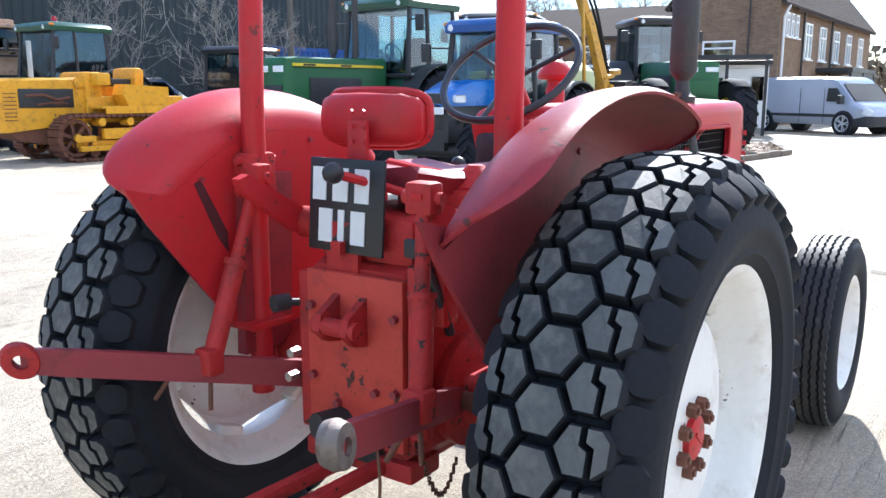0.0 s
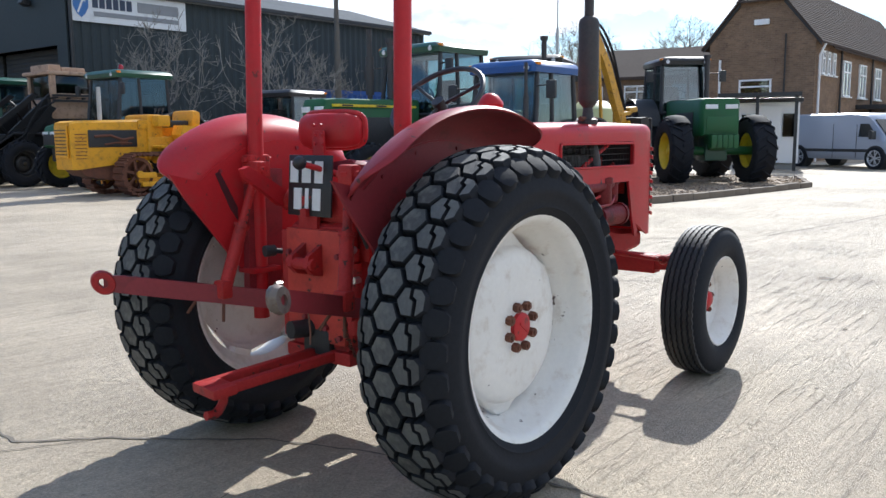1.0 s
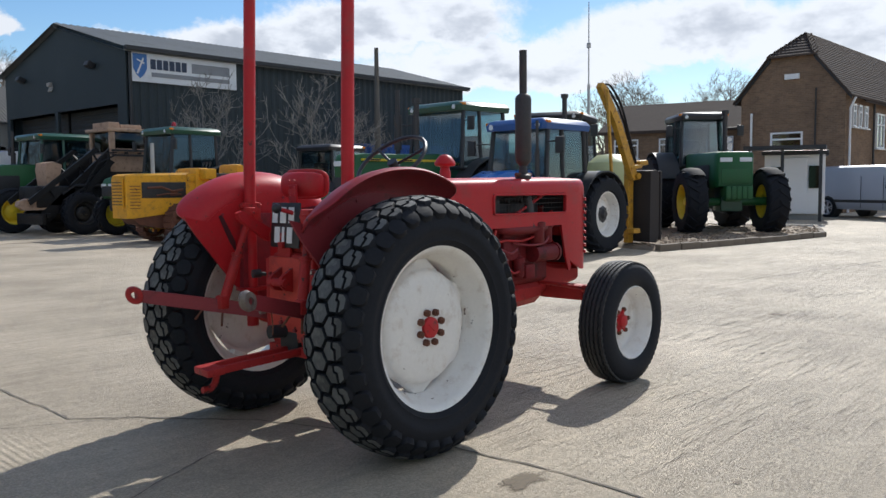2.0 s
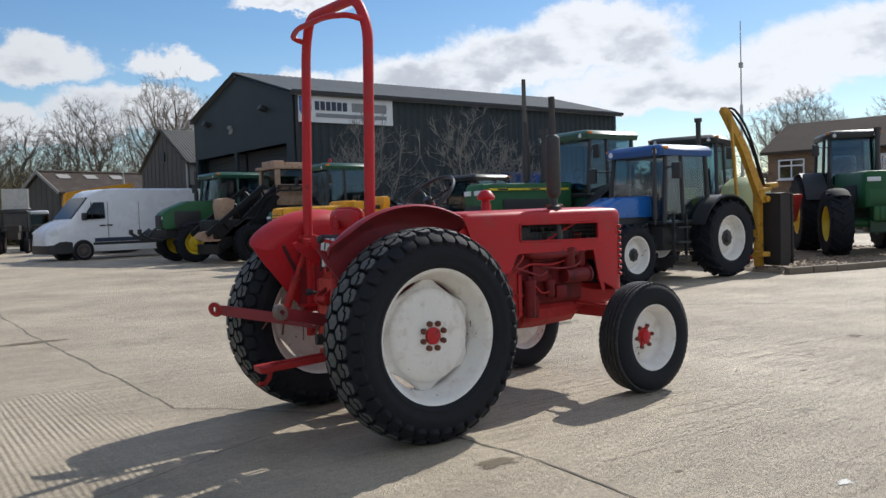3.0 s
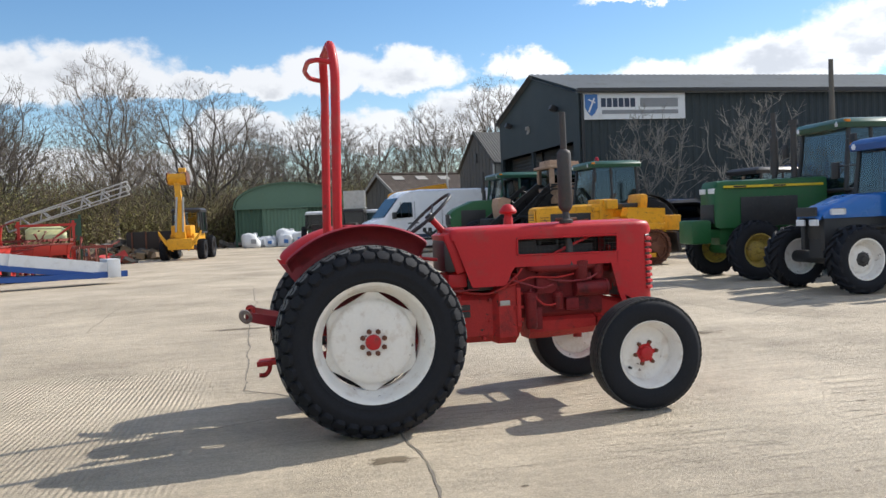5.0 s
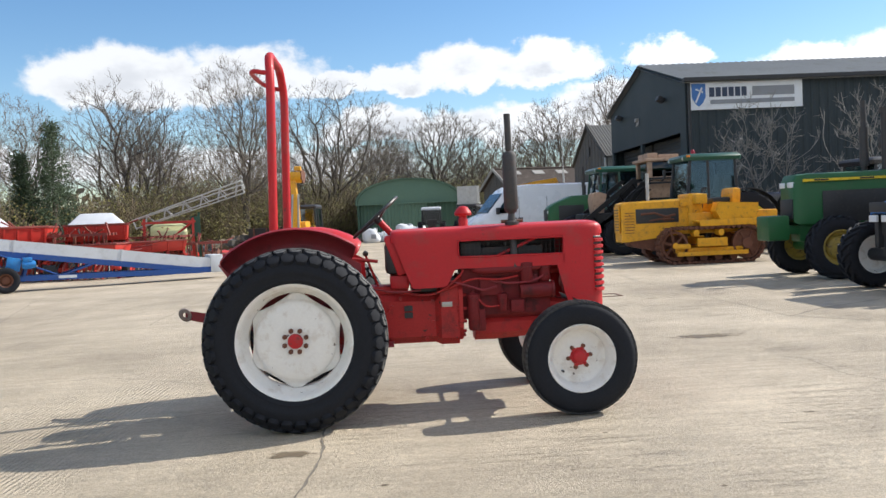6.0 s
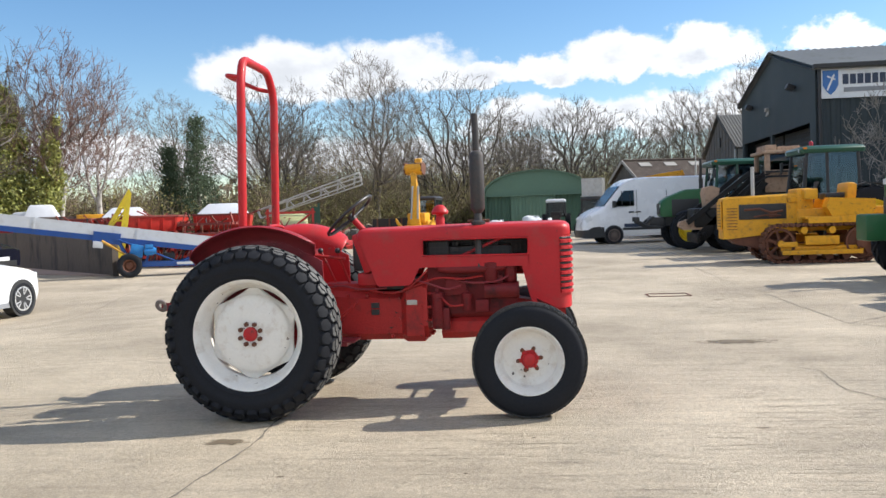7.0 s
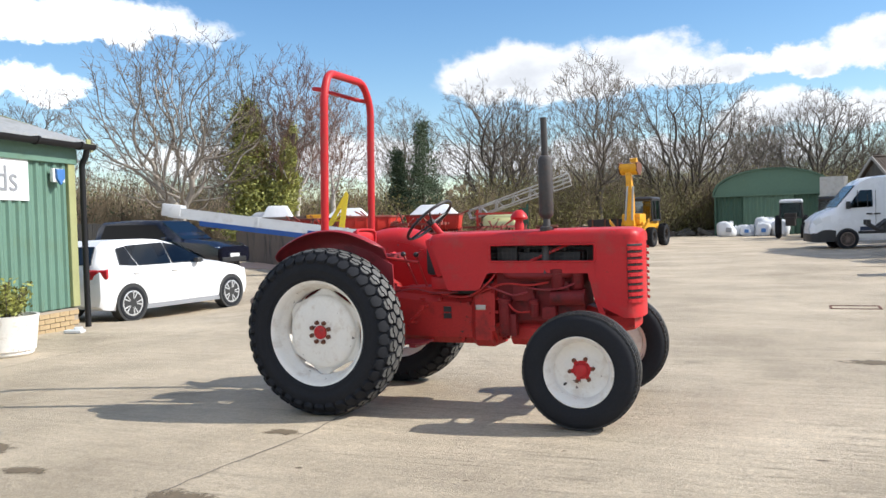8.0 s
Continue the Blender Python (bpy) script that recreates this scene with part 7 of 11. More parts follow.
def dish_rim(bead, w, mat, hubmat):
    key = ("rim", bead, w, mat, hubmat)
    if key in TYRES:
        return TYRES[key]
    bm = B()
    h = w / 2
    lathe(bm, [(bead + 0.012, -h * 0.72), (bead + 0.016, -h * 0.80), (bead - 0.004, -h * 0.80), (bead - 0.03, -h * 0.55), (bead - 0.045, -h * 0.05), (bead * 0.72, h * 0.10), (bead * 0.66, -h * 0.10), (bead * 0.48, -h * 0.30), (bead * 0.25, -h * 0.32), (0, -h * 0.32)], 36)
    lathe(bm, [(bead + 0.012, h * 0.72), (bead - 0.02, h * 0.7), (bead - 0.05, h * 0.2), (0, h * 0.1)], 36)
    a = finish("rim", bm, mat, True, 40)
    bm = B()
    lathe(bm, [(0, -h * 0.62), (bead * 0.16, -h * 0.60), (bead * 0.24, -h * 0.40), (bead * 0.36, -h * 0.36), (bead * 0.36, -h * 0.28)], 20)
    for k in range(8):
        t = 2 * math.pi * k / 8
        rod(bm, (bead * 0.36 * math.cos(t), -h * 0.28, bead * 0.36 * math.sin(t)), (bead * 0.36 * math.cos(t), -h * 0.38, bead * 0.36 * math.sin(t)), bead * 0.035, seg=6)
    b = finish("hub", bm, hubmat)
    TYRES[key] = (a, b)
    return TYRES[key]


def ag_wheel(name, parent, x, y, R, w, bead, rim, hub, steer=0.0):
    m = pose(x, y, R, 0, 0, (0 if y < 0 else 180) + steer)
    tyre, lugs = lug_tyre(R, w, bead)
    t = shared(name, tyre, parent, m, "black lugged tyre")
    shared("tread", lugs, t)["kind"] = "stuff"
    a, b = dish_rim(bead, w, rim, hub)
    shared("rim", a, t)
    shared("hub", b, t)
    return t


def cab(parent, x0, x1, hw0, hw1, z0, z1, frame_mat, roof_mat, lean=0.12, glass_mat="glass", posts=0.05):
    """A glazed cab: leaning posts, panes between them and a rounded roof. hw0 and hw1 are half widths at front and back."""
    base = [(x1, -hw0), (x1, hw0), (x0, hw1), (x0, -hw1)]
    top = [(x1 - lean, -hw0 * 0.93), (x1 - lean, hw0 * 0.93), (x0 + lean * 0.3, hw1 * 0.93), (x0 + lean * 0.3, -hw1 * 0.93)]
    xm = (x0 + x1) / 2 + 0.1
    bm = B()
    for (a, b), (c, d) in zip(base, top):
        rod(bm, (a, b, z0), (c, d, z1), posts, posts * 0.85, seg=8)
    for sg in (-1, 1):
        hm = (hw0 + hw1) / 2
        rod(bm, (xm, sg * hm, z0), (xm, sg * hm * 0.93, z1), posts * 0.8, seg=8)
    loop = [(*p, z0) for p in base]
    for p, q in zip(loop, loop[1:] + loop[:1]):
        rod(bm, p, q, posts * 0.9, seg=8)
    c = part("cab_frame", bm, frame_mat, parent)
    hi = [(*p, z1) for p in top]
    lo = [(*p, z0) for p in base]
    for i in range(4):
        j = (i + 1) % 4
        b2 = B()
        vs = [Vector(lo[i]), Vector(lo[j]), Vector(hi[j]), Vector(hi[i])]
        nrm = (vs[1] - vs[0]).cross(vs[3] - vs[0]).normalized() * 0.004
        A = [b2.verts.new(v - nrm) for v in vs]
        C = [b2.verts.new(v + nrm) for v in vs]
        b2.faces.new(A)
        b2.faces.new(C)
        for k in range(4):
            b2.faces.new((A[k], A[(k + 1) % 4], C[(k + 1) % 4], C[k]))
        part("pane", b2, glass_mat, c, smooth=False)
    bm = B()
    o = 0.10
    ring = lambda dz, k: [((x0 + x1) / 2 - lean * 0.35 + ((x1 - x0) / 2 + o) * k * sx, (hw0 if sx > 0 else hw1) * k * sy * 1.02, z1 + dz) for sx, sy in ((1, -0.92), (0.92, -1), (-0.92, -1), (-1, -0.92), (-1, 0.92), (-0.92, 1), (0.92, 1), (1, 0.92))]
    loft(bm, [ring(-0.03, 1.0), ring(0.07, 1.02), ring(0.14, 0.95), ring(0.17, 0.8)])
    part("cab_roof", bm, roof_mat, c)
    # seat and wheel seen through the glass
    bm = B()
    box(bm, (0.45, 0.5, 0.14), (x0 + 0.45, 0, z0 + 0.10), bevel=0.04)
    box(bm, (0.14, 0.5, 0.62), (x0 + 0.24, 0, z0 + 0.42), (0, -8, 0), bevel=0.04)
    part("driver_seat", bm, "plastic", c)
    bm = B()
    tube(bm, [(x1 - 0.50 + 0.08 * math.sin(t), 0.19 * math.cos(t), z0 + 0.42 + 0.17 * math.sin(t)) for t in [2 * math.pi * k / 20 for k in range(20)]], 0.014, 6, close=True)
    rod(bm, (x1 - 0.50, 0, z0 + 0.42), (x1 - 0.15, 0, z0 + 0.05), 0.03)
    part("steering_wheel", bm, "plastic", c)
    return c


def ag_tractor(name, label, at, turn, s):
    """A cab tractor. Local x ahead, origin on the ground under the rear axle."""
    t = thing(name, label, "tractor", at, turn)
    L_, hood0, hood1, hw = s["base"], s["hood0"], s["hood1"], s["hood_hw"]
    zt, zl = s["hood_top"], s["hood_low"]
    for sg in (-1, 1):
        ag_wheel("rear_wheel", t, 0, sg * s["track_r"], s["R"], s["w"], s["bead"], s["rim"], s["hub"])
        ag_wheel("front_wheel", t, L_, sg * s["track_f"], s["r"], s["fw"], s["fbead"], s["rim"], s["hub"], s.get("steer", 0))
    # hood with a sloping, rounded nose
    bm = B()
    def sec(x, w, lo, hi, c=0.07):
        return [(x, -w, lo), (x, -w, hi - c), (x, -w + c * 0.4, hi - c * 0.3), (x, -w + c * 1.2, hi), (x, w - c * 1.2, hi), (x, w - c * 0.4, hi - c * 0.3), (x, w, hi - c), (x, w, lo)]
    drop = s.get("drop", 0.0)
    loft(bm, [sec(hood0, hw + 0.03, zl, zt + 0.02), sec((hood0 + hood1) / 2, hw, zl, zt), sec(hood1 - 0.25, hw - 0.01, zl, zt - drop * 0.7), sec(hood1 - 0.06, hw - 0.03, zl, zt - drop - 0.02), sec(hood1, hw - 0.07, zl + 0.04, zt - drop - 0.12)])
    hood = part("hood", bm, s["paint"], t, s.get("hood_label", ""))
    bm = B()
    box(bm, (0.03, hw * 1.5, (zt - zl) * 0.40), (hood1 + 0.012, 0, zl + (zt - zl) * 0.30), bevel=0.01)
    part("grille", bm, s.get("grille", "plastic"), hood)
    for sg in (-1, 1):
        bm = B()
        box(bm, (0.04, hw * 0.62, 0.10), (hood1 + 0.005, sg * hw * 0.5, zt - drop - 0.20), bevel=0.01)
        part("headlight", bm, "lamp_clear", hood)
        if s.get("engine"):
            bm = B()
            box(bm, (0.26, 0.012, 0.10), (hood1 - 0.30, sg * (hw + 0.004), zl + 0.10), bevel=0.03)
            part("side_lamp", bm, "lamp_clear", hood)
        if not s.get("engine"):
            bm = B()
            box(bm, ((hood1 - hood0) * 0.55, 0.012, (zt - zl) * 0.62), ((hood0 + hood1) / 2 + 0.02, sg * (hw + 0.008), zl + (zt - zl) * 0.33), bevel=0.004)
            part("side_grille", bm, "plastic" if not s.get("stripe") else "black", hood)
        if s.get("engine"):
            bm = B()
            box(bm, (hood1 - hood0 - 0.08, 0.10, zl - 0.62), ((hood0 + hood1) / 2 - 0.04, sg * (hw - 0.08), (zl + 0.66) / 2), bevel=0.02)
            rod(bm, (hood0 + 0.1, sg * (hw - 0.01), zl - 0.15), (hood1 - 0.3, sg * (hw - 0.01), zl - 0.20), 0.035)
            box(bm, (0.30, 0.10, 0.22), ((hood0 + hood1) / 2, sg * (hw - 0.02), 0.86), bevel=0.03)
            part("engine_side", bm, "plastic", t)
        if s.get("stripe"):
            bm = B()
            box(bm, ((hood1 - hood0) * 0.90, 0.070, 0.045), ((hood0 + hood1) / 2 - 0.04, sg * hw, zt - 0.13))
            part("stripe", bm, "jd_yellow", hood, "yellow stripe", smooth=False)
            for q in (0.14, 0.50):
                bm = B()
                box(bm, (0.26, 0.006, 0.03), (hood1 - (hood1 - hood0) * q - 0.15, sg * (hw + 0.034), zt - 0.13))
                part("badge_bar", bm, "black", hood, smooth=False)
    bm = B()
    box(bm, (hood1 - 0.15, 0.42, 0.42), (hood1 / 2 - 0.05, 0, zl - 0.12), bevel=0.05)
    box(bm, (0.5, 0.6, 0.5), (0, 0, s["R"]), bevel=0.08)
    rod(bm, (0, -s["track_r"], s["R"]), (0, s["track_r"], s["R"]), 0.13)
    rod(bm, (L_, -s["track_f"], s["r"]), (L_, s["track_f"], s["r"]), 0.10)
    box(bm, (0.35, 0.34, max(0.1, zl - s["r"])), (L_, 0, (zl + s["r"]) / 2))
    part("chassis", bm, s.get("chassis", "plastic"), t)
    if s.get("weights"):
        bm = B()
        box(bm, (0.5, 0.5, 0.2), (hood1 - 0.1, 0, zl - 0.10))
        fw = part("weight_carrier", bm, s["paint"], t)
        for k in range(5):
            bm = B()
            box(bm, (0.24, 0.12, 0.30), (hood1 + 0.16, -0.25 + k * 0.125, zl - 0.12), bevel=0.02)
            part("front_weight", bm, s["paint"], fw)
    x0, x1 = s["cab"]
    c = cab(t, x0, x1, s["cab_hw"], s["cab_hw"] * 1.02, s["cab_z0"], s["cab_z1"], s.get("frame", "black"), s["roof"])
    bm = B()
    box(bm, (x1 - x0 - 0.1, s["cab_hw"] * 1.8, s["cab_z0"] - s["R"] * 0.75), ((x0 + x1) / 2, 0, (s["cab_z0"] + s["R"] * 0.75) / 2), bevel=0.05)
    part("cab_floor", bm, s.get("floor", "plastic"), t)
    for sg in (-1, 1):
        bm = B()
        inner, outer = s["track_r"] - s["w"] / 2 - 0.02, s["track_r"] + s["w"] * 0.36
        rows = []
        for k in range(13):
            a = radians(20 + 150 * k / 12)
            R2 = s["R"] + 0.09
            rows.append([(R2 * math.cos(a), sg * y, s["R"] + (R2 - dd) * math.sin(a)) for y, dd in ((inner, 0), (outer, 0), (outer, 0.03), (inner, 0.03))])
        loft(bm, rows)
        part("rear_fender", bm, s.get("fender", "plastic"), t)
        if s.get("front_fender"):
            bm = B()
            rows = []
            for k in range(9):
                a = radians(52 + 100 * k / 8)
                R2 = s["r"] + 0.06
                ya, yb = s["track_f"] - s["fw"] * 0.46, s["track_f"] + s["fw"] * 0.36
                arc = [(ya, 0.05), (ya + 0.06, 0.012), ((ya + yb) / 2, 0.0), (yb - 0.06, 0.015), (yb, 0.06), (yb, 0.075), ((ya + yb) / 2, 0.02), (ya, 0.065)]
                rows.append([(L_ + (R2 - dd) * math.cos(a), sg * y, s["r"] + (R2 - dd) * math.sin(a)) for y, dd in arc])
            loft(bm, rows)
            part("front_fender", bm, "rubber", t)
        bm = B()
        for k in range(3):
            box(bm, (0.36, 0.22, 0.03), (x1 - 0.30, sg * (s["cab_hw"] + 0.10), 0.42 + 0.26 * k))
        for x in (x1 - 0.47, x1 - 0.13):
            box(bm, (0.03, 0.05, 0.8), (x, sg * (s["cab_hw"] + 0.10), 0.78))
        part("steps", bm, "plastic", t)
        bm = B()
        tube(bm, [(x1 - 0.08, sg * s["cab_hw"] * 0.95, s["cab_z1"] - 0.25), (x1 + 0.06, sg * (s["cab_hw"] + 0.28), s["cab_z1"] - 0.25)], 0.014, 6)
        box(bm, (0.06, 0.17, 0.28), (x1 + 0.06, sg * (s["cab_hw"] + 0.33), s["cab_z1"] - 0.32), bevel=0.02)
        part("mirror", bm, "plastic", t)
        for x, mm in ((x1 - 0.02, "lamp_clear"), (x0 + 0.05, "lamp_clear")):
            bm = B()
            lathe(bm, [(0, 0), (0.06, 0.0), (0.065, 0.03), (0.05, 0.09), (0, 0.10)], 14, "x", (x if x > x1 - 0.1 else x - 0.1, sg * s["cab_hw"] * 0.8, s["cab_z1"] + 0.04))
            part("work_lamp", bm, mm, t)
        bm = B()
        box(bm, (0.10, 0.12, 0.05), (x1 - 0.05, sg * s["cab_hw"] * 0.98, s["cab_z1"] + 0.10), bevel=0.01)
        part("marker_lamp", bm, "lamp_amber", t)
    for (x, y, z0, z1, r) in s.get("pipes", ()):
        bm = B()
        rod(bm, (x, y, z0), (x, y, z1), r)
        if r > 0.055:
            rod(bm, (x, y, z1), (x, y, z1 + 0.09), r * 1.5)
        else:
            rod(bm, (x, y, z0 + 0.1), (x, y, z0 + (z1 - z0) * 0.62), r * 1.6)
        part("exhaust_pipe", bm, "grey_steel", t)
    return t


row_tractor = ag_tractor("green_tractor", "green row crop tractor with a yellow stripe and dark cab", (11.15, 8.72, 0), 176, dict(
    base=2.62, hood0=0.85, hood1=3.14, hood_hw=0.36, hood_top=1.90, hood_low=0.98, track_r=0.95, track_f=0.86, R=0.88, w=0.48, bead=0.50, r=0.56, fw=0.34, fbead=0.30,
    rim="dirty_yellow", hub="dirty_yellow", paint="green", stripe=True, chassis="green", cab=(-0.62, 0.72), cab_hw=0.80, cab_z0=1.62, cab_z1=2.84, roof="cab_green", floor="cab_green",
    pipes=((1.62, -0.15, 1.9, 3.22, 0.05), (1.40, 0.18, 1.9, 2.95, 0.06)), hood_label="green hood with a yellow stripe"))
bm = B()
box(bm, (0.40, 0.60, 0.46), (3.42, 0, 0.92), bevel=0.05)
box(bm, (0.40, 0.40, 0.16), (3.15, 0, 0.88), bevel=0.02)
part("front_weight_block", bm, "green", row_tractor, "green front weight block")
ag_tractor("blue_tractor", "blue tractor with white wheels and a glazed cab", (10.65, 5.68, 0), 180, dict(
    base=2.50, hood0=1.45, hood1=2.82, hood_hw=0.32, hood_top=1.50, hood_low=1.14, drop=0.22, engine=True, track_r=0.80, track_f=0.76, R=0.71, w=0.46, bead=0.40, r=0.52, fw=0.36, fbead=0.30,
    rim="white", hub="black", paint="blue", cab=(0.22, 1.47), cab_hw=0.64, cab_z0=1.02, cab_z1=2.25, roof="roof_blue", steer=0, pipes=((1.56, 0.52, 1.0, 2.36, 0.026),)))
large_tractor = ag_tractor("large_green_tractor", "large green tractor with front weights on gravel", (18.86, 6.88, 0.06), 222, dict(
    base=2.75, hood0=0.8, hood1=3.15, hood_hw=0.46, hood_top=1.95, hood_low=1.10, track_r=1.0, track_f=0.95, R=0.98, w=0.60, bead=0.52, r=0.76, fw=0.50, fbead=0.40,
    rim="jd_yellow", hub="jd_yellow", paint="green", cab=(-0.75, 0.72), cab_hw=0.60, cab_z0=1.66, cab_z1=2.90, roof="black", floor="cab_green", weights=True, front_fender=True, chassis="green", grille="green",
    pipes=((0.86, 0.50, 1.7, 3.0, 0.06),)))
bm = B()
box(bm, (0.62, 0.54, 0.62), (2.62, 0, 0.84), taper=(0.9, 0.85), bevel=0.05)
box(bm, (1.5, 0.46, 0.50), (1.6, 0, 0.82), bevel=0.06)
part("front_bolster", bm, "cab_green", large_tractor, "dark green cast front bolster")
ag_tractor("dark_tractor", "dark cab tractor parked behind the blue one", (15.3, 8.9, 0.0), 200, dict(
    base=2.6, hood0=1.1, hood1=3.0, hood_hw=0.36, hood_top=1.75, hood_low=1.0, track_r=0.95, track_f=0.9, R=0.88, w=0.5, bead=0.5, r=0.62, fw=0.4, fbead=0.36,
    rim="jd_yellow", hub="plastic", paint="jd_yellow", cab=(-0.5, 1.15), cab_hw=0.82, cab_z0=1.55, cab_z1=2.86, roof="black", pipes=((1.5, 0.5, 1.6, 3.3, 0.06),)))
ag_tractor("small_cab_tractor", "small old tractor with a dark cab standing before the shed", (14.75, 17.4, 0), 8, dict(
    base=2.1, hood0=0.9, hood1=2.5, hood_hw=0.30, hood_top=1.45, hood_low=0.90, track_r=0.75, track_f=0.7, R=0.74, w=0.36, bead=0.42, r=0.45, fw=0.28, fbead=0.26,
    rim="jd_yellow", hub="jd_yellow", paint="green", cab=(-0.5, 1.05), cab_hw=0.70, cab_z0=1.30, cab_z1=2.42, roof="black", frame="black"))


def blue_container():
    """A ribbed blue steel box against the shed."""
    c = thing("blue_container", "dark blue ribbed steel container before the shed", "container", (20.15, 21.7, 0))
    w, d, h = 6.0, 2.3, 2.95
    bm = B()
    corrugated(bm, (0.1, 0), (w - 0.1, 0), 0.2, h - 0.12, 0.28, 0.036)
    corrugated(bm, (w - 0.05, 0.1), (w - 0.05, d - 0.1), 0.2, h - 0.12, 0.28, 0.036)
    corrugated(bm, (0.05, d - 0.1), (0.05, 0.1), 0.2, h - 0.12, 0.28, 0.036)
    box(bm, (w - 0.1, d - 0.1, h - 0.3), (w / 2, d / 2 + 0.02, h / 2))
    part("side", bm, "conveyor_blue", c, smooth=False)
    for z, t in ((0.12, 0.16), (h - 0.06, 0.12)):
        for p, q in (((0, 0), (w, 0)), ((0, d), (w, d)), ((0, 0), (0, d)), ((w, 0), (w, d))):
            bm = B()
            box(bm, (abs(q[0] - p[0]) + 0.1, abs(q[1] - p[1]) + 0.1, t), ((p[0] + q[0]) / 2, (p[1] + q[1]) / 2, z))
            part("rail", bm, "conveyor_blue", c, smooth=False)
    for x in (0, w):
        for y in (0, d):
            bm = B()
            box(bm, (0.11, 0.11, h - 0.30), (x, y, h / 2 + 0.03))
            part("corner_post", bm, "conveyor_blue", c, smooth=False)
    bm = B()
    box(bm, (w, d, 0.05), (w / 2, d / 2, h + 0.02))
    part("roof", bm, "conveyor_blue", c, smooth=False)
    for x in (0.4, w - 0.4):
        bm = B()
        box(bm, (0.3, d, 0.06), (x, d / 2, 0.03))
        part("sleeper", bm, "weather_wood", c, smooth=False)


blue_container()


def cab_tractor():
    t = ag_tractor("cab_tractor", "dark green cab tractor with yellow rims and front linkage", (9.45, 23.2, 0), 181, dict(
        base=2.45, hood0=1.55, hood1=3.28, hood_hw=0.40, hood_top=2.0, hood_low=1.10, drop=0.34, track_r=0.9, track_f=0.88, R=0.86, w=0.46, bead=0.48, r=0.63, fw=0.42, fbead=0.36,
        rim="jd_yellow", hub="jd_yellow", paint="green", cab=(-0.12, 1.58), cab_hw=0.80, cab_z0=1.50, cab_z1=2.78, roof="cab_green", frame="cab_green", front_fender=True,
        pipes=((1.70, -0.74, 1.3, 3.05, 0.045),)))
    bm = B()
    box(bm, (0.5, 0.7, 0.34), (3.40, 0, 0.92), bevel=0.05)
    for sg in (-1, 1):
        tube(bm, [(3.3, sg * 0.35, 0.75), (3.75, sg * 0.42, 0.80), (4.05, sg * 0.44, 0.98)], 0.05, 8)
        rod(bm, (3.5, sg * 0.3, 1.12), (3.85, sg * 0.42, 0.84), 0.04)
        box(bm, (0.12, 0.10, 0.16), (4.06, sg * 0.44, 1.04), bevel=0.02)
    part("front_linkage", bm, "plastic", t)


cab_tractor()


def parked_tractor():
    t = ag_tractor("green_cab_tractor", "green roofed cab tractor with yellow wheels behind the crawler", (10.72, 17.78, 0), 180, dict(
        base=2.45, hood0=1.68, hood1=3.05, hood_hw=0.36, hood_top=1.66, hood_low=1.0, drop=0.12, track_r=0.84, track_f=0.80, R=0.90, w=0.44, bead=0.52, r=0.58, fw=0.36, fbead=0.34,
        rim="jd_yellow", hub="jd_yellow", paint="green", cab=(0.20, 1.64), cab_hw=0.72, cab_z0=1.60, cab_z1=2.74, roof="cab_green", frame="black"))
    bm = B()
    lathe(bm, [(0, 0), (0.06, 0), (0.06, 0.10), (0.03, 0.14), (0, 0.145)], 14, "z", (1.35, 0.45, 2.90))
    part("beacon", bm, "lamp_red", t)


parked_tractor()


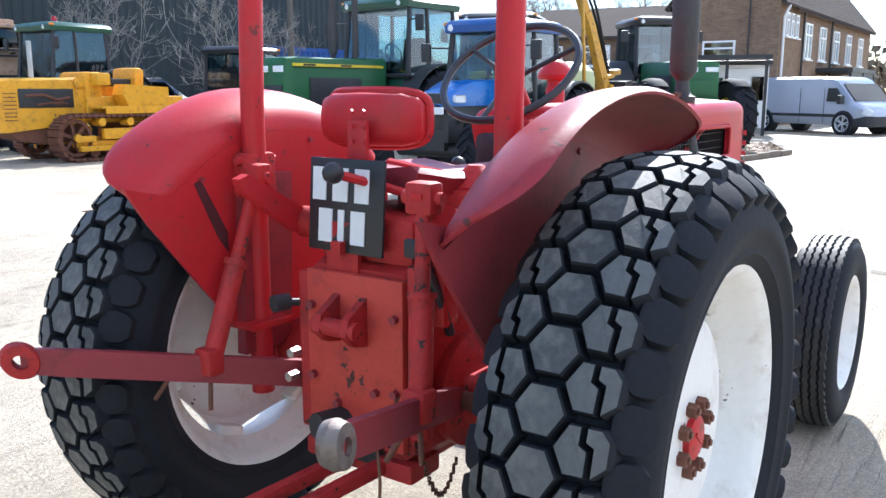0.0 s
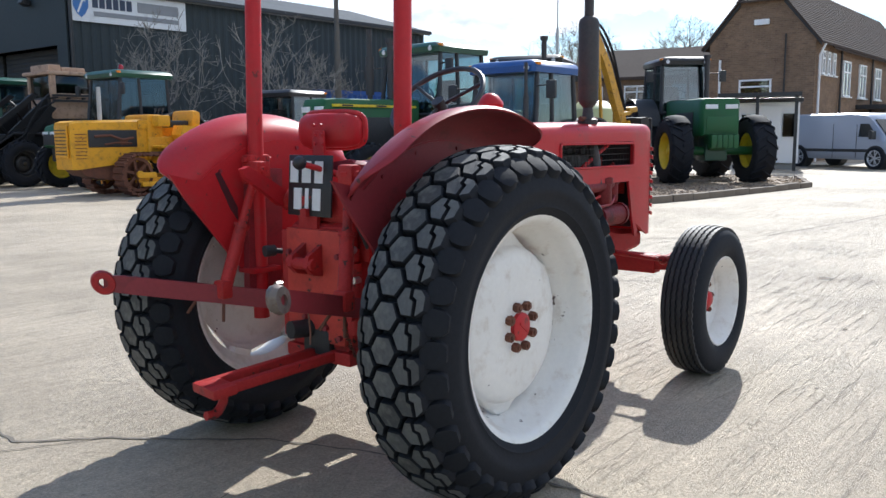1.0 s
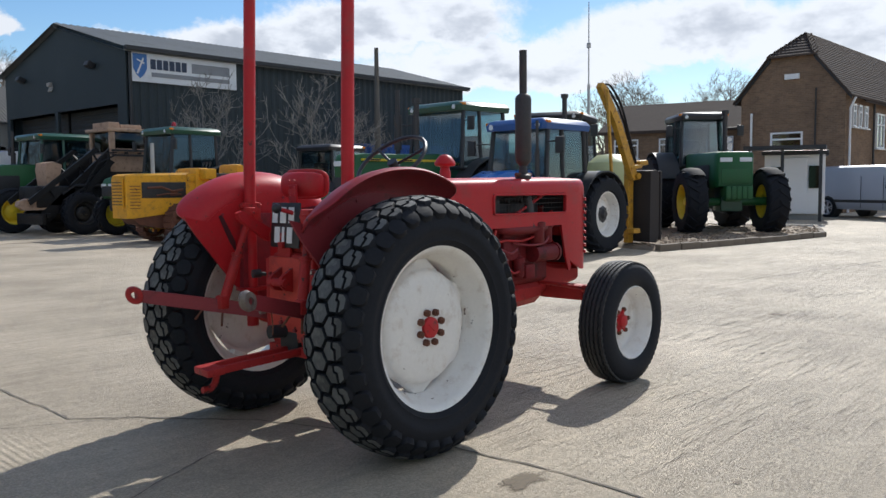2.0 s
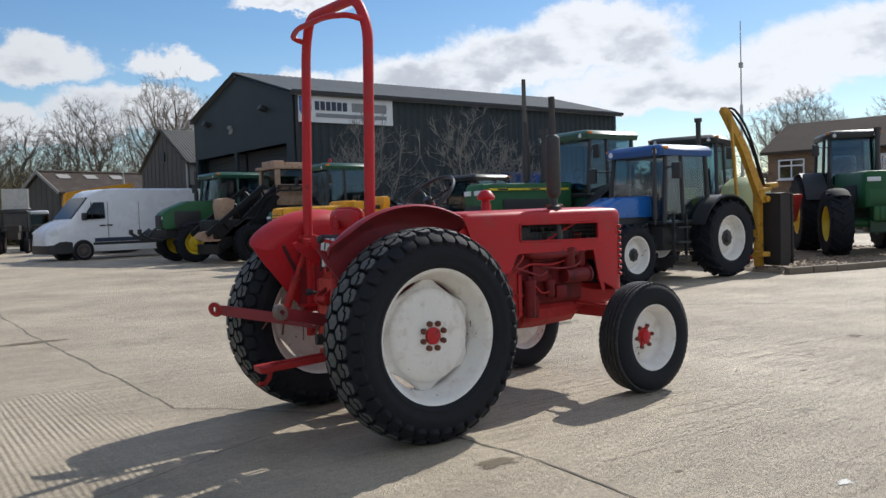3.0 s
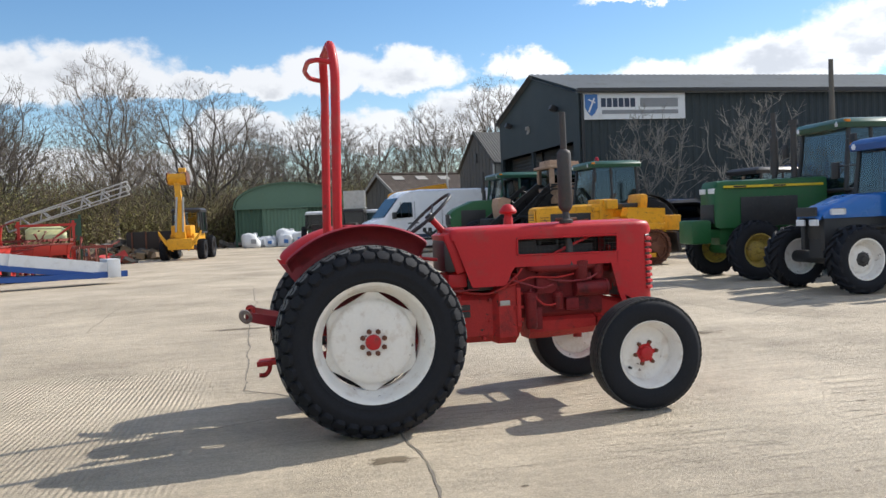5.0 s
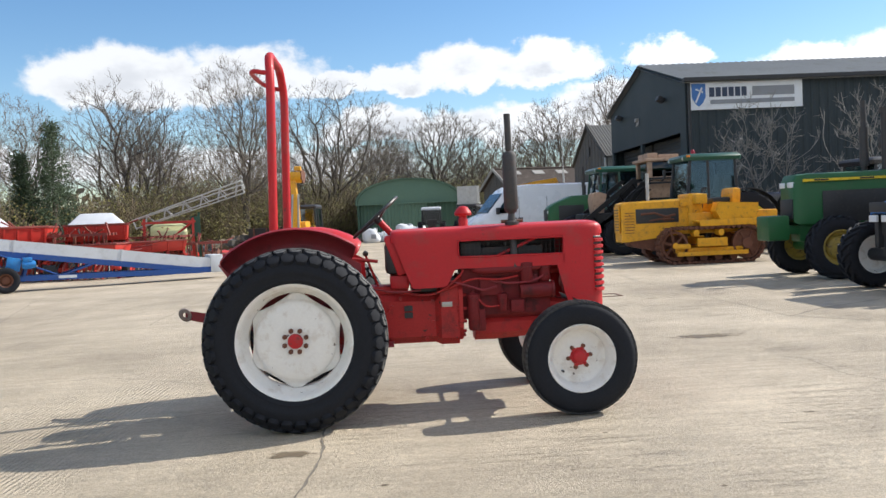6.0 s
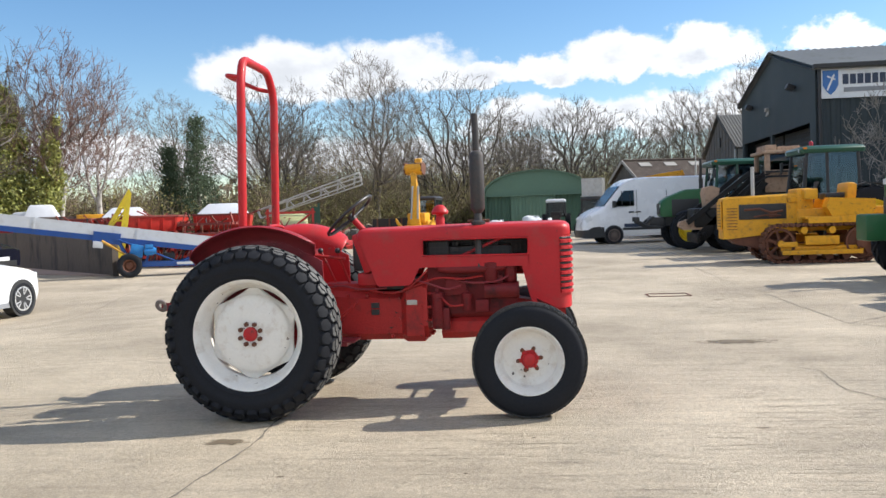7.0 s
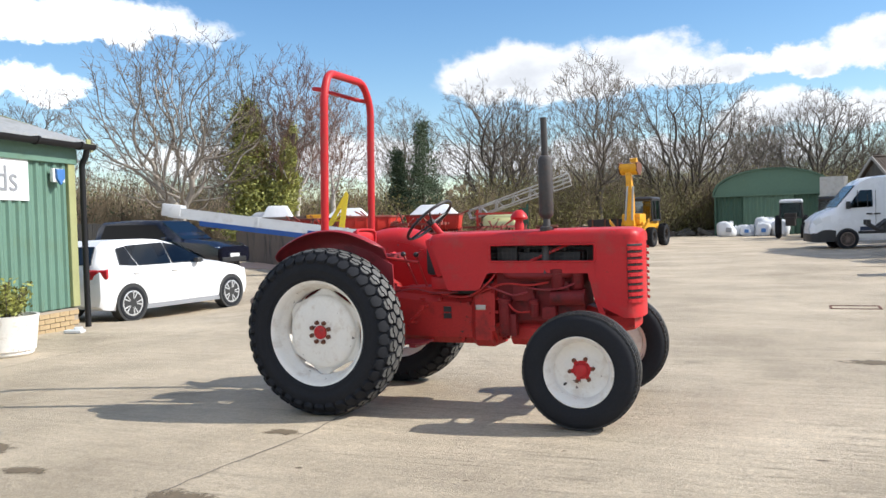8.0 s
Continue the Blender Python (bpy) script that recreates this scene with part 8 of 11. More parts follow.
def bulldozer():
    d = thing("crawler_dozer", "yellow open crawler tractor with rusty steel tracks", "bulldozer", (8.24, 14.65, 0), 177)
    d.scale = (0.865, 0.94, 0.945)
    # local x ahead
    for sg in (-1, 1):
        y = sg * 0.78
        bm = B()
        # track loop: shoes round a stadium
        path = []
        n = 46
        Lh, r = 1.02, 0.445
        per = 4 * Lh + 2 * math.pi * r
        for k in range(n):
            s_ = per * k / n
            if s_ < 2 * Lh:
                p, a = (Lh - s_ - 0.28, 0.935), 180
            elif s_ < 2 * Lh + math.pi * r:
                t = (s_ - 2 * Lh) / r
                p, a = (-Lh - 0.28 - r * math.sin(t), 0.49 + r * math.cos(t)), 180 + math.degrees(t)
            elif s_ < 4 * Lh + math.pi * r:
                q = s_ - 2 * Lh - math.pi * r
                p, a = (-Lh - 0.28 + q, 0.045), 0
            else:
                t = (s_ - 4 * Lh - math.pi * r) / r
                p, a = (Lh - 0.28 + r * math.sin(t), 0.49 - r * math.cos(t)), math.degrees(t)
            path.append((p, a))
        for (px, pz), a in path:
            box(bm, (0.128, 0.42, 0.05), (px, y, pz), (0, -a, 0))
            box(bm, (0.028, 0.42, 0.10), (px, y, pz), (0, -a, 0))
        tr = part("crawler_track", bm, "rust", d, "rusty steel crawler track", smooth=False)
        tr["kind"] = "stuff"
        bm = B()
        box(bm, (2.1, 0.20, 0.13), (-0.32, y, 0.36), bevel=0.03)
        box(bm, (2.0, 0.12, 0.11), (-0.30, y + sg * 0.16, 0.27), bevel=0.02)
        box(bm, (0.85, 0.12, 0.22), (-0.30, y + sg * 0.15, 0.56), bevel=0.03)
        rod(bm, (0.74, y + sg * 0.10, 0.49), (0.74, y + sg * 0.22, 0.49), 0.085, seg=14)
        box(bm, (0.46, 0.07, 0.13), (0.55, y + sg * 0.19, 0.47), bevel=0.03)
        part("track_frame", bm, "yellow", tr)
        bm = B()
        lathe(bm, [(0.385, -0.07), (0.385, 0.07), (0.315, 0.07), (0.315, -0.07)], 28, "y", (0.74, y + sg * 0.05, 0.49), closed=True)
        rod(bm, (0.74, y - 0.10, 0.49), (0.74, y + sg * 0.16, 0.49), 0.10, seg=16)
        for k in range(6):
            a = k * math.pi / 3 + 0.3
            box(bm, (0.26, 0.06, 0.07), (0.74 + 0.20 * math.cos(a), y + sg * 0.05, 0.49 + 0.20 * math.sin(a)), (0, -math.degrees(a), 0), bevel=0.01)
        part("track_wheel", bm, "rust", tr, "rusty track wheel")
        for x, rr in ((-1.30, 0.40),):
            bm = B()
            lathe(bm, [(rr, -0.06), (rr, 0.06), (rr - 0.05, 0.07), (rr - 0.07, 0.03), (rr * 0.4, 0.03), (rr * 0.35, 0.12), (0, 0.12)], 22, "y", (x, y + sg * 0.05, 0.49))
            lathe(bm, [(rr, -0.06), (rr - 0.06, -0.07), (0, -0.05)], 22, "y", (x, y + sg * 0.05, 0.49))
            for k in range(6):
                a = k * math.pi / 3
                box(bm, (rr * 0.8, 0.05, 0.05), (x + rr * 0.45 * math.cos(a), y + sg * 0.10, 0.49 + rr * 0.45 * math.sin(a)), (0, -math.degrees(a), 0))
            part("track_wheel", bm, "rust", tr, "rusty track wheel")
        for x in (-0.92, -0.48, -0.06, 0.32):
            bm = B()
            rod(bm, (x, y - 0.12, 0.19), (x, y + 0.12, 0.19), 0.11, seg=14)
            part("roller", bm, "rust", tr)
        bm = B()
        box(bm, (1.75, 0.46, 0.05), (-0.75, y, 1.10), bevel=0.01)
        box(bm, (1.6, 0.04, 0.16), (-0.75, y + sg * 0.22, 1.05), bevel=0.01)
        part("track_guard", bm, "yellow", d)
        for xx in (-0.55, 0.15):
            bm = B()
            rod(bm, (xx, y - 0.1, 0.80), (xx, y + sg * 0.22, 0.80), 0.085, seg=12)
            part("carrier_roller", bm, "yellow", tr)
    bm = B()
    loftsec = lambda x, w, lo, hi: [(x, -w, lo), (x, -w, hi - 0.05), (x, -w + 0.05, hi), (x, w - 0.05, hi), (x, w, hi - 0.05), (x, w, lo)]
    loft(bm, [loftsec(0.10, 0.42, 0.80, 1.72), loftsec(1.95, 0.40, 0.62, 1.68), loftsec(2.10, 0.38, 0.62, 1.64)])
    hood = part("engine_hood", bm, "yellow", d, "yellow engine hood")
    for sg in (-1, 1):
        bm = B()
        box(bm, (1.24, 0.03, 0.38), (1.07, sg * 0.412, 1.29), bevel=0.01)
        opening = part("side_opening", bm, "black", hood, "dark open engine side")
        bm = B()
        tube(bm, [(0.55, sg * 0.43, 1.30), (0.85, sg * 0.44, 1.26), (1.15, sg * 0.44, 1.36), (1.55, sg * 0.43, 1.34)], 0.030, 8)
        tube(bm, [(0.60, sg * 0.43, 1.18), (1.00, sg * 0.44, 1.20), (1.30, sg * 0.43, 1.16)], 0.022, 8)
        box(bm, (0.22, 0.03, 0.16), (0.80, sg * 0.42, 1.22), bevel=0.02)
        part("engine_pipe", bm, "rust", opening)
        for k in range(8):
            bm = B()
            box(bm, (0.27, 0.02, 0.016), (1.87, sg * 0.402, 0.86 + k * 0.075), (0, 0, sg * -0.6))
            part("louvre", bm, "rust", hood, smooth=False)
        bm = B()
        box(bm, (0.30, 0.03, 0.20), (0.28, sg * 0.45, 1.60), bevel=0.03)
        part("hood_catch", bm, "yellow", hood)
    bm = B()
    box(bm, (0.03, 0.60, 0.70), (2.135, 0, 1.22), bevel=0.01)
    guard = part("radiator_guard", bm, "yellow", hood)
    for k in range(8):
        bm = B()
        box(bm, (0.012, 0.52, 0.022), (2.153, 0, 0.95 + k * 0.075))
        part("guard_slot", bm, "black", guard, smooth=False)
    bm = B()
    prism(bm, [(2.05, 0.70), (1.0, 0.82), (0.2, 0.85), (0.2, 0.42), (1.15, 0.36), (1.75, 0.48)], -0.36, 0.36)
    part("belly_plate", bm, "rust", d, "rusty brown belly plate")
    bm = B()
    rod(bm, (1.28, 0.24, 1.66), (1.28, 0.24, 2.42), 0.05)
    part("exhaust_pipe", bm, "galv", hood, "pale upright exhaust pipe")
    bm = B()
    box(bm, (1.5, 1.0, 0.55), (-0.55, 0, 1.05), bevel=0.05)
    box(bm, (0.42, 0.95, 0.62), (-0.02, 0, 1.52), bevel=0.05)
    box(bm, (0.5, 0.9, 0.5), (-1.6, 0, 0.95), bevel=0.05)
    for sg in (-1, 1):
        prism(bm, [(-0.55, 1.12), (-1.55, 1.12), (-1.62, 1.30), (-1.62, 1.52), (-0.50, 1.58), (-0.42, 1.36)], sg * 0.76 - 0.22, sg * 0.76 + 0.22)
        box(bm, (0.34, 0.30, 0.26), (-0.10, sg * 0.62, 1.68), bevel=0.04)
    box(bm, (0.75, 1.0, 0.42), (-2.0, 0, 1.12), bevel=0.04)
    part("rear_body", bm, "yellow", d, "yellow rear body and tank")
    bm = B()
    box(bm, (0.26, 0.95, 0.48), (-1.22, 0, 1.70), (0, -6, 0), bevel=0.10)
    st = part("seat_back", bm, "yellow", d, "yellow seat surround")
    bm = B()
    box(bm, (0.55, 0.62, 0.16), (-0.86, 0, 1.62), bevel=0.05)
    part("seat_cushion", bm, "plastic", st)
    for k, (x, y) in enumerate(((-0.30, 0.22), (-0.30, 0.05), (-0.34, -0.18))):
        bm = B()
        tube(bm, [(x, y, 1.45), (x - 0.05, y, 1.75), (x - 0.12, y, 1.95)], 0.016, 6)
        rod(bm, (x - 0.12, y, 1.93), (x - 0.135, y, 1.99), 0.03, seg=8)
        part("control_lever", bm, "black", d)
    bm = B()
    box(bm, (0.10, 1.9, 0.55), (-2.05, 0, 0.60), (0, 10, 0), bevel=0.03)
    box(bm, (0.5, 0.2, 0.2), (-1.8, 0.4, 0.65))
    part("rear_hitch", bm, "black", d)


bulldozer()


def old_loader():
    # local x ahead; boxy tan cab behind, black twin arms sloping down to a tan bucket
    o = thing("old_loading_shovel", "old tan loading shovel with black lift arms and boxy cab", "loader", (9.45, 20.55, 0), 180)
    bm = B()
    box(bm, (1.25, 1.3, 0.55), (-0.02, 0, 2.02), bevel=0.05)
    for x in (-0.58, 0.52):
        for sg in (-1, 1):
            box(bm, (0.15, 0.12, 0.80), (x, sg * 0.59, 2.56), bevel=0.02)
    box(bm, (1.25, 0.10, 0.12), (-0.02, 0.60, 2.36), bevel=0.02)
    cabm = part("cab_body", bm, "cream", o)
    for sg in (-1, 1):
        bm = B()
        box(bm, (0.98, 0.02, 0.62), (-0.03, sg * 0.58, 2.58), bevel=0.005)
        part("side_window", bm, "dark_glass", cabm)
    for x in (-0.60, 0.54):
        bm = B()
        box(bm, (0.02, 1.06, 0.62), (x, 0, 2.58), bevel=0.005)
        part("end_window", bm, "dark_glass", cabm)
    bm = B()
    box(bm, (1.34, 1.42, 0.10), (0.02, 0, 2.95), bevel=0.03)
    box(bm, (0.34, 1.0, 0.20), (0.38, 0, 3.08), bevel=0.03)
    box(bm, (0.66, 1.0, 0.13), (-0.14, 0, 3.06), bevel=0.03)
    part("roof_box", bm, "cream", cabm, "boxy tan roof")
    bm = B()
    box(bm, (3.9, 1.2, 0.60), (0.75, 0, 1.05), bevel=0.08)
    box(bm, (1.6, 1.25, 0.50), (0.2, 0, 1.55), bevel=0.05)
    part("chassis", bm, "oil_black", o)
    for x in (-0.6, 1.55):
        for sg in (-1, 1):
            ag_wheel("wheel", o, x, sg * 0.85, 0.60, 0.4, 0.32, "black", "black")
    for sg in (-1, 1):
        bm = B()
        y = sg * 0.55
        prism(bm, [(0.35, 2.34), (0.60, 2.42), (2.58, 0.62), (2.52, 0.36), (2.34, 0.40), (0.42, 2.18)], y - 0.05, y + 0.05)
        prism(bm, [(0.95, 2.36), (1.10, 2.40), (2.95, 0.98), (2.88, 0.84)], y + sg * 0.12 - 0.04, y + sg * 0.12 + 0.04)
        rod(bm, (0.75, y + sg * 0.2, 1.35), (1.72, y + sg * 0.2, 1.35), 0.055)
        rod(bm, (1.72, y + sg * 0.2, 1.35), (2.05, y + sg * 0.2, 1.12), 0.035)
        rod(bm, (0.62, y, 1.2), (0.62, y, 2.25), 0.08)
        prism(bm, [(0.55, 2.02), (0.72, 2.10), (2.02, 0.62), (1.90, 0.50)], y + sg * 0.22 - 0.03, y + sg * 0.22 + 0.03)
        prism(bm, [(0.9, 1.75), (1.5, 1.45), (1.9, 0.85), (1.3, 0.8)], y + sg * 0.10 - 0.02, y + sg * 0.10 + 0.02)
        tube(bm, [(0.6, y + sg * 0.28, 2.2), (1.1, y + sg * 0.32, 1.95), (1.5, y + sg * 0.30, 1.30), (2.1, y + sg * 0.28, 0.95)], 0.022, 6)
        tube(bm, [(0.5, y + sg * 0.26, 2.3), (0.9, y + sg * 0.34, 2.25), (1.35, y + sg * 0.33, 1.62), (1.5, y + sg * 0.28, 0.9)], 0.018, 6)
        for k in range(4):
            rod(bm, (0.95 + 0.4 * k, y, 2.05 - 0.36 * k), (1.15 + 0.42 * k, y + sg * 0.12, 2.3 - 0.34 * k), 0.03, seg=8)
        part("lift_arm", bm, "oil_black", o)
    bm = B()
    for z in (2.22, 2.36):
        for sg in (-1, 1):
            box(bm, (1.75, 0.05, 0.06), (-0.25, sg * 0.78, z))
    for k in range(5):
        box(bm, (0.04, 1.58, 0.05), (-1.1 + k * 0.42, 0, 2.29))
    part("side_rail", bm, "black", o)
    bm = B()
    prism(bm, [(1.86, 1.94), (2.10, 2.02), (2.28, 1.98), (2.32, 1.80), (2.22, 1.00), (2.02, 0.80), (1.98, 1.3)], -0.34, 0.34)
    part("front_shield", bm, "cream", o, "tan upright front plate")
    bm = B()
    prism(bm, [(2.40, 0.98), (2.90, 1.02), (3.12, 0.94), (3.16, 0.82), (3.00, 0.70), (2.40, 0.70)], 0.30, 0.56)
    part("bucket_link", bm, "cream", o, "tan bucket link")
    bm = B()
    box(bm, (0.12, 1.5, 0.12), (2.45, 0, 0.55), bevel=0.02)
    box(bm, (0.10, 1.7, 0.30), (2.62, 0, 0.45), bevel=0.02)
    part("tool_carrier", bm, "oil_black", o)


old_loader()


def digger():
    e = thing("yellow_digger", "weathered yellow digger with a folded boom behind the van", "digger", (8.2, 36.4, 0), 180)
    bm = B()
    prism(bm, [(-1.1, 1.0), (0.9, 1.0), (0.9, 1.75), (-0.9, 1.95), (-1.1, 1.7)], -1.1, 1.1)
    part("body", bm, "yellow", e)
    bm = B()
    prism(bm, [(-1.35, 2.75), (-1.15, 3.28), (-0.2, 3.16), (1.75, 2.86), (1.85, 2.62), (1.5, 2.50), (-0.4, 2.80), (-0.9, 2.3), (-0.9, 1.6), (-1.2, 1.6)], -0.95, -0.45)
    part("boom", bm, "yellow", e, "yellow boom folded forward")
    bm = B()
    prism(bm, [(1.55, 2.75), (1.85, 2.80), (2.05, 1.2), (1.85, 1.15)], -0.88, -0.52)
    part("dipper_arm", bm, "yellow", e)
    for sg in (-1, 1):
        bm = B()
        loft(bm, [[(1.35 * math.cos(a) + (0.3 if math.cos(a) > 0 else -0.3) * 0, sg * 0.95 + w, 0.42 + 0.42 * math.sin(a)) for a in [2 * math.pi * k / 18 for k in range(18)]] for w in (-0.22, 0.22)])
        part("crawler_track", bm, "black", e)
    bm = B()
    box(bm, (1.2, 1.3, 0.4), (0, 0, 0.75), bevel=0.05)
    part("undercarriage", bm, "black", e)


digger()


M["rust_dark"] = material("dark rusty steel", (0.030, 0.024, 0.022), 0.75, vary=0.3, grain=40, patch=5, bump=0.2)


def hedge_cutter():
    h = thing("hedge_cutter", "yellow folded hedge cutting arm with a dark flail head", "hedge cutter", (11.92, 4.95, 0.05), 172)
    bm = B()
    prism(bm, [(-0.20, 1.30), (-0.02, 1.28), (0.20, 1.68), (0.50, 2.30), (0.98, 3.02), (0.93, 3.10), (0.83, 3.05), (0.36, 2.38), (0.06, 1.78)], -0.06, 0.06)
    arm = part("upper_arm", bm, "cutter_yellow", h, "yellow folded upper arm")
    bm = B()
    box(bm, (0.16, 0.12, 1.6), (-0.10, -0.12, 0.85), bevel=0.02)
    box(bm, (0.34, 0.20, 0.07), (-0.10, -0.02, 1.54), (0, 8, 0), bevel=0.02)
    rod(bm, (-0.12, -0.16, 1.36), (-0.12, 0.12, 1.36), 0.06, seg=14)
    box(bm, (0.22, 0.30, 0.10), (0.08, 0.08, 0.30), bevel=0.03)
    part("lower_arm", bm, "cutter_yellow", h)
    bm = B()
    box(bm, (0.26, 0.24, 0.11), (-0.36, -0.05, 1.62), (0, 6, 0), bevel=0.04)
    part("motor_cover", bm, "cutter_yellow", h, "rounded yellow motor cover")
    bm = B()
    box(bm, (0.05, 0.05, 1.72), (0.80, 0.12, 2.12), (0, 5, 0), bevel=0.01)
    part("strut", bm, "cutter_yellow", arm)
    bm = B()
    rod(bm, (0.02, -0.10, 1.75), (0.42, -0.10, 2.42), 0.035, seg=10)
    rod(bm, (0.42, -0.10, 2.42), (0.62, -0.10, 2.76), 0.018, seg=8)
    part("hydraulic_ram", bm, "rust", arm)
    for k, dy in enumerate((-0.03, 0.03)):
        bm = B()
        tube(bm, smooth_path([(-0.12, dy, 1.62), (0.06 + 0.03 * k, dy, 2.15), (0.34, dy, 2.66 + 0.04 * k), (0.66, dy, 3.00 + 0.05 * k), (0.88, dy, 3.06)]), 0.022, 8)
        part("hose", bm, "rubber", arm)
    bm = B()
    prism(bm, [(-0.22, 0.08), (-0.44, 0.05), (-0.52, 0.20), (-0.52, 1.40), (-0.44, 1.48), (-0.24, 1.46)], -0.28, 0.30)
    box(bm, (0.05, 0.64, 1.36), (-0.56, 0.0, 0.78), bevel=0.02)
    part("flail_head", bm, "rust_dark", h, "dark rusty flail head on end")
    bm = B()
    for k in range(9):
        box(bm, (0.08, 0.56, 0.03), (-0.61, 0.0, 0.22 + 0.14 * k), (0, 25, 0))
    part("rubber_flap", bm, "rubber", h)
    s = thing("sprayer_tank", "pale yellow plastic sprayer tank on a frame", "sprayer", (14.1, 6.7, 0.0), 160)
    bm = B()
    lathe(bm, [(0, 1.0), (0.35, 1.02), (0.52, 1.15), (0.56, 1.45), (0.50, 1.75), (0.30, 1.92), (0, 1.95)], 24, "z")
    part("tank", bm, "jd_pale", s, "pale cream-green tank")
    bm = B()
    for x, y in ((-0.4, -0.4), (0.4, -0.4), (0.4, 0.4), (-0.4, 0.4)):
        box(bm, (0.07, 0.07, 1.15), (x, y, 0.575))
    box(bm, (0.9, 0.9, 0.08), (0, 0, 1.02))
    part("frame", bm, "machine_red", s)
    r = thing("red_hopper", "red implement hopper beside the tractors", "hopper", (16.4, 7.7, 0.05), 170)
    bm = B()
    box(bm, (1.1, 1.0, 0.7), (0, 0, 1.15), taper=(1.25, 1.2), bevel=0.03)
    part("hopper", bm, "machine_red", r)
    for x in (-0.4, 0.4):
        for y in (-0.4, 0.4):
            bm = B()
            box(bm, (0.08, 0.08, 0.85), (x, y, 0.425))
            part("leg", bm, "machine_red", r)


M["jd_pale"] = material("pale tank plastic", (0.50, 0.52, 0.26), 0.4, vary=0.08, patch=2)
hedge_cutter()


def car_wheel(parent, x, y, R, w, spokes="alloy", turn=0):
    m = pose(x, y, R, 0, 0, (0 if y < 0 else 180) + turn)
    t = shared("wheel", plain_tyre(R, w, R * 0.72), parent, m, "black road tyre")
    key = ("alloy", R, w, spokes)
    if key not in TYRES:
        bm = B()
        r = R * 0.73
        lathe(bm, [(r, -w * 0.46), (r - 0.02, -w * 0.48), (r - 0.035, -w * 0.40), (r - 0.04, w * 0.2), (0, w * 0.2)], 32)
        n = 5 if spokes == "alloy" else 16
        for k in range(n):
            a = 2 * math.pi * k / n
            for da in ((-0.20, 0.20) if spokes == "alloy" else (0,)):
                rod(bm, (0.04 * math.cos(a), -w * 0.36, 0.04 * math.sin(a)), ((r - 0.02) * math.cos(a + da), -w * 0.43, (r - 0.02) * math.sin(a + da)), 0.017 if spokes == "alloy" else 0.014, seg=6)
        rod(bm, (0, -w * 0.30, 0), (0, -w * 0.40, 0), 0.06, seg=14)
        a_ = finish("rim", bm, "alloy" if spokes == "alloy" else "worn_steel")
        bm = B()
        rod(bm, (0, -w * 0.05, 0), (0, w * 0.1, 0), r - 0.04, seg=24)
        b_ = finish("brake_disc", bm, "black")
        TYRES[key] = (a_, b_)
    shared("rim", TYRES[key][0], t)
    shared("brake_disc", TYRES[key][1], t)


def body_shell(bm, stations):
    """A car body from stations: x, half width, sill z, belt z, roof z, roof half width."""
    rows = []
    for x, hw, lo, belt, roof, rw in stations:
        rows.append([(x, -hw * 0.94, lo), (x, -hw, lo + 0.14), (x, -hw, (lo + belt) / 2), (x, -hw * 0.985, belt), (x, -rw, roof - 0.06), (x, -rw * 0.86, roof), (x, rw * 0.86, roof), (x, rw, roof - 0.06),
                     (x, hw * 0.985, belt), (x, hw, (lo + belt) / 2), (x, hw, lo + 0.14), (x, hw * 0.94, lo)])
    loft(bm, rows)


def panel(bm, pts, out=0.004):
    """A thin four-cornered sheet."""
    vs = [Vector(p) for p in pts]
    nrm = (vs[1] - vs[0]).cross(vs[-1] - vs[0]).normalized() * out
    A = [bm.verts.new(v - nrm) for v in vs]
    C = [bm.verts.new(v + nrm) for v in vs]
    n = len(vs)
    bm.faces.new(A)
    bm.faces.new(C)
    for k in range(n):
        bm.faces.new((A[k], A[(k + 1) % n], C[(k + 1) % n], C[k]))


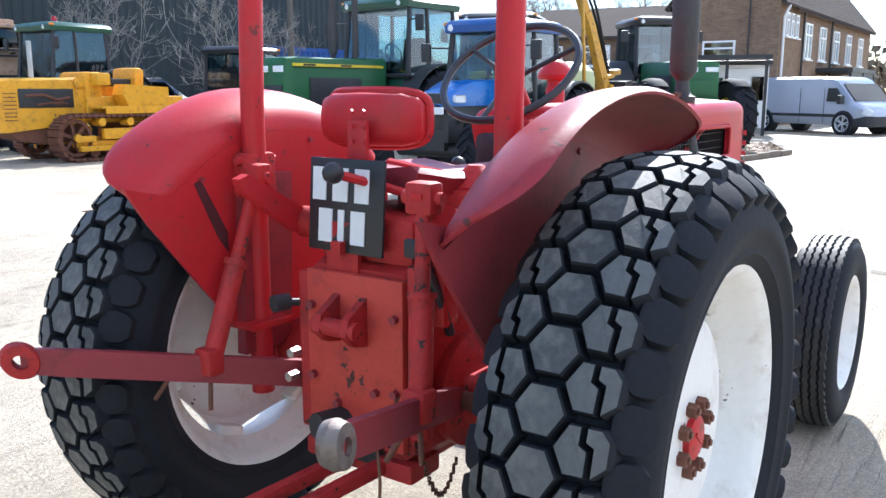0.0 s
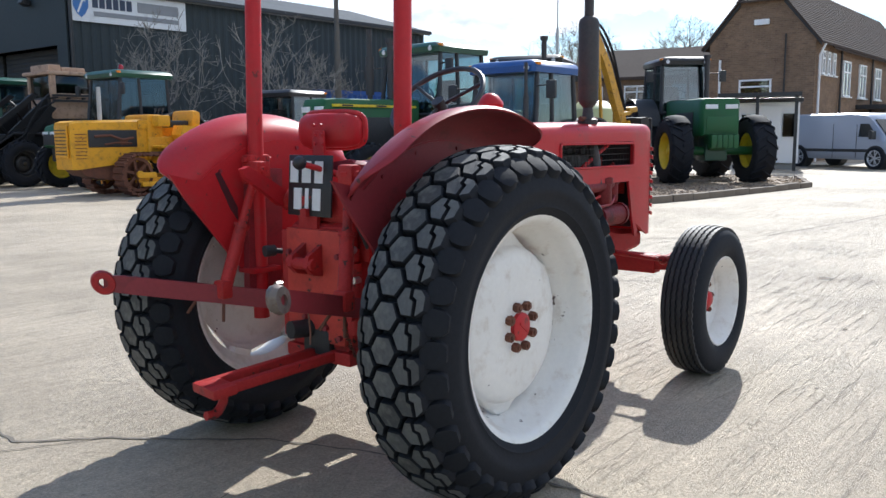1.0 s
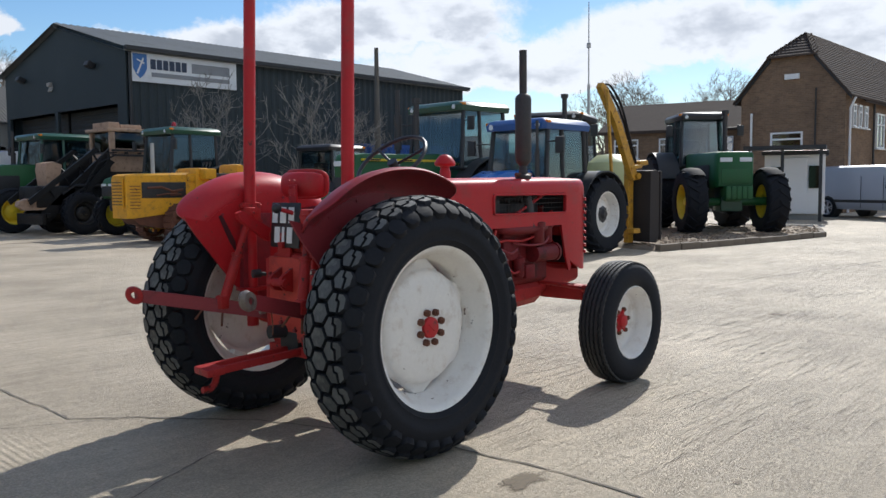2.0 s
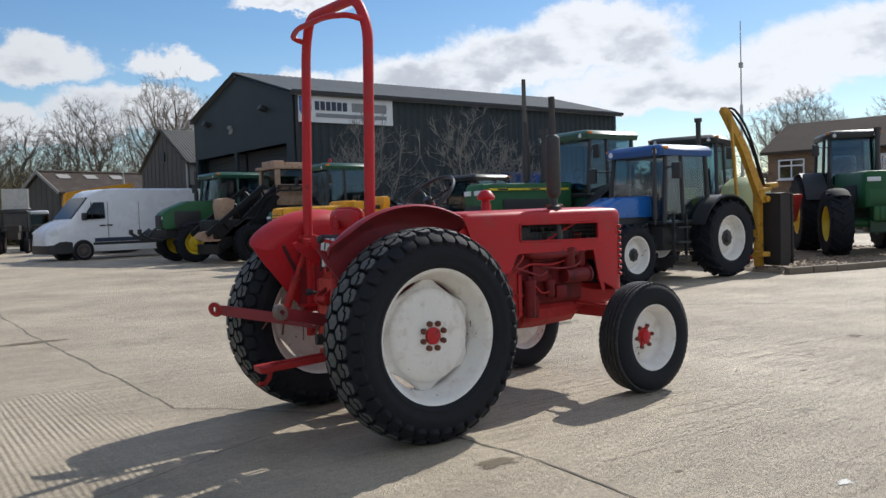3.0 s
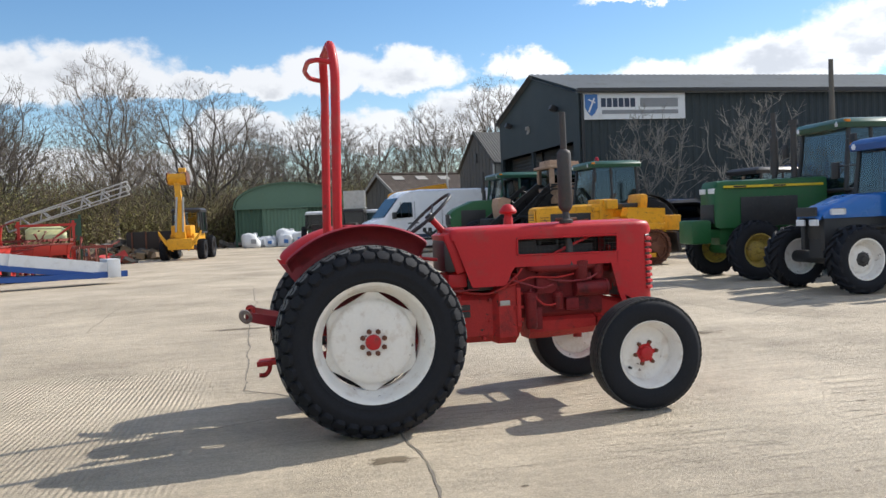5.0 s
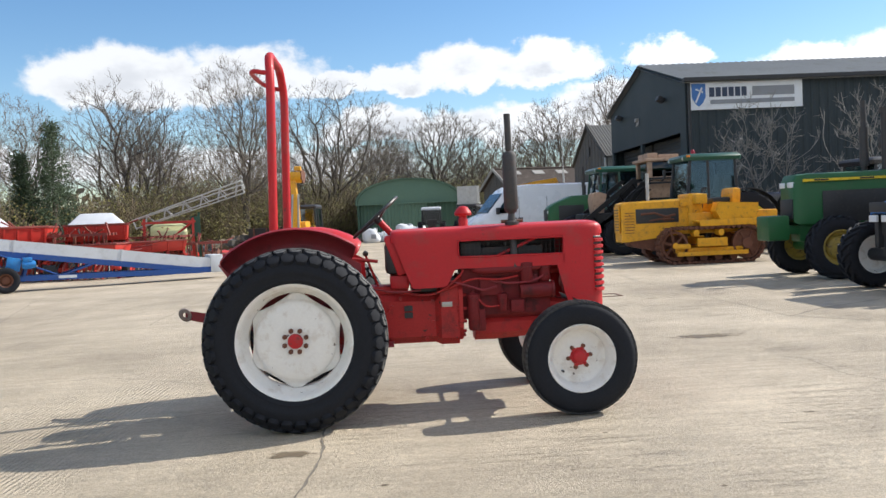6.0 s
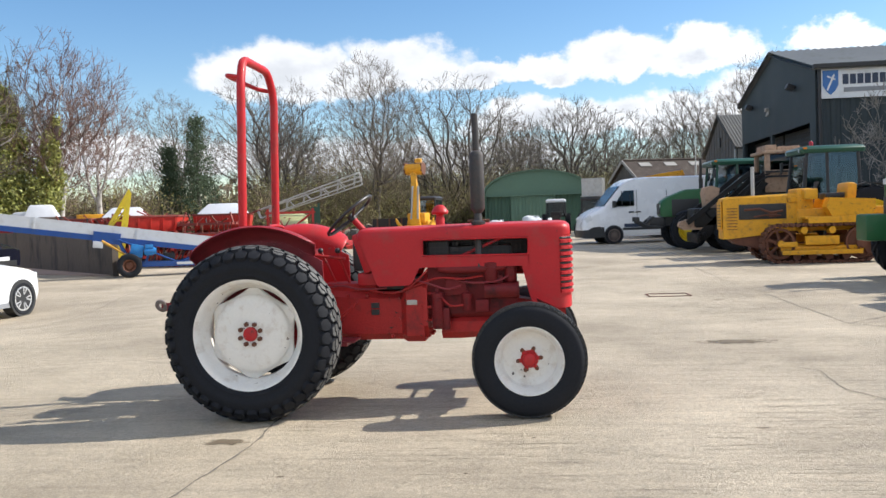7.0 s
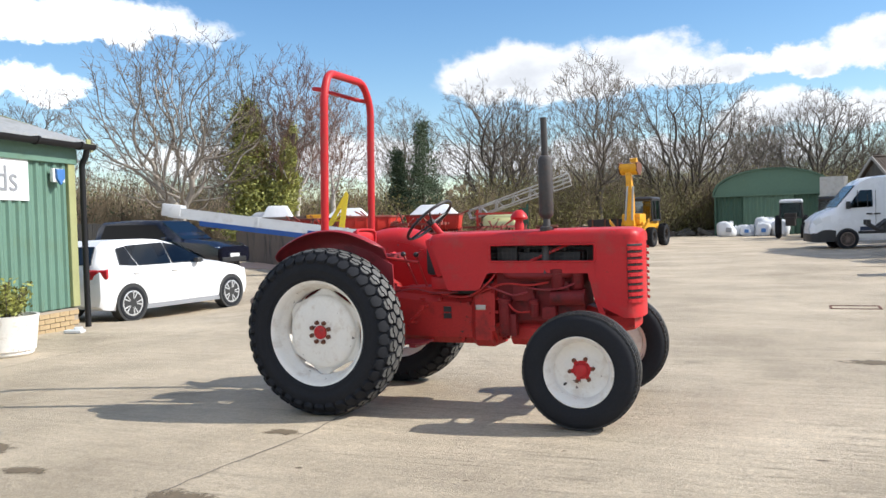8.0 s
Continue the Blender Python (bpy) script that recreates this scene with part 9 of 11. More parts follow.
def hatchback():
    c = thing("white_hatchback", "white five-door hatchback parked by the green office", "car", (-8.76, 5.99, -0.215), 85)
    bm = B()
    stations = [(-0.78, 0.74, 0.42, 0.84, 0.88, 0.66), (-0.74, 0.82, 0.30, 0.90, 0.98, 0.66), (-0.66, 0.86, 0.24, 0.93, 1.12, 0.64), (-0.52, 0.88, 0.22, 0.94, 1.34, 0.60), (-0.34, 0.89, 0.20, 0.95, 1.43, 0.58), (-0.05, 0.895, 0.20, 0.95, 1.46, 0.59), (0.6, 0.90, 0.18, 0.95, 1.47, 0.60),
                    (1.0, 0.90, 0.18, 0.955, 1.445, 0.60), (1.35, 0.90, 0.18, 0.96, 1.365, 0.60), (1.75, 0.895, 0.18, 0.965, 1.18, 0.66), (2.10, 0.89, 0.18, 0.955, 1.01, 0.74), (2.5, 0.885, 0.19, 0.915, 0.955, 0.74), (2.9, 0.87, 0.20, 0.85, 0.89, 0.72), (3.15, 0.84, 0.22, 0.78, 0.82, 0.68), (3.32, 0.78, 0.26, 0.66, 0.70, 0.62), (3.41, 0.68, 0.34, 0.54, 0.57, 0.54)]
    trim = lambda x: x * 0.86 if x < 0 else (2.62 + (x - 2.62) * 0.86 if x > 2.62 else x)
    body_shell(bm, [(trim(q[0]), *q[1:]) for q in stations])
    part("body", bm, "white_paint", c, "glossy white body", angle=30)
    for sg in (-1, 1):
        for pts in ([(-0.22, 1.02), (0.16, 0.985), (0.04, 1.34), (-0.14, 1.31)], [(0.20, 0.985), (0.98, 0.985), (0.98, 1.385), (0.08, 1.35)], [(1.02, 0.985), (1.86, 0.99), (1.74, 1.10), (1.36, 1.31), (1.02, 1.385)]):
            bm = B()
            yy = lambda z: sg * (0.888 - (z - 0.96) * 0.62)
            panel(bm, [(x, yy(z), z) for x, z in pts], 0.012)
            part("side_window", bm, "dark_glass", c, smooth=False)
        for x in (0.0, 2.62):
            bm = B()
            rod(bm, (x, sg * 0.70, 0.325), (x, sg * 0.906, 0.325), 0.352, seg=32)
            part("wheel_arch", bm, "plastic", c)
        bm = B()
        box(bm, (0.13, 0.12, 0.10), (1.62, sg * 0.95, 1.02), bevel=0.03)
        part("door_mirror", bm, "plastic", c)
        bm = B()
        box(bm, (0.16, 0.36, 0.17), (-0.58, sg * 0.71, 0.87), (0, -12, sg * -30), bevel=0.03)
        part("tail_light", bm, "lamp_red", c)
        bm = B()
        box(bm, (0.30, 0.28, 0.12), (3.03, sg * 0.67, 0.73), (0, 0, sg * 24), bevel=0.03)
        part("headlight", bm, "lamp_clear", c)
        for x in (0.30, 1.22):
            bm = B()
            box(bm, (0.16, 0.03, 0.025), (x - 0.16, sg * 0.905, 0.86), bevel=0.006)
            part("door_handle", bm, "white_paint", c)
        bm = B()
        box(bm, (2.0, 0.015, 0.09), (1.3, sg * 0.872, 0.225), bevel=0.004)
        for x in (0.36, 1.42):
            box(bm, (0.004, 0.006, 0.66), (x, sg * 0.899, 0.60))
        part("sill_line", bm, "print_grey", c, smooth=False)
    bm = B()
    panel(bm, [(-0.615, -0.58, 1.03), (-0.615, 0.58, 1.03), (-0.45, 0.50, 1.35), (-0.45, -0.50, 1.35)], 0.014)
    part("rear_window", bm, "dark_glass", c, smooth=False)
    bm = B()
    panel(bm, [(2.08, -0.70, 1.03), (2.08, 0.70, 1.03), (1.34, 0.56, 1.41), (1.34, -0.56, 1.41)], 0.014)
    part("windscreen", bm, "dark_glass", c, smooth=False)
    for x in (0.0, 2.62):
        for sg in (-1, 1):
            car_wheel(c, x, sg * 0.812, 0.315, 0.21)
    bm = B()
    box(bm, (0.02, 0.52, 0.11), (-0.68, 0, 0.70))
    part("plate_blank", bm, "jd_yellow", c, smooth=False)


hatchback()


def suv():
    c = thing("dark_suv", "dark blue estate car parked by the wall", "car", (-16.4, 15.3, 0), 5)
    c.scale = (1.0, 1.0, 0.96)
    bm = B()
    body_shell(bm, [(-0.80, 0.90, 0.5, 1.05, 1.10, 0.78), (-0.76, 0.96, 0.32, 1.12, 1.66, 0.74), (-0.6, 0.98, 0.30, 1.12, 1.80, 0.72), (0.6, 0.99, 0.28, 1.12, 1.85, 0.74), (1.5, 0.99, 0.28, 1.12, 1.80, 0.73),
                    (2.15, 0.98, 0.28, 1.13, 1.36, 0.80), (2.4, 0.98, 0.28, 1.10, 1.16, 0.84), (3.3, 0.96, 0.32, 1.02, 1.07, 0.80), (3.65, 0.90, 0.40, 0.86, 0.92, 0.74)])
    part("body", bm, "navy", c, "glossy dark blue body", angle=30)
    for sg in (-1, 1):
        bm = B()
        yy = lambda z: sg * (0.975 - (z - 1.12) * 0.37)
        panel(bm, [(x, yy(z), z) for x, z in [(-0.55, 1.16), (2.0, 1.16), (1.42, 1.68), (-0.45, 1.70)]], 0.014)
        part("side_window", bm, "privacy_glass", c, smooth=False)
        bm = B()
        box(bm, (0.24, 0.34, 0.12), (3.48, sg * 0.70, 0.86), (0, 0, sg * 20), bevel=0.03)
        part("headlight", bm, "lamp_clear", c)
        bm = B()
        box(bm, (0.16, 0.14, 0.16), (1.9, sg * 1.06, 1.20), bevel=0.03)
        part("door_mirror", bm, "navy", c)
        for x in (0.0, 2.9):
            car_wheel(c, x, sg * 0.86, 0.38, 0.25)
    bm = B()
    panel(bm, [(2.36, -0.78, 1.18), (2.36, 0.78, 1.18), (1.58, 0.68, 1.76), (1.58, -0.68, 1.76)], 0.016)
    part("windscreen", bm, "dark_glass", c, smooth=False)
    bm = B()
    box(bm, (0.05, 1.0, 0.20), (3.62, 0, 0.80), bevel=0.02)
    box(bm, (0.05, 1.4, 0.16), (3.64, 0, 0.50), bevel=0.02)
    part("grille", bm, "plastic", c)
    bm = B()
    box(bm, (0.02, 0.52, 0.11), (3.675, 0, 0.64))
    part("plate_blank", bm, "sign_white", c, smooth=False)


suv()


def panel_van(name, label, at, turn, L_, H, W, paint, band=False):
    v = thing(name, label, "van", at, turn)
    hw = W / 2
    bm = B()
    body_shell(bm, [(0.0, hw * 0.97, 0.36, H * 0.52, H * 0.97, hw * 0.86), (0.08, hw, 0.32, H * 0.52, H, hw * 0.88), (L_ * 0.62, hw, 0.30, H * 0.52, H, hw * 0.88), (L_ * 0.70, hw, 0.30, H * 0.52, H * 0.985, hw * 0.86),
                    (L_ * 0.745, hw, 0.30, H * 0.51, H * 0.935, hw * 0.845), (L_ * 0.775, hw, 0.30, H * 0.50, H * 0.865, hw * 0.84), (L_ * 0.83, hw * 0.99, 0.30, H * 0.49, H * 0.70, hw * 0.85), (L_ * 0.875, hw * 0.98, 0.30, H * 0.48, H * 0.565, hw * 0.86), (L_ * 0.93, hw * 0.95, 0.30, H * 0.45, H * 0.515, hw * 0.82), (L_ * 0.965, hw * 0.90, 0.30, H * 0.41, H * 0.465, hw * 0.77), (L_ * 0.988, hw * 0.82, 0.30, H * 0.34, H * 0.40, hw * 0.70), (L_, hw * 0.70, 0.32, H * 0.24, H * 0.29, hw * 0.60)])
    part("body", bm, paint, v, "", angle=30)
    for sg in (-1, 1):
        bm = B()
        yy = lambda z: sg * (hw - (z - H * 0.52) * (0.12 * hw / (H * 0.45)))
        panel(bm, [(x, yy(z), z) for x, z in [(L_ * 0.69, H * 0.57), (L_ * 0.815, H * 0.56), (L_ * 0.785, H * 0.69), (L_ * 0.75, H * 0.80), (L_ * 0.69, H * 0.80)]], 0.016)
        part("door_window", bm, "dark_glass", v, smooth=False)
        bm = B()
        box(bm, (L_ * 0.51, 0.02, 0.10), (L_ * 0.51, sg * hw, 0.60), bevel=0.005)
        for x in (L_ * 0.675, L_ * 0.49):
            box(bm, (0.012, 0.012, H * 0.6), (x, sg * (hw + 0.002), H * 0.5))
        part("side_moulding", bm, "plastic", v, smooth=False)
        if band:
            bm = B()
            box(bm, (L_ * 0.74, 0.018, 0.15), (L_ * 0.385, sg * (hw + 0.002), 0.74))
            part("band", bm, "print_navy", v, "dark stripe along the side", smooth=False)
            for x in (L_ * 0.685 - 0.12, L_ * 0.685 + 0.16):
                bm = B()
                box(bm, (0.22, 0.04, 0.05), (x, sg * (hw + 0.012), H * 0.475), bevel=0.012)
                part("door_handle", bm, "plastic", v)
            bm = B()
            loft(bm, [[(x, sg * (w - 0.03), lo), (x, sg * (w + 0.012), lo + 0.02), (x, sg * (w + 0.012), hi), (x, sg * (w - 0.03), hi + 0.02)] for x, w, lo, hi in
                      ((L_ * 0.878, hw * 0.982, 0.28, 0.68), (L_ * 0.91, hw * 0.968, 0.27, 0.72), (L_ * 0.945, hw * 0.94, 0.27, 0.70), (L_ * 0.97, hw * 0.90, 0.27, 0.62))])
            part("bumper_corner", bm, "plastic", v)
            for x, zc in ((L_ * 0.715, 0.66), (L_ * 0.765, 0.66)):
                bm = B()
                box(bm, (0.028, 0.02, H * 0.24), (x, sg * (hw * 0.985 - (zc * H - H * 0.52) * 0.12 * hw / (H * 0.45) + 0.02), H * 0.68), (sg * 7, 0, 0))
                part("window_divider", bm, "plastic", v, smooth=False)
            bm = B()
            box(bm, (L_ * 0.50, 0.012, 0.022), (L_ * 0.26, sg * (hw + 0.001), H * 0.50), bevel=0.004)
            part("swage_line", bm, paint, v, smooth=False)
        bm = B()
        box(bm, (0.14, 0.20, 0.28), (L_ * 0.82, sg * (hw + 0.16), H * 0.60), bevel=0.03)
        part("door_mirror", bm, "plastic", v)
        bm = B()
        box(bm, (0.30, 0.10, 0.24), (L_ * 0.968, sg * hw * 0.83, H * 0.385), (0, 32, sg * -24), bevel=0.04)
        part("headlight", bm, "lamp_clear", v)
        for x in (L_ * 0.20, L_ * 0.82):
            car_wheel(v, x, sg * (hw - 0.06), 0.36, 0.23, "disc" if band else "alloy")
        for x in (L_ * 0.20, L_ * 0.82):
            bm = B()
            rod(bm, (x, sg * (hw - 0.3), 0.37), (x, sg * (hw + 0.004), 0.37), 0.40, seg=28)
            part("wheel_arch", bm, "plastic", v)
    bm = B()
    panel(bm, [(L_ * 0.872, -hw * 0.80, H * 0.575), (L_ * 0.872, hw * 0.80, H * 0.575), (L_ * 0.775, hw * 0.77, H * 0.87), (L_ * 0.775, -hw * 0.77, H * 0.87)], 0.02)
    part("windscreen", bm, "dark_glass", v, smooth=False)
    bm = B()
    loft(bm, [[(x, -w, lo), (x, -w - 0.012, lo + 0.10), (x, -w, hi), (x, w, hi), (x, w + 0.012, lo + 0.10), (x, w, lo)] for x, w, lo, hi in
              [(L_ * 0.885, hw * 0.985, 0.27, 0.50), (L_ * 0.93, hw * 0.955, 0.26, 0.56), (L_ * 0.965, hw * 0.91, 0.26, 0.60), (L_ * 0.99, hw * 0.83, 0.26, 0.60), (L_ + 0.02, hw * 0.68, 0.28, 0.58)]])
    box(bm, (0.07, W * 0.50, 0.24), (L_ * 0.985, 0, H * 0.33), (0, -14, 0), bevel=0.02)
    part("bumper", bm, "plastic", v)


panel_van("white_van", "long white panel van with a dark side stripe", (10.5, 30.95, 0), 190, 6.8, 2.72, 2.0, "white_paint", True)
panel_van("silver_van", "silver panel van parked before the brick house", (30.6, 7.1, 0), 240.5, 5.2, 1.84, 1.95, "silver")

# ---- trees, hedge and scrub ----


def mesh_from(name, verts, faces, mat, smooth=False):
    me = bpy.data.meshes.new(name)
    me.from_pydata(verts, [], faces)
    if smooth:
        me.polygons.foreach_set("use_smooth", [True] * len(faces))
    me.materials.append(M[mat])
    me.update()
    return me


def limb(verts, faces, p, q, r0, r1, sides):
    """One tapered length of branch from p to q."""
    d = (q - p)
    if d.length < 1e-5:
        return
    d.normalize()
    u = d.orthogonal().normalized()
    v = d.cross(u)
    b = len(verts)
    for c, r in ((p, r0), (q, r1)):
        for k in range(sides):
            a = 2 * math.pi * k / sides
            verts.append(c + (u * math.cos(a) + v * math.sin(a)) * r)
    for k in range(sides):
        faces.append((b + k, b + (k + 1) % sides, b + sides + (k + 1) % sides, b + sides + k))


def bare_tree_meshes(seed, height, width, girth, base=0.25, n=1150, rise=0.0, bark="bark", twig="twig", stems=1, twiglet=0.55):
    """A bare tree: shoots fill a lumpy crown, each joined to the nearest older wood; girth follows the shoots carried."""
    rg = np.random.RandomState(seed)
    zb = base * height
    pos, par, plen = [], [], []

    def add(p, parent):
        pos.append(np.array(p, float))
        par.append(parent)
        plen.append(0.0 if parent < 0 else plen[parent] + float(np.linalg.norm(pos[-1] - pos[parent])))
        return len(pos) - 1

    for s_ in range(stems):
        k = add((rg.uniform(-.25, .25) * (stems > 1), rg.uniform(-.25, .25) * (stems > 1), -0.05), -1)
        lean = rg.uniform(-1, 1, 2) * (0.55 if stems > 1 else 0.06)
        for q in range(1, 7):
            f = q / 6
            k = add(pos[k] + np.array([lean[0] * zb / 6 + rg.normal(0, 0.03) * height * 0.12, lean[1] * zb / 6 + rg.normal(0, 0.03) * height * 0.12, zb * 1.05 / 6]), k)
    # where the shoots end
    lump = rg.uniform(-1, 1, (9, 3))
    lump /= np.linalg.norm(lump, axis=1)[:, None]
    d = rg.normal(0, 1, (n, 3))
    d /= np.linalg.norm(d, axis=1)[:, None]
    r = rg.uniform(0, 1, n) ** 0.42
    r = r * (0.80 + 0.26 * np.max(d @ lump.T, axis=1) ** 3)
    low = np.where(d[:, 2] < 0, 0.85, 1.0)
    T = np.stack([d[:, 0] * r * width / 2, d[:, 1] * r * width / 2, zb * 0.9 + (height - zb * 0.9) * 0.46 + d[:, 2] * r * low * (height - zb * 0.9) * 0.54], 1)
    fork = np.array([0, 0, zb])
    T = T[np.argsort(np.linalg.norm((T - fork) * np.array([1, 1, 1 - rise * 0.4]), axis=1))]
    cap = len(pos) + 2 * n + 5
    P_ = np.zeros((cap, 3))
    Q_ = np.zeros(cap)
    m = len(pos)
    P_[:m], Q_[:m] = pos, plen
    first = 3
    for t in T:
        off = t - P_[:m]
        dist = np.sqrt((off * off).sum(1))
        # wood that lies below the shoot, towards the trunk, is the better parent
        back = np.maximum(0.0, -off[:, 2]) * (1.0 + rise)
        cost = dist + 0.36 * Q_[:m] + back * 0.8
        cost[:first] += 50 if stems == 1 else 0
        k = int(np.argmin(cost))
        v = t - P_[k]
        l = float(np.linalg.norm(v))
        mid = P_[k] + v * 0.5 + rg.normal(0, 0.05, 3) * l + np.array([0, 0, (0.05 + 0.10 * rise) * l])
        a = add(mid, k)
        P_[m], Q_[m] = mid, plen[a]
        b = add(t, a)
        P_[m + 1], Q_[m + 1] = t, plen[b]
        m += 2
    load = np.ones(m)
    for k in range(m - 1, -1, -1):
        if par[k] >= 0:
            load[par[k]] += load[k]
    heavy = {}
    for k in range(m):
        if par[k] >= 0 and (par[k] not in heavy or load[k] > load[heavy[par[k]]]):
            heavy[par[k]] = k
    for _ in range(3):
        for k, c_ in heavy.items():
            if par[k] >= 0 and k > 6 * stems:
                pos[k] = pos[k] * 0.45 + (pos[par[k]] + pos[c_]) * 0.275
    rad = np.maximum(girth * (load / load.max()) ** 0.50, 0.0085)
    tv, tf, cv, cf = [], [], [], []
    vec = [Vector(p) for p in pos]
    for k in range(m):
        if par[k] < 0:
            continue
        r0, r1 = float(min(rad[par[k]], rad[k] * 1.35)), float(rad[k])
        if r1 > 0.028:
            limb(tv, tf, vec[par[k]], vec[k], r0, r1, 6)
        else:
            limb(cv, cf, vec[par[k]], vec[k], r0, r1, 3)
    for t in T:
        p = Vector(t)
        out = Vector((t[0], t[1], (t[2] - zb) * 0.8 + rise * height * 0.3)).normalized()
        for _ in range(3):
            q = p + (out + Vector(rg.uniform(-0.95, 0.95, 3))).normalized() * float(twiglet * rg.uniform(0.5, 1.4))
            limb(cv, cf, p, q, 0.0105, 0.006, 3)
            e = p.lerp(q, 0.5)
            limb(cv, cf, e, e + (out + Vector(rg.uniform(-1.2, 1.2, 3))).normalized() * float(twiglet * 0.6), 0.0075, 0.0045, 3)
    return mesh_from("trunk", tv, tf, bark, True), mesh_from("crown", cv, cf, twig)


M["pale_twig"] = material("pale bleached twigs", (0.20, 0.19, 0.175), 0.9, vary=0.2, patch=1)
M["pale_bark"] = material("pale grey stems", (0.29, 0.26, 0.225), 0.9, vary=0.2, patch=1, bump=0.2)
M["red_twig"] = material("reddish birch twigs", (0.17, 0.105, 0.085), 0.9, vary=0.2, patch=1)
TREES = {
    "oak": bare_tree_meshes(3, 12.5, 10.0, 0.37, 0.22),
    "ash": bare_tree_meshes(8, 12.5, 8.0, 0.30, 0.26, rise=0.5),
    "wide": bare_tree_meshes(21, 12.0, 11.5, 0.36, 0.20),
    "tall": bare_tree_meshes(34, 13.0, 7.0, 0.22, 0.22, rise=0.9),
    "birch": bare_tree_meshes(45, 10.5, 5.6, 0.14, 0.30, n=520, rise=0.7, bark="birch", twig="red_twig"),
    "shrub": bare_tree_meshes(52, 5.0, 3.8, 0.05, 0.14, n=120, rise=1.2, bark="pale_bark", twig="pale_twig", stems=5, twiglet=0.4),
    "big_birch": bare_tree_meshes(61, 11.0, 9.6, 0.30, 0.20, n=1050, rise=0.3, bark="pale_bark", twiglet=0.42),
}


def tree(kind, x, y, scale=1.0, turn=0.0, label="tall bare winter tree with a dense twig crown", wide=1.0, group="bare trees beyond the yard"):
    t = thing("tree", label, "tree", (x, y, 0), turn, group)
    t.scale = (scale * wide, scale * wide, scale)
    shared("trunk", TREES[kind][0], t)
    shared("crown", TREES[kind][1], t, None, "fine bare twigs")
    return t


for kind, x, y, s, turn, wd in (
    ("oak", -18.0, 56.5, 1.02, 20, 1.0), ("tall", -9.6, 55.5, 1.06, 75, 1.05), ("wide", -4.2, 62.0, 1.06, 140, 1.05), 
    ("oak", 5.8, 75.0, 1.0, 250, 1.1), ("wide", 11.0, 84.0, 1.0, 300, 1.2), ("ash", 1.2, 80.0, 0.92, 10, 1.1), 
    ("ash", 17.5, 78.0, 1.05, 120, 1.1), ("oak", 21.0, 66.0, 1.1, 60, 1.0), ("tall", -23.5, 52.0, 0.85, 95, 1.2), ("wide", -30.0, 42.0, 0.78, 15, 1.0),
    ("oak", 70.0, 28.0, 0.9, 180, 1.2), ("ash", 78.0, 42.0, 1.05, 45, 1.2), ("wide", 64.0, 36.0, 0.86, 75, 1.0), ("oak", -38.0, 30.0, 0.8, 200, 1.0),
    ("ash", -34.0, 22.0, 0.75, 20, 1.0), ("oak", 33.0, 92.0, 1.2, 30, 1.2), ("tall", -27.0, 36.5, 0.78, 160, 1.1), ("wide", 15.5, 92.0, 0.95, 222, 1.2),
    ("oak", -1.0, 90.0, 1.05, 77, 1.2), ("ash", -20.0, 68.0, 0.98, 41, 1.1), ("wide", 26.0, 80.0, 1.0, 190, 1.0)):
    tree(kind, x, y, s, turn, wide=wd)
tree("big_birch", -22.6, 24.9, 1.0, 35, "tall pale-stemmed bare tree behind the parked cars")
tree("birch", -21.9, 37.5, 1.02, 110, "slender white-barked bare birch tree")
tree("birch", -19.3, 29.5, 0.98, 200, "slender white-barked bare birch tree")
for x, y, s, turn in ((12.6, 20.6, 1.02, 0), (16.6, 19.9, 1.08, 80), (20.2, 21.5, 0.9, 230)):
    tree("shrub", x, y, s, turn, "bare multi-stemmed shrub before the dark shed", group="shrubs by the shed")


def leaf_quads(verts, faces, c, n, spread, size, rnd):
    for _ in range(n):
        p = c + Vector((rnd.gauss(0, spread[0]), rnd.gauss(0, spread[1]), rnd.gauss(0, spread[2])))
        u = Vector((rnd.uniform(-1, 1), rnd.uniform(-1, 1), rnd.uniform(-1, 1))).normalized()
        v = u.orthogonal().normalized()
        s = size * rnd.uniform(0.6, 1.3)
        b = len(verts)
        verts += [p - u * s, p - v * s * 0.55, p + u * s, p + v * s * 0.55]
        faces.append((b, b + 1, b + 2, b + 3))


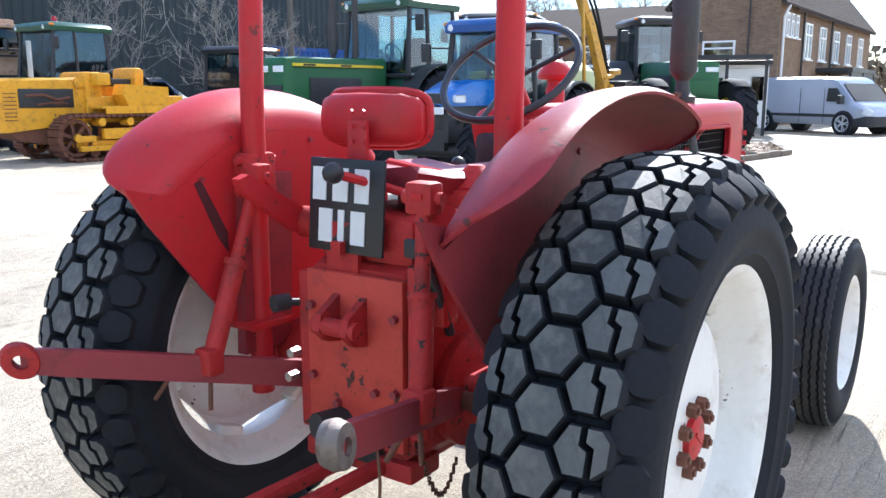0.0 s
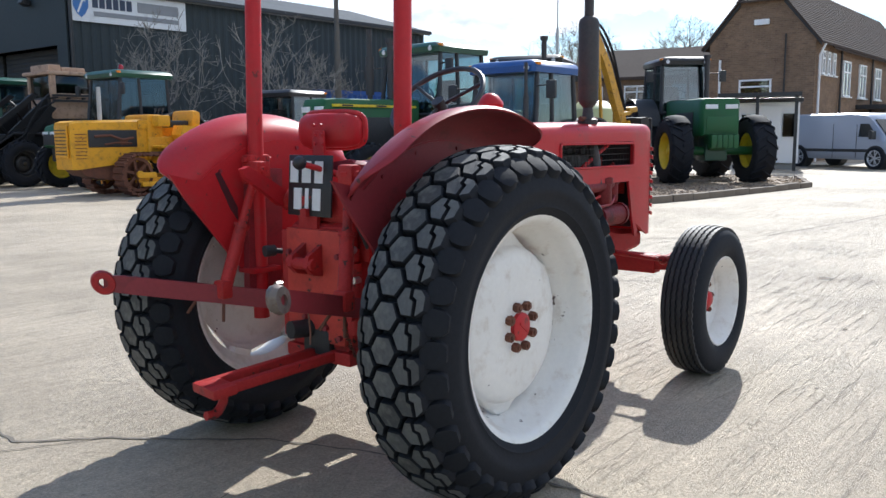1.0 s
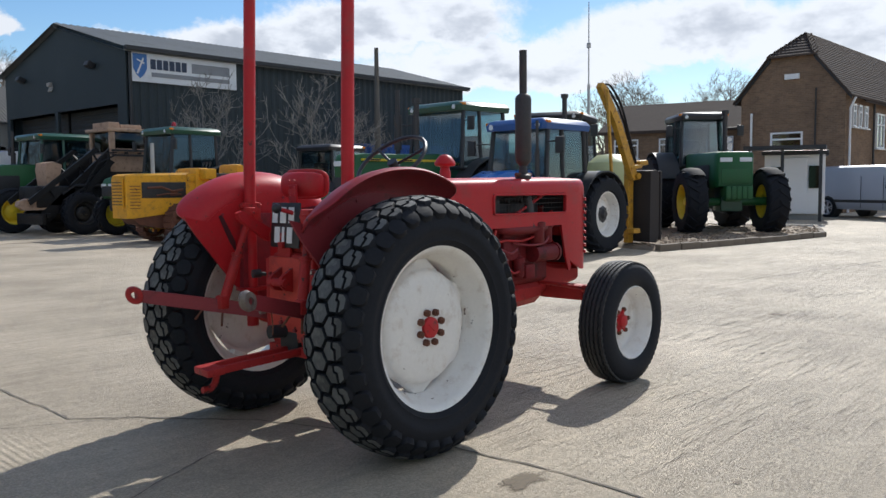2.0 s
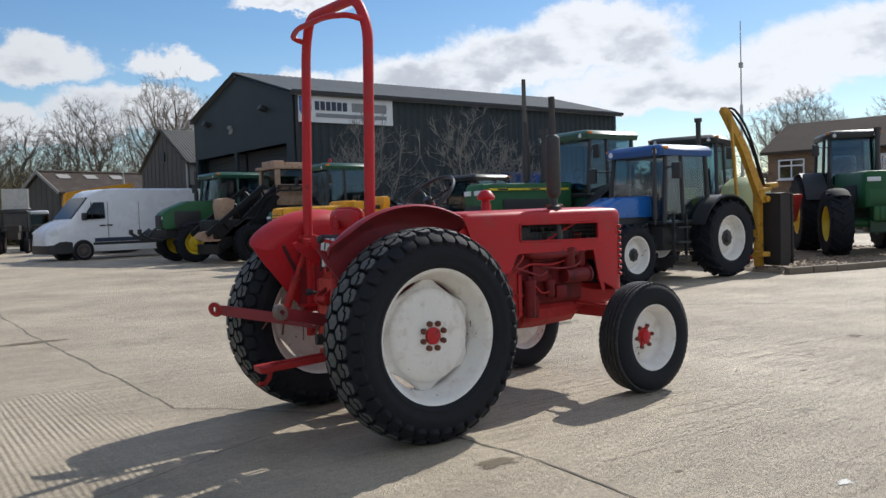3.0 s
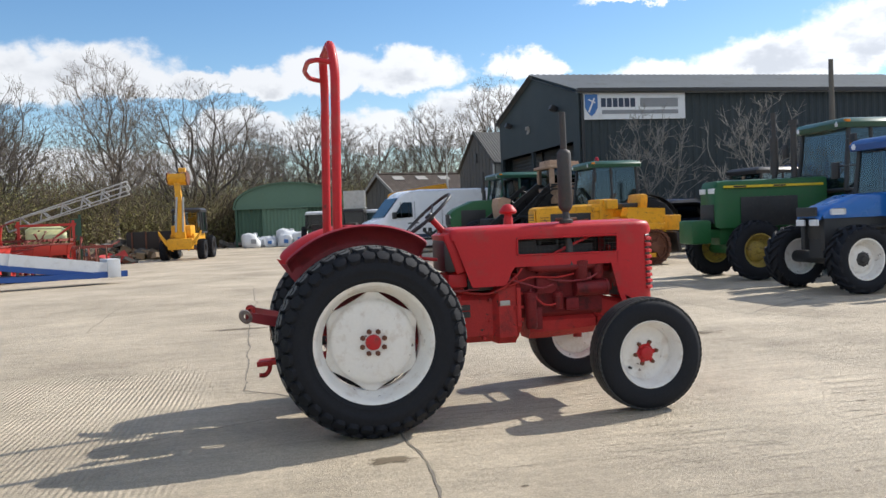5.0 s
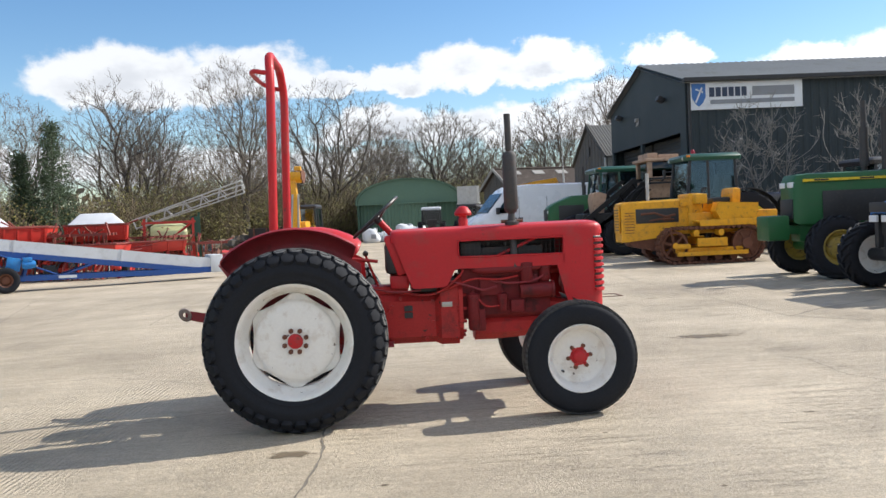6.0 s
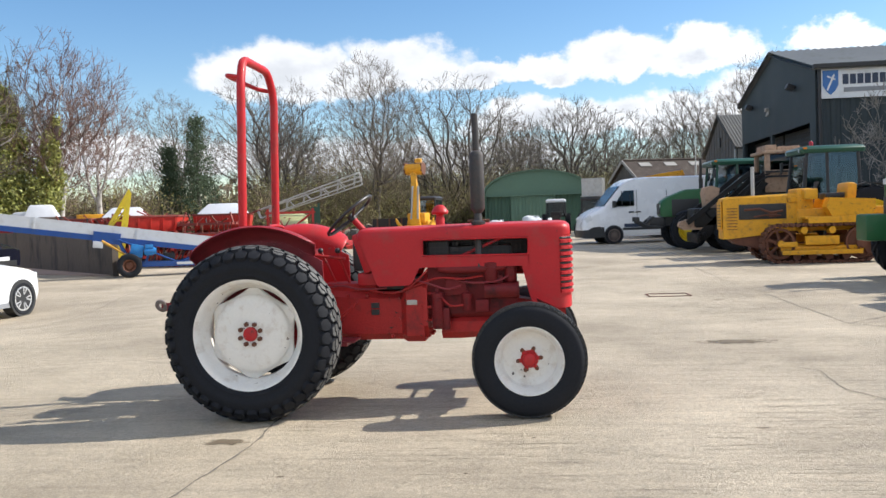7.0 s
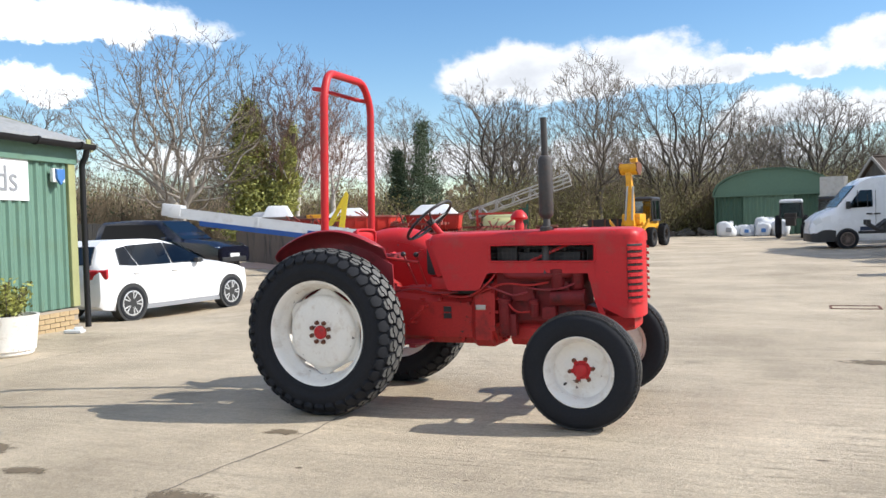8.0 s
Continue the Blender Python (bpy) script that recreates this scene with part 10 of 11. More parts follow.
def ivy_tree(x, y, stems, label, height):
    t = thing("ivy_tree", label, "tree", (x, y, 0))
    rnd = random.Random(int(x * 7) & 255)
    tv, tf, lv, lf = [], [], [], []
    for (sx, sy), (tx, ty), h, w in stems:
        a, b = Vector((sx, sy, 0)), Vector((tx, ty, h))
        limb(tv, tf, a, b, 0.2, 0.1, 7)
        for k in range(26):
            f = (k + 0.5) / 26
            c = a.lerp(b, f)
            ww = w * (0.55 + 0.6 * math.sin(math.pi * min(1, f * 0.9 + 0.1)) + rnd.uniform(-0.2, 0.2))
            leaf_quads(lv, lf, c + Vector((rnd.uniform(-0.3, 0.3), rnd.uniform(-0.3, 0.3), 0)), 1300, (ww * 0.40, ww * 0.40, h * 0.035), 0.078, rnd)
        for k in range(14):
            f = rnd.uniform(0.5, 1.0)
            c = a.lerp(b, f)
            d = Vector((rnd.uniform(-1, 1), rnd.uniform(-1, 1), rnd.uniform(0.3, 1.4))).normalized()
            q = c + d * rnd.uniform(1.0, 2.6) * (height / 9)
            limb(tv, tf, c, q, 0.035, 0.012, 4)
            for _ in range(6):
                e = c.lerp(q, rnd.uniform(0.4, 1.0))
                limb(tv, tf, e, e + (d + Vector((rnd.uniform(-1, 1), rnd.uniform(-1, 1), rnd.uniform(-0.2, 1)))).normalized() * rnd.uniform(0.4, 1.1), 0.012, 0.006, 3)
    shared("trunk", mesh_from("trunk", tv, tf, "bark", True), t)
    shared("ivy", mesh_from("ivy", lv, lf, "ivy"), t, None, "dense climbing ivy leaves")


ivy_tree(-21.2, 28.4, [((0, 0), (0.1, 0.2), 7.3, 1.0), ((1.0, 0.5), (2.2, 0.8), 6.0, 0.40)], "ivy-clad tree with bare upper branches", 9.5)


def conifer(x, y):
    t = thing("conifer", "dark green pointed conifer with a lower side spire", "tree", (x, y, 0))
    rnd = random.Random(77)
    tv, tf, lv, lf = [], [], [], []
    for dx, h, w in ((0.3, 7.9, 2.5), (-1.55, 6.1, 1.5)):
        limb(tv, tf, Vector((dx, 0, 0)), Vector((dx, 0, h * 0.95)), 0.16, 0.03, 7)
        for k in range(46):
            f = k / 46
            r = w * (1 - f) ** 0.95 * (0.85 + 0.3 * rnd.random()) * (0.75 if f < 0.08 else 1)
            for j in range(max(3, int(11 * (1 - f)))):
                a, u = rnd.uniform(0, 6.28), rnd.uniform(0.25, 0.95)
                c = Vector((dx + r * u * math.cos(a), r * u * math.sin(a), 0.25 + f * h - 0.25 * r * u))
                leaf_quads(lv, lf, c, 70, (0.24, 0.24, 0.17), 0.065, rnd)
    shared("trunk", mesh_from("trunk", tv, tf, "bark", True), t)
    shared("foliage", mesh_from("foliage", lv, lf, "conifer"), t)


conifer(-19.2, 44.5)


def scrub_belt(name, label, line, depth, h_lo, h_hi, n, seed, twig_mat, leaf_mat, leaves):
    """An uncountable belt of undergrowth along a line: fans of thin stems and leaf sprays."""
    rnd = random.Random(seed)
    pts = [Vector((*p, 0)) for p in line]
    seg = [(a, b, (b - a).length) for a, b in zip(pts, pts[1:])]
    total = sum(s[2] for s in seg)
    sv, sf, lv, lf = [], [], [], []
    for _ in range(n):
        d = rnd.uniform(0, total)
        for a, b, l in seg:
            if d <= l:
                break
            d -= l
        p = a.lerp(b, d / l)
        nrm = Vector((-(b - a).y, (b - a).x, 0)).normalized()
        p = p + nrm * rnd.uniform(-depth, depth)
        h = rnd.uniform(h_lo, h_hi) * (0.75 + 0.5 * (noise.noise(p * 0.12) + 0.5))
        for _k in range(13):
            d1 = Vector((rnd.gauss(0, 0.35), rnd.gauss(0, 0.35), 1)).normalized()
            q = p + d1 * h * rnd.uniform(0.5, 0.8)
            limb(sv, sf, p + Vector((rnd.gauss(0, 0.3), rnd.gauss(0, 0.3), 0)), q, 0.022, 0.014, 3)
            for _j in range(4):
                e = p.lerp(q, rnd.uniform(0.35, 1.0))
                d2 = (d1 + Vector((rnd.uniform(-1, 1), rnd.uniform(-1, 1), rnd.uniform(-0.2, 0.9)))).normalized()
                limb(sv, sf, e, e + d2 * h * rnd.uniform(0.15, 0.4), 0.012, 0.007, 3)
        if leaves:
            c = p + Vector((0, 0, h * 0.45))
            leaf_quads(lv, lf, c, leaves, (h * 0.26, h * 0.26, h * 0.24), 0.07, rnd)
    t = thing(name, label, "undergrowth", (0, 0, 0), kind="stuff")
    ob = shared("stems", mesh_from("stems", sv, sf, twig_mat), t)
    ob["kind"] = "stuff"
    if lv:
        ob = shared("leaves", mesh_from("leaves", lv, lf, leaf_mat), t)
        ob["kind"] = "stuff"


scrub_belt("scrub_belt", "tangled bare scrub and brambles along the yard edge", [(-42, 14), (-34, 27), (-27, 42), (-17, 58), (-6, 66), (4, 72), (20, 80), (34, 84)], 4.0, 2.2, 5.6, 520, 5, "scrub", "hedge", 90)
scrub_belt("spring_hedge", "overgrown hedge with first spring leaves", [(-24, 40), (-17, 51.5), (-8, 58.5), (-1.5, 61)], 2.0, 2.0, 5.5, 210, 6, "scrub", "hedge", 330)
scrub_belt("far_hedge", "leafy yellow-green hedge behind the huts", [(-2, 66), (8, 70), (14, 62), (20, 58)], 2.5, 3.0, 6.0, 150, 7, "scrub", "hedge", 330)
scrub_belt("back_thicket", "tall bare thicket behind the boundary trees", [(-19, 66), (-12, 71), (0, 78), (16, 88), (34, 94)], 5.0, 5.0, 9.5, 400, 15, "scrub", "hedge", 40)
scrub_belt("side_thicket", "tall bare thicket behind the parked cars", [(-44, 26), (-39, 36), (-35, 44)], 5.0, 3.0, 5.5, 170, 16, "scrub", "hedge", 40)
scrub_belt("dark_scrub", "dark bramble thicket behind the parked cars", [(-36, 12), (-30, 24), (-25, 33)], 2.2, 2.0, 4.2, 150, 9, "scrub", "conifer", 45)


def far_woods():
    """The far wooded skyline all round: low and soft, one piece."""
    rnd = random.Random(12)
    v, f = [], []
    for k in range(1500):
        a = rnd.uniform(0, 2 * math.pi)
        r = rnd.uniform(120, 175)
        p = Vector((r * math.cos(a), r * math.sin(a), 0))
        h = rnd.uniform(5, 11) * (0.8 + 0.5 * noise.noise(Vector((a * 5, 0, 3))))
        for _ in range(10):
            d1 = Vector((rnd.gauss(0, 0.3), rnd.gauss(0, 0.3), 1)).normalized()
            limb(v, f, p, p + d1 * h * rnd.uniform(0.5, 1.0), 0.16, 0.06, 3)
        for _ in range(16):
            c = p + Vector((rnd.gauss(0, 1.6), rnd.gauss(0, 1.6), h * rnd.uniform(0.15, 0.85)))
            u = Vector((rnd.uniform(-1, 1), rnd.uniform(-1, 1), rnd.uniform(-1, 1))).normalized()
            w = u.orthogonal().normalized()
            b = len(v)
            s = rnd.uniform(0.4, 1.0)
            v += [c - u * s, c - w * s, c + u * s, c + w * s]
            f.append((b, b + 1, b + 2, b + 3))
    ob = new("far_woods", mesh_from("far_woods", v, f, "scrub"))
    tagged(ob, "bare brown woodland along the far skyline", "woodland", "", "stuff")


far_woods()

# ---- implements, stores and small things round the yard ----


def conveyor():
    c = thing("grain_elevator", "long blue and grey conveyor elevator on two wheels", "conveyor", (-13.7, 13.9, 0), 25.5)
    # local x runs from the raised head down to the tail
    L_ = 10.3
    h = lambda x: 1.98 - (1.98 - 0.42) * x / L_
    bm = B()
    for sg in (-1, 1):
        rows = []
        for x in (0, 2.6, 5.2, 7.8, L_):
            rows.append([(x, sg * 0.30 - 0.015, h(x) - 0.17), (x, sg * 0.30 + 0.015, h(x) - 0.17), (x, sg * 0.30 + 0.015, h(x) + 0.13), (x, sg * 0.30 - 0.015, h(x) + 0.13)])
        loft(bm, rows)
    tr = part("trough", bm, "conveyor_grey", c, "pale grey trough sides", smooth=False)
    bm = B()
    for sg in (-1, 1):
        rows = []
        for x in (0.9, L_ - 0.6):
            rows.append([(x, sg * 0.30 - 0.03, h(x) - 0.32), (x, sg * 0.30 + 0.03, h(x) - 0.32), (x, sg * 0.30 + 0.03, h(x) - 0.17), (x, sg * 0.30 - 0.03, h(x) - 0.17)])
        loft(bm, rows)
    part("stringer", bm, "conveyor_blue", c, "blue stringer", smooth=False)
    bm = B()
    rows = [[(x, -0.28, h(x) - 0.10), (x, 0.28, h(x) - 0.10), (x, 0.28, h(x) - 0.06), (x, -0.28, h(x) - 0.06)] for x in (0, L_)]
    loft(bm, rows)
    part("belt", bm, "rubber", c, smooth=False)
    for k in range(1, 4):
        bm = B()
        x = L_ * k / 4
        box(bm, (0.04, 0.66, 0.32), (x, 0, h(x) - 0.02), (0, 8.6, 0))
        part("joint_strap", bm, "conveyor_grey", tr, smooth=False)
    bm = B()
    box(bm, (0.55, 0.66, 0.36), (0.1, 0, h(0) + 0.02), (0, 8.6, 0), bevel=0.03)
    part("head_box", bm, "conveyor_grey", c)
    bm = B()
    box(bm, (0.7, 0.72, 0.30), (4.35, 0, h(4.35) - 0.22), (0, 8.6, 0))
    for sg in (-1, 1):
        box(bm, (0.08, 0.06, 0.62), (4.7, sg * 0.34, 0.85), (0, -24, 0))
        box(bm, (5.2, 0.08, 0.14), (7.2, sg * 0.34, 0.30), (0, 1.2, 0))
        box(bm, (0.07, 0.07, 0.75), (5.4, sg * 0.34, 0.62), (0, 18, 0))
        box(bm, (1.0, 0.07, 0.16), (L_ - 0.2, sg * 0.30, 0.26))
    box(bm, (0.10, 1.2, 0.10), (4.9, 0, 0.38))
    part("undercarriage", bm, "conveyor_blue", c)
    for sg in (-1, 1):
        w = shared("wheel", plain_tyre(0.33, 0.20, 0.17), c, pose(4.9, sg * 0.62, 0.33, 0, 0, 0 if sg < 0 else 180))
        a, b = dish_rim(0.17, 0.2, "rust", "rust")
        shared("rim", a, w)
    bm = B()
    lathe(bm, [(0, -0.16), (0.09, -0.16), (0.10, -0.12), (0.10, 0.10), (0.085, 0.16), (0, 0.16)], 18, "x", (5.45, -0.42, 0.70))
    for k in range(8):
        a = 2 * math.pi * k / 8
        box(bm, (0.2, 0.012, 0.03), (5.43, -0.42 + 0.105 * math.cos(a), 0.70 + 0.105 * math.sin(a)), (math.degrees(a) + 90, 0, 0))
    part("motor", bm, "light_blue", c, "light blue finned electric motor")
    bm = B()
    box(bm, (0.22, 0.20, 0.10), (5.42, -0.42, 0.83), bevel=0.015)
    part("terminal_box", bm, "light_blue", c)
    bm = B()
    box(bm, (0.34, 0.07, 0.34), (5.10, -0.40, 0.72), (0, 12, 0), bevel=0.02)
    part("chain_guard", bm, "light_blue", c, "light blue chain guard")
    for y in (-0.36, 0.36):
        bm = B()
        rod(bm, (4.28, y, 0.98), (5.00, y, 0.50), 0.030, seg=10)
        rod(bm, (4.22, y, 1.02), (4.46, y, 0.86), 0.042, seg=10)
        part("jack_tube", bm, "cutter_yellow", c, "yellow raising jack")
        bm = B()
        rod(bm, (4.62, y, 1.05), (6.10, y, 0.40), 0.022, seg=8)
        part("tie_rod", bm, "conveyor_blue", c)
        bm = B()
        rod(bm, (6.2, y, 0.36), (7.0, y, h(7.0) - 0.3), 0.022, seg=8)
        part("strut", bm, "conveyor_blue", c)
    bm = B()
    box(bm, (0.26, 0.05, 0.18), (4.12, -0.37, 0.93), (0, 8, 0), bevel=0.015)
    part("winch_plate", bm, "conveyor_grey", c, "pale winch plate")
    bm = B()
    box(bm, (0.44, 0.006, 0.075), (6.35, -0.384, 0.325), (0, 1.2, 0))
    part("label_plate", bm, "conveyor_grey", c, smooth=False)
    bm = B()
    box(bm, (0.30, 0.30, 0.22), (5.95, 0.0, 0.52), bevel=0.03)
    part("gearbox", bm, "black", c)
    bm = B()
    box(bm, (0.35, 0.7, 0.5), (L_ - 0.05, 0, 0.42), bevel=0.03)
    part("tail_box", bm, "conveyor_grey", c)


conveyor()


def seed_drill(at, turn, label, hopper_w=2.6, white=True, kind=0):
    s = thing("seed_drill", label, "implement", at, turn, "red implements along the fence")
    bm = B()
    box(bm, (hopper_w, 1.0, 0.55), (0, 0, 1.45), taper=(1.06, 1.25), bevel=0.03)
    hop = part("hopper", bm, "machine_red", s, "red hopper")
    for k in range(5):
        for sg in (-1, 1):
            bm = B()
            box(bm, (0.05, 0.04, 0.50), ((k - 2) * hopper_w * 0.235, sg * 0.565, 1.45), (sg * -13, 0, 0), bevel=0.006)
            part("rib", bm, "machine_red", hop)
    bm = B()
    for sg in (-1, 1):
        box(bm, (hopper_w * 1.08, 0.06, 0.07), (0, sg * 0.63, 1.74), bevel=0.01)
        box(bm, (0.06, 1.24, 0.07), (sg * hopper_w * 0.53, 0, 1.74), bevel=0.01)
    part("rim_rail", bm, "rusty_red", hop)
    bm = B()
    box(bm, (hopper_w * 0.92, 0.34, 0.30), (0, 0, 1.06), taper=(1.2, 1.5), bevel=0.03)
    part("feed_box", bm, "rusty_red", s)
    if white:
        bm = B()
        box(bm, (hopper_w * 0.96, 1.15, 0.42), (0, 0, 1.95), taper=(0.55, 0.35), bevel=0.05)
        part("cover", bm, "bag", s, "white sheet cover")
    bm = B()
    for x in np.linspace(-hopper_w / 2, hopper_w / 2, 5):
        box(bm, (0.08, 0.08, 1.25), (float(x), -0.35, 0.62))
        box(bm, (0.08, 0.08, 1.25), (float(x), 0.35, 0.62))
    box(bm, (hopper_w + 0.3, 0.14, 0.14), (0, -0.55, 0.55))
    box(bm, (hopper_w + 0.3, 0.14, 0.14), (0, 0.55, 0.55))
    box(bm, (0.12, 1.2, 0.12), (hopper_w / 2, 0, 0.95))
    box(bm, (0.12, 1.2, 0.12), (-hopper_w / 2, 0, 0.95))
    part("frame", bm, "machine_red", s)
    rnd = random.Random(int(at[0] * 10) & 1023)
    for k in range(12):
        bm = B()
        x = -hopper_w / 2 + hopper_w * (k + 0.5) / 12
        tube(bm, smooth_path([(x, -0.2, 1.15), (x + rnd.uniform(-0.1, 0.1), -0.6, 0.8), (x, -0.85, 0.35), (x, -1.0, 0.05)], 3), 0.03, 6)
        part("coulter", bm, "rusty_red" if k % 3 == 0 else ("rust" if k % 3 == 1 else "black"), s)
    for k in range(7):
        bm = B()
        p = (rnd.uniform(-hopper_w / 2, hopper_w / 2), rnd.uniform(-0.6, 0.6), rnd.uniform(1.2, 1.7))
        q = (p[0] + rnd.uniform(-0.8, 0.8), p[1] + rnd.uniform(-0.6, 0.6), p[2] + rnd.uniform(0.0, 0.32))
        rod(bm, p, q, 0.028, seg=6)
        part("marker_arm", bm, "rusty_red", s)
    for sg in (-1, 1):
        w = shared("wheel", plain_tyre(0.42, 0.22, 0.2), s, pose(sg * (hopper_w / 2 + 0.2), 0, 0.42, 0, 0, 90 * sg))
        a, b = dish_rim(0.2, 0.22, "machine_red", "rust")
        shared("rim", a, w)
    return s


rnd = random.Random(31)
for at, turn, wd, wh, lab in (
    ((-9.9, 24.9, 0), 14, 2.0, True, "red seed drill with a white covered hopper"), ((-12.4, 24.2, 0), -8, 2.2, False, "red seed drill with a bare steel hopper"),
    ((-14.0, 25.3, 0), 20, 1.9, True, "red drill with a white lid among other implements"), ((-16.2, 24.9, 0), 5, 2.2, False, "red cultivator drill with folded arms"),
    ((-18.6, 26.2, 0), -14, 2.4, True, "red drill under a white sheet"), ((-7.6, 23.0, 0), 30, 2.2, False, "low red implement frame behind the conveyor"),
    ((-10.6, 21.6, 0), 12, 1.3, False, "bright red box drill beside the yellow frame"), ((-11.9, 22.6, 0), 40, 1.8, False, "red drill with hanging coulters"), ((-8.9, 21.0, 0), -6, 2.2, False, "low red trailer bed behind the conveyor")):
    ob = seed_drill(at, turn, lab, wd, wh)
    if "low" in lab:
        ob.scale = (1, 1, 0.62)


def tine_rack(at, turn, label, n, h, mat):
    r = thing("cultivator", label, "implement", at, turn, "red implements along the fence")
    g = random.Random(int(at[0] * 13) & 511)
    bm = B()
    for y in (-0.5, 0.0, 0.5):
        box(bm, (2.6, 0.09, 0.09), (0, y, h))
    for x in (-1.2, 0, 1.2):
        box(bm, (0.09, 1.3, 0.09), (x, 0, h))
    part("frame", bm, mat, r)
    for k in range(n):
        bm = B()
        x, y = g.uniform(-1.25, 1.25), g.choice((-0.5, 0.0, 0.5))
        tube(bm, smooth_path([(x, y, h + 0.02), (x, y - 0.25, h - 0.1), (x, y - 0.3, h * 0.5), (x, y - 0.1, 0.02)], 3), 0.025, 6)
        part("tine", bm, mat if k % 3 == 0 else "rust", r)
    for k in range(14):
        p = Vector((g.uniform(-1.2, 1.2), g.uniform(-0.5, 0.5), h))
        q = p + Vector((g.uniform(-0.4, 0.4), g.uniform(-0.3, 0.3), g.uniform(0.10, 0.42)))
        bm = B()
        box(bm, (0.05, 0.035, (q - p).length), (p + q) / 2, [math.degrees(v) for v in (q - p).to_track_quat("Z", "Y").to_euler()], bevel=0.006)
        rod(bm, q - Vector((0, 0.045, 0)), q + Vector((0, 0.045, 0)), 0.03, seg=8)
        part("linkage", bm, mat if k % 3 else ("rust_dark" if k % 2 else "rust"), r)


for at, turn, lab, h in (((-11.2, 26.4, 0), 25, "red spring tine cultivator standing on its legs", 1.2), ((-13.2, 22.6, 0), -20, "red tine harrow behind the conveyor", 0.9), ((-15.2, 27.2, 0), 60, "red folded cultivator on the gravel edge", 1.5),
                         ((-6.9, 26.4, 0), 10, "red implement frame by the sprayer", 0.9), ((-8.4, 27.2, 0), -35, "rusty red cultivator under the boom", 1.2),
                         ((-12.9, 24.0, 0), 15, "red cultivator with raised linkage", 1.5), ((-10.2, 23.4, 0), 5, "red spring tine weeder", 1.4), ((-14.6, 23.4, 0), 35, "red ridger frame with hanging tines", 1.45)):
    tine_rack(at, turn, lab, 12, h, "rusty_red")


def yellow_frame():
    y = thing("yellow_aframe", "yellow steel implement A-frame standing upright", "implement", (-11.6, 20.75, 0), 25)
    for x0, wd, dy in ((-1.5, 0.07, 0.12), (-0.42, 0.13, -0.05)):
        bm = B()
        prism(bm, [(x0 - wd, 0.0), (x0 + wd, 0.0), (0.10, 2.52), (0.02, 2.66), (-0.06, 2.56)], dy - 0.05, dy + 0.05)
        part("leg", bm, "jd_yellow", y)
    bm = B()
    for q in (0.45, 0.62, 0.78):
        rod(bm, (-1.5 * (1 - q), 0.12, 2.6 * q), (-0.42 * (1 - q), -0.05, 2.6 * q), 0.035, seg=8)
    rod(bm, (-0.9, 0.1, 1.05), (-0.12, -0.05, 1.95), 0.03, seg=8)
    part("brace", bm, "jd_yellow", y)
    k = thing("skip_trailer", "grey and yellow tipped skip behind the conveyor", "skip", (-17.5, 26.2, 0), 24)
    k.scale = (0.85, 0.85, 1.12)
    bm = B()
    prism(bm, [(-1.6, 0.7), (1.5, 0.7), (1.9, 1.7), (-1.9, 1.7)], -0.8, 0.8)
    part("body", bm, "concrete_wall", k)
    bm = B()
    box(bm, (1.2, 1.7, 0.9), (1.6, 0, 1.3), bevel=0.05)
    part("end", bm, "yellow", k)
    bm = B()
    box(bm, (2.6, 0.9, 0.7), (0, 0, 0.35))
    part("base", bm, "rust", k)
    bm = B()
    box(bm, (1.6, 1.2, 0.5), (-0.6, 0, 1.9), taper=(0.6, 0.5), bevel=0.08)
    part("sheet", bm, "bag", k, "white cover sheet")


yellow_frame()


def boom_sprayer():
    s = thing("boom_sprayer", "mounted sprayer with a raised lattice boom", "sprayer", (-8.6, 27.3, 0), 15)
    bm = B()
    lathe(bm, [(0, -0.7), (0.45, -0.68), (0.55, -0.5), (0.55, 0.5), (0.45, 0.68), (0, 0.7)], 20, "x", (0.6, 0, 1.15))
    part("tank", bm, "jd_pale", s, "dull yellow tank")
    bm = B()
    for x in (-0.3, 1.5):
        for y in (-0.5, 0.5):
            box(bm, (0.09, 0.09, 1.9), (x, y, 0.95))
    for z in (0.4, 1.75):
        box(bm, (2.0, 0.08, 0.08), (0.6, -0.5, z))
        box(bm, (2.0, 0.08, 0.08), (0.6, 0.5, z))
    rod(bm, (-0.3, -0.5, 0.4), (1.5, -0.5, 1.75), 0.04)
    part("frame", bm, "machine_red", s)
    # lattice booms: four chords with rungs
    for yo, ang in ((-0.35, 19.0), (0.35, 17.0)):
        a = Vector((-0.6, yo, 1.55))
        d = Vector((math.cos(radians(ang)), 0, math.sin(radians(ang))))
        up = Vector((-d.z, 0, d.x))
        bm = B()
        Lb = 4.4
        for sy in (-0.16, 0.16):
            for su in (0.0, 0.34):
                p = a + Vector((0, sy, 0)) + up * su
                rod(bm, p, p + d * Lb, 0.024, seg=6)
        for k in range(13):
            p = a + d * (Lb * k / 12)
            for sy in (-0.16, 0.16):
                rod(bm, p + Vector((0, sy, 0)), p + Vector((0, sy, 0)) + up * 0.34 + d * (0.18 if k % 2 else -0.18) * (0 < k < 12), 0.016, seg=5)
            rod(bm, p + Vector((0, -0.16, 0)), p + Vector((0, 0.16, 0)), 0.016, seg=5)
        part("boom", bm, "galv", s, "grey lattice spray boom")
    bm = B()
    box(bm, (0.09, 0.09, 2.1), (1.75, -0.2, 1.05))
    box(bm, (0.35, 0.06, 0.8), (1.6, -0.25, 1.55))
    part("green_post", bm, "cab_green", s, "green post")


boom_sprayer()


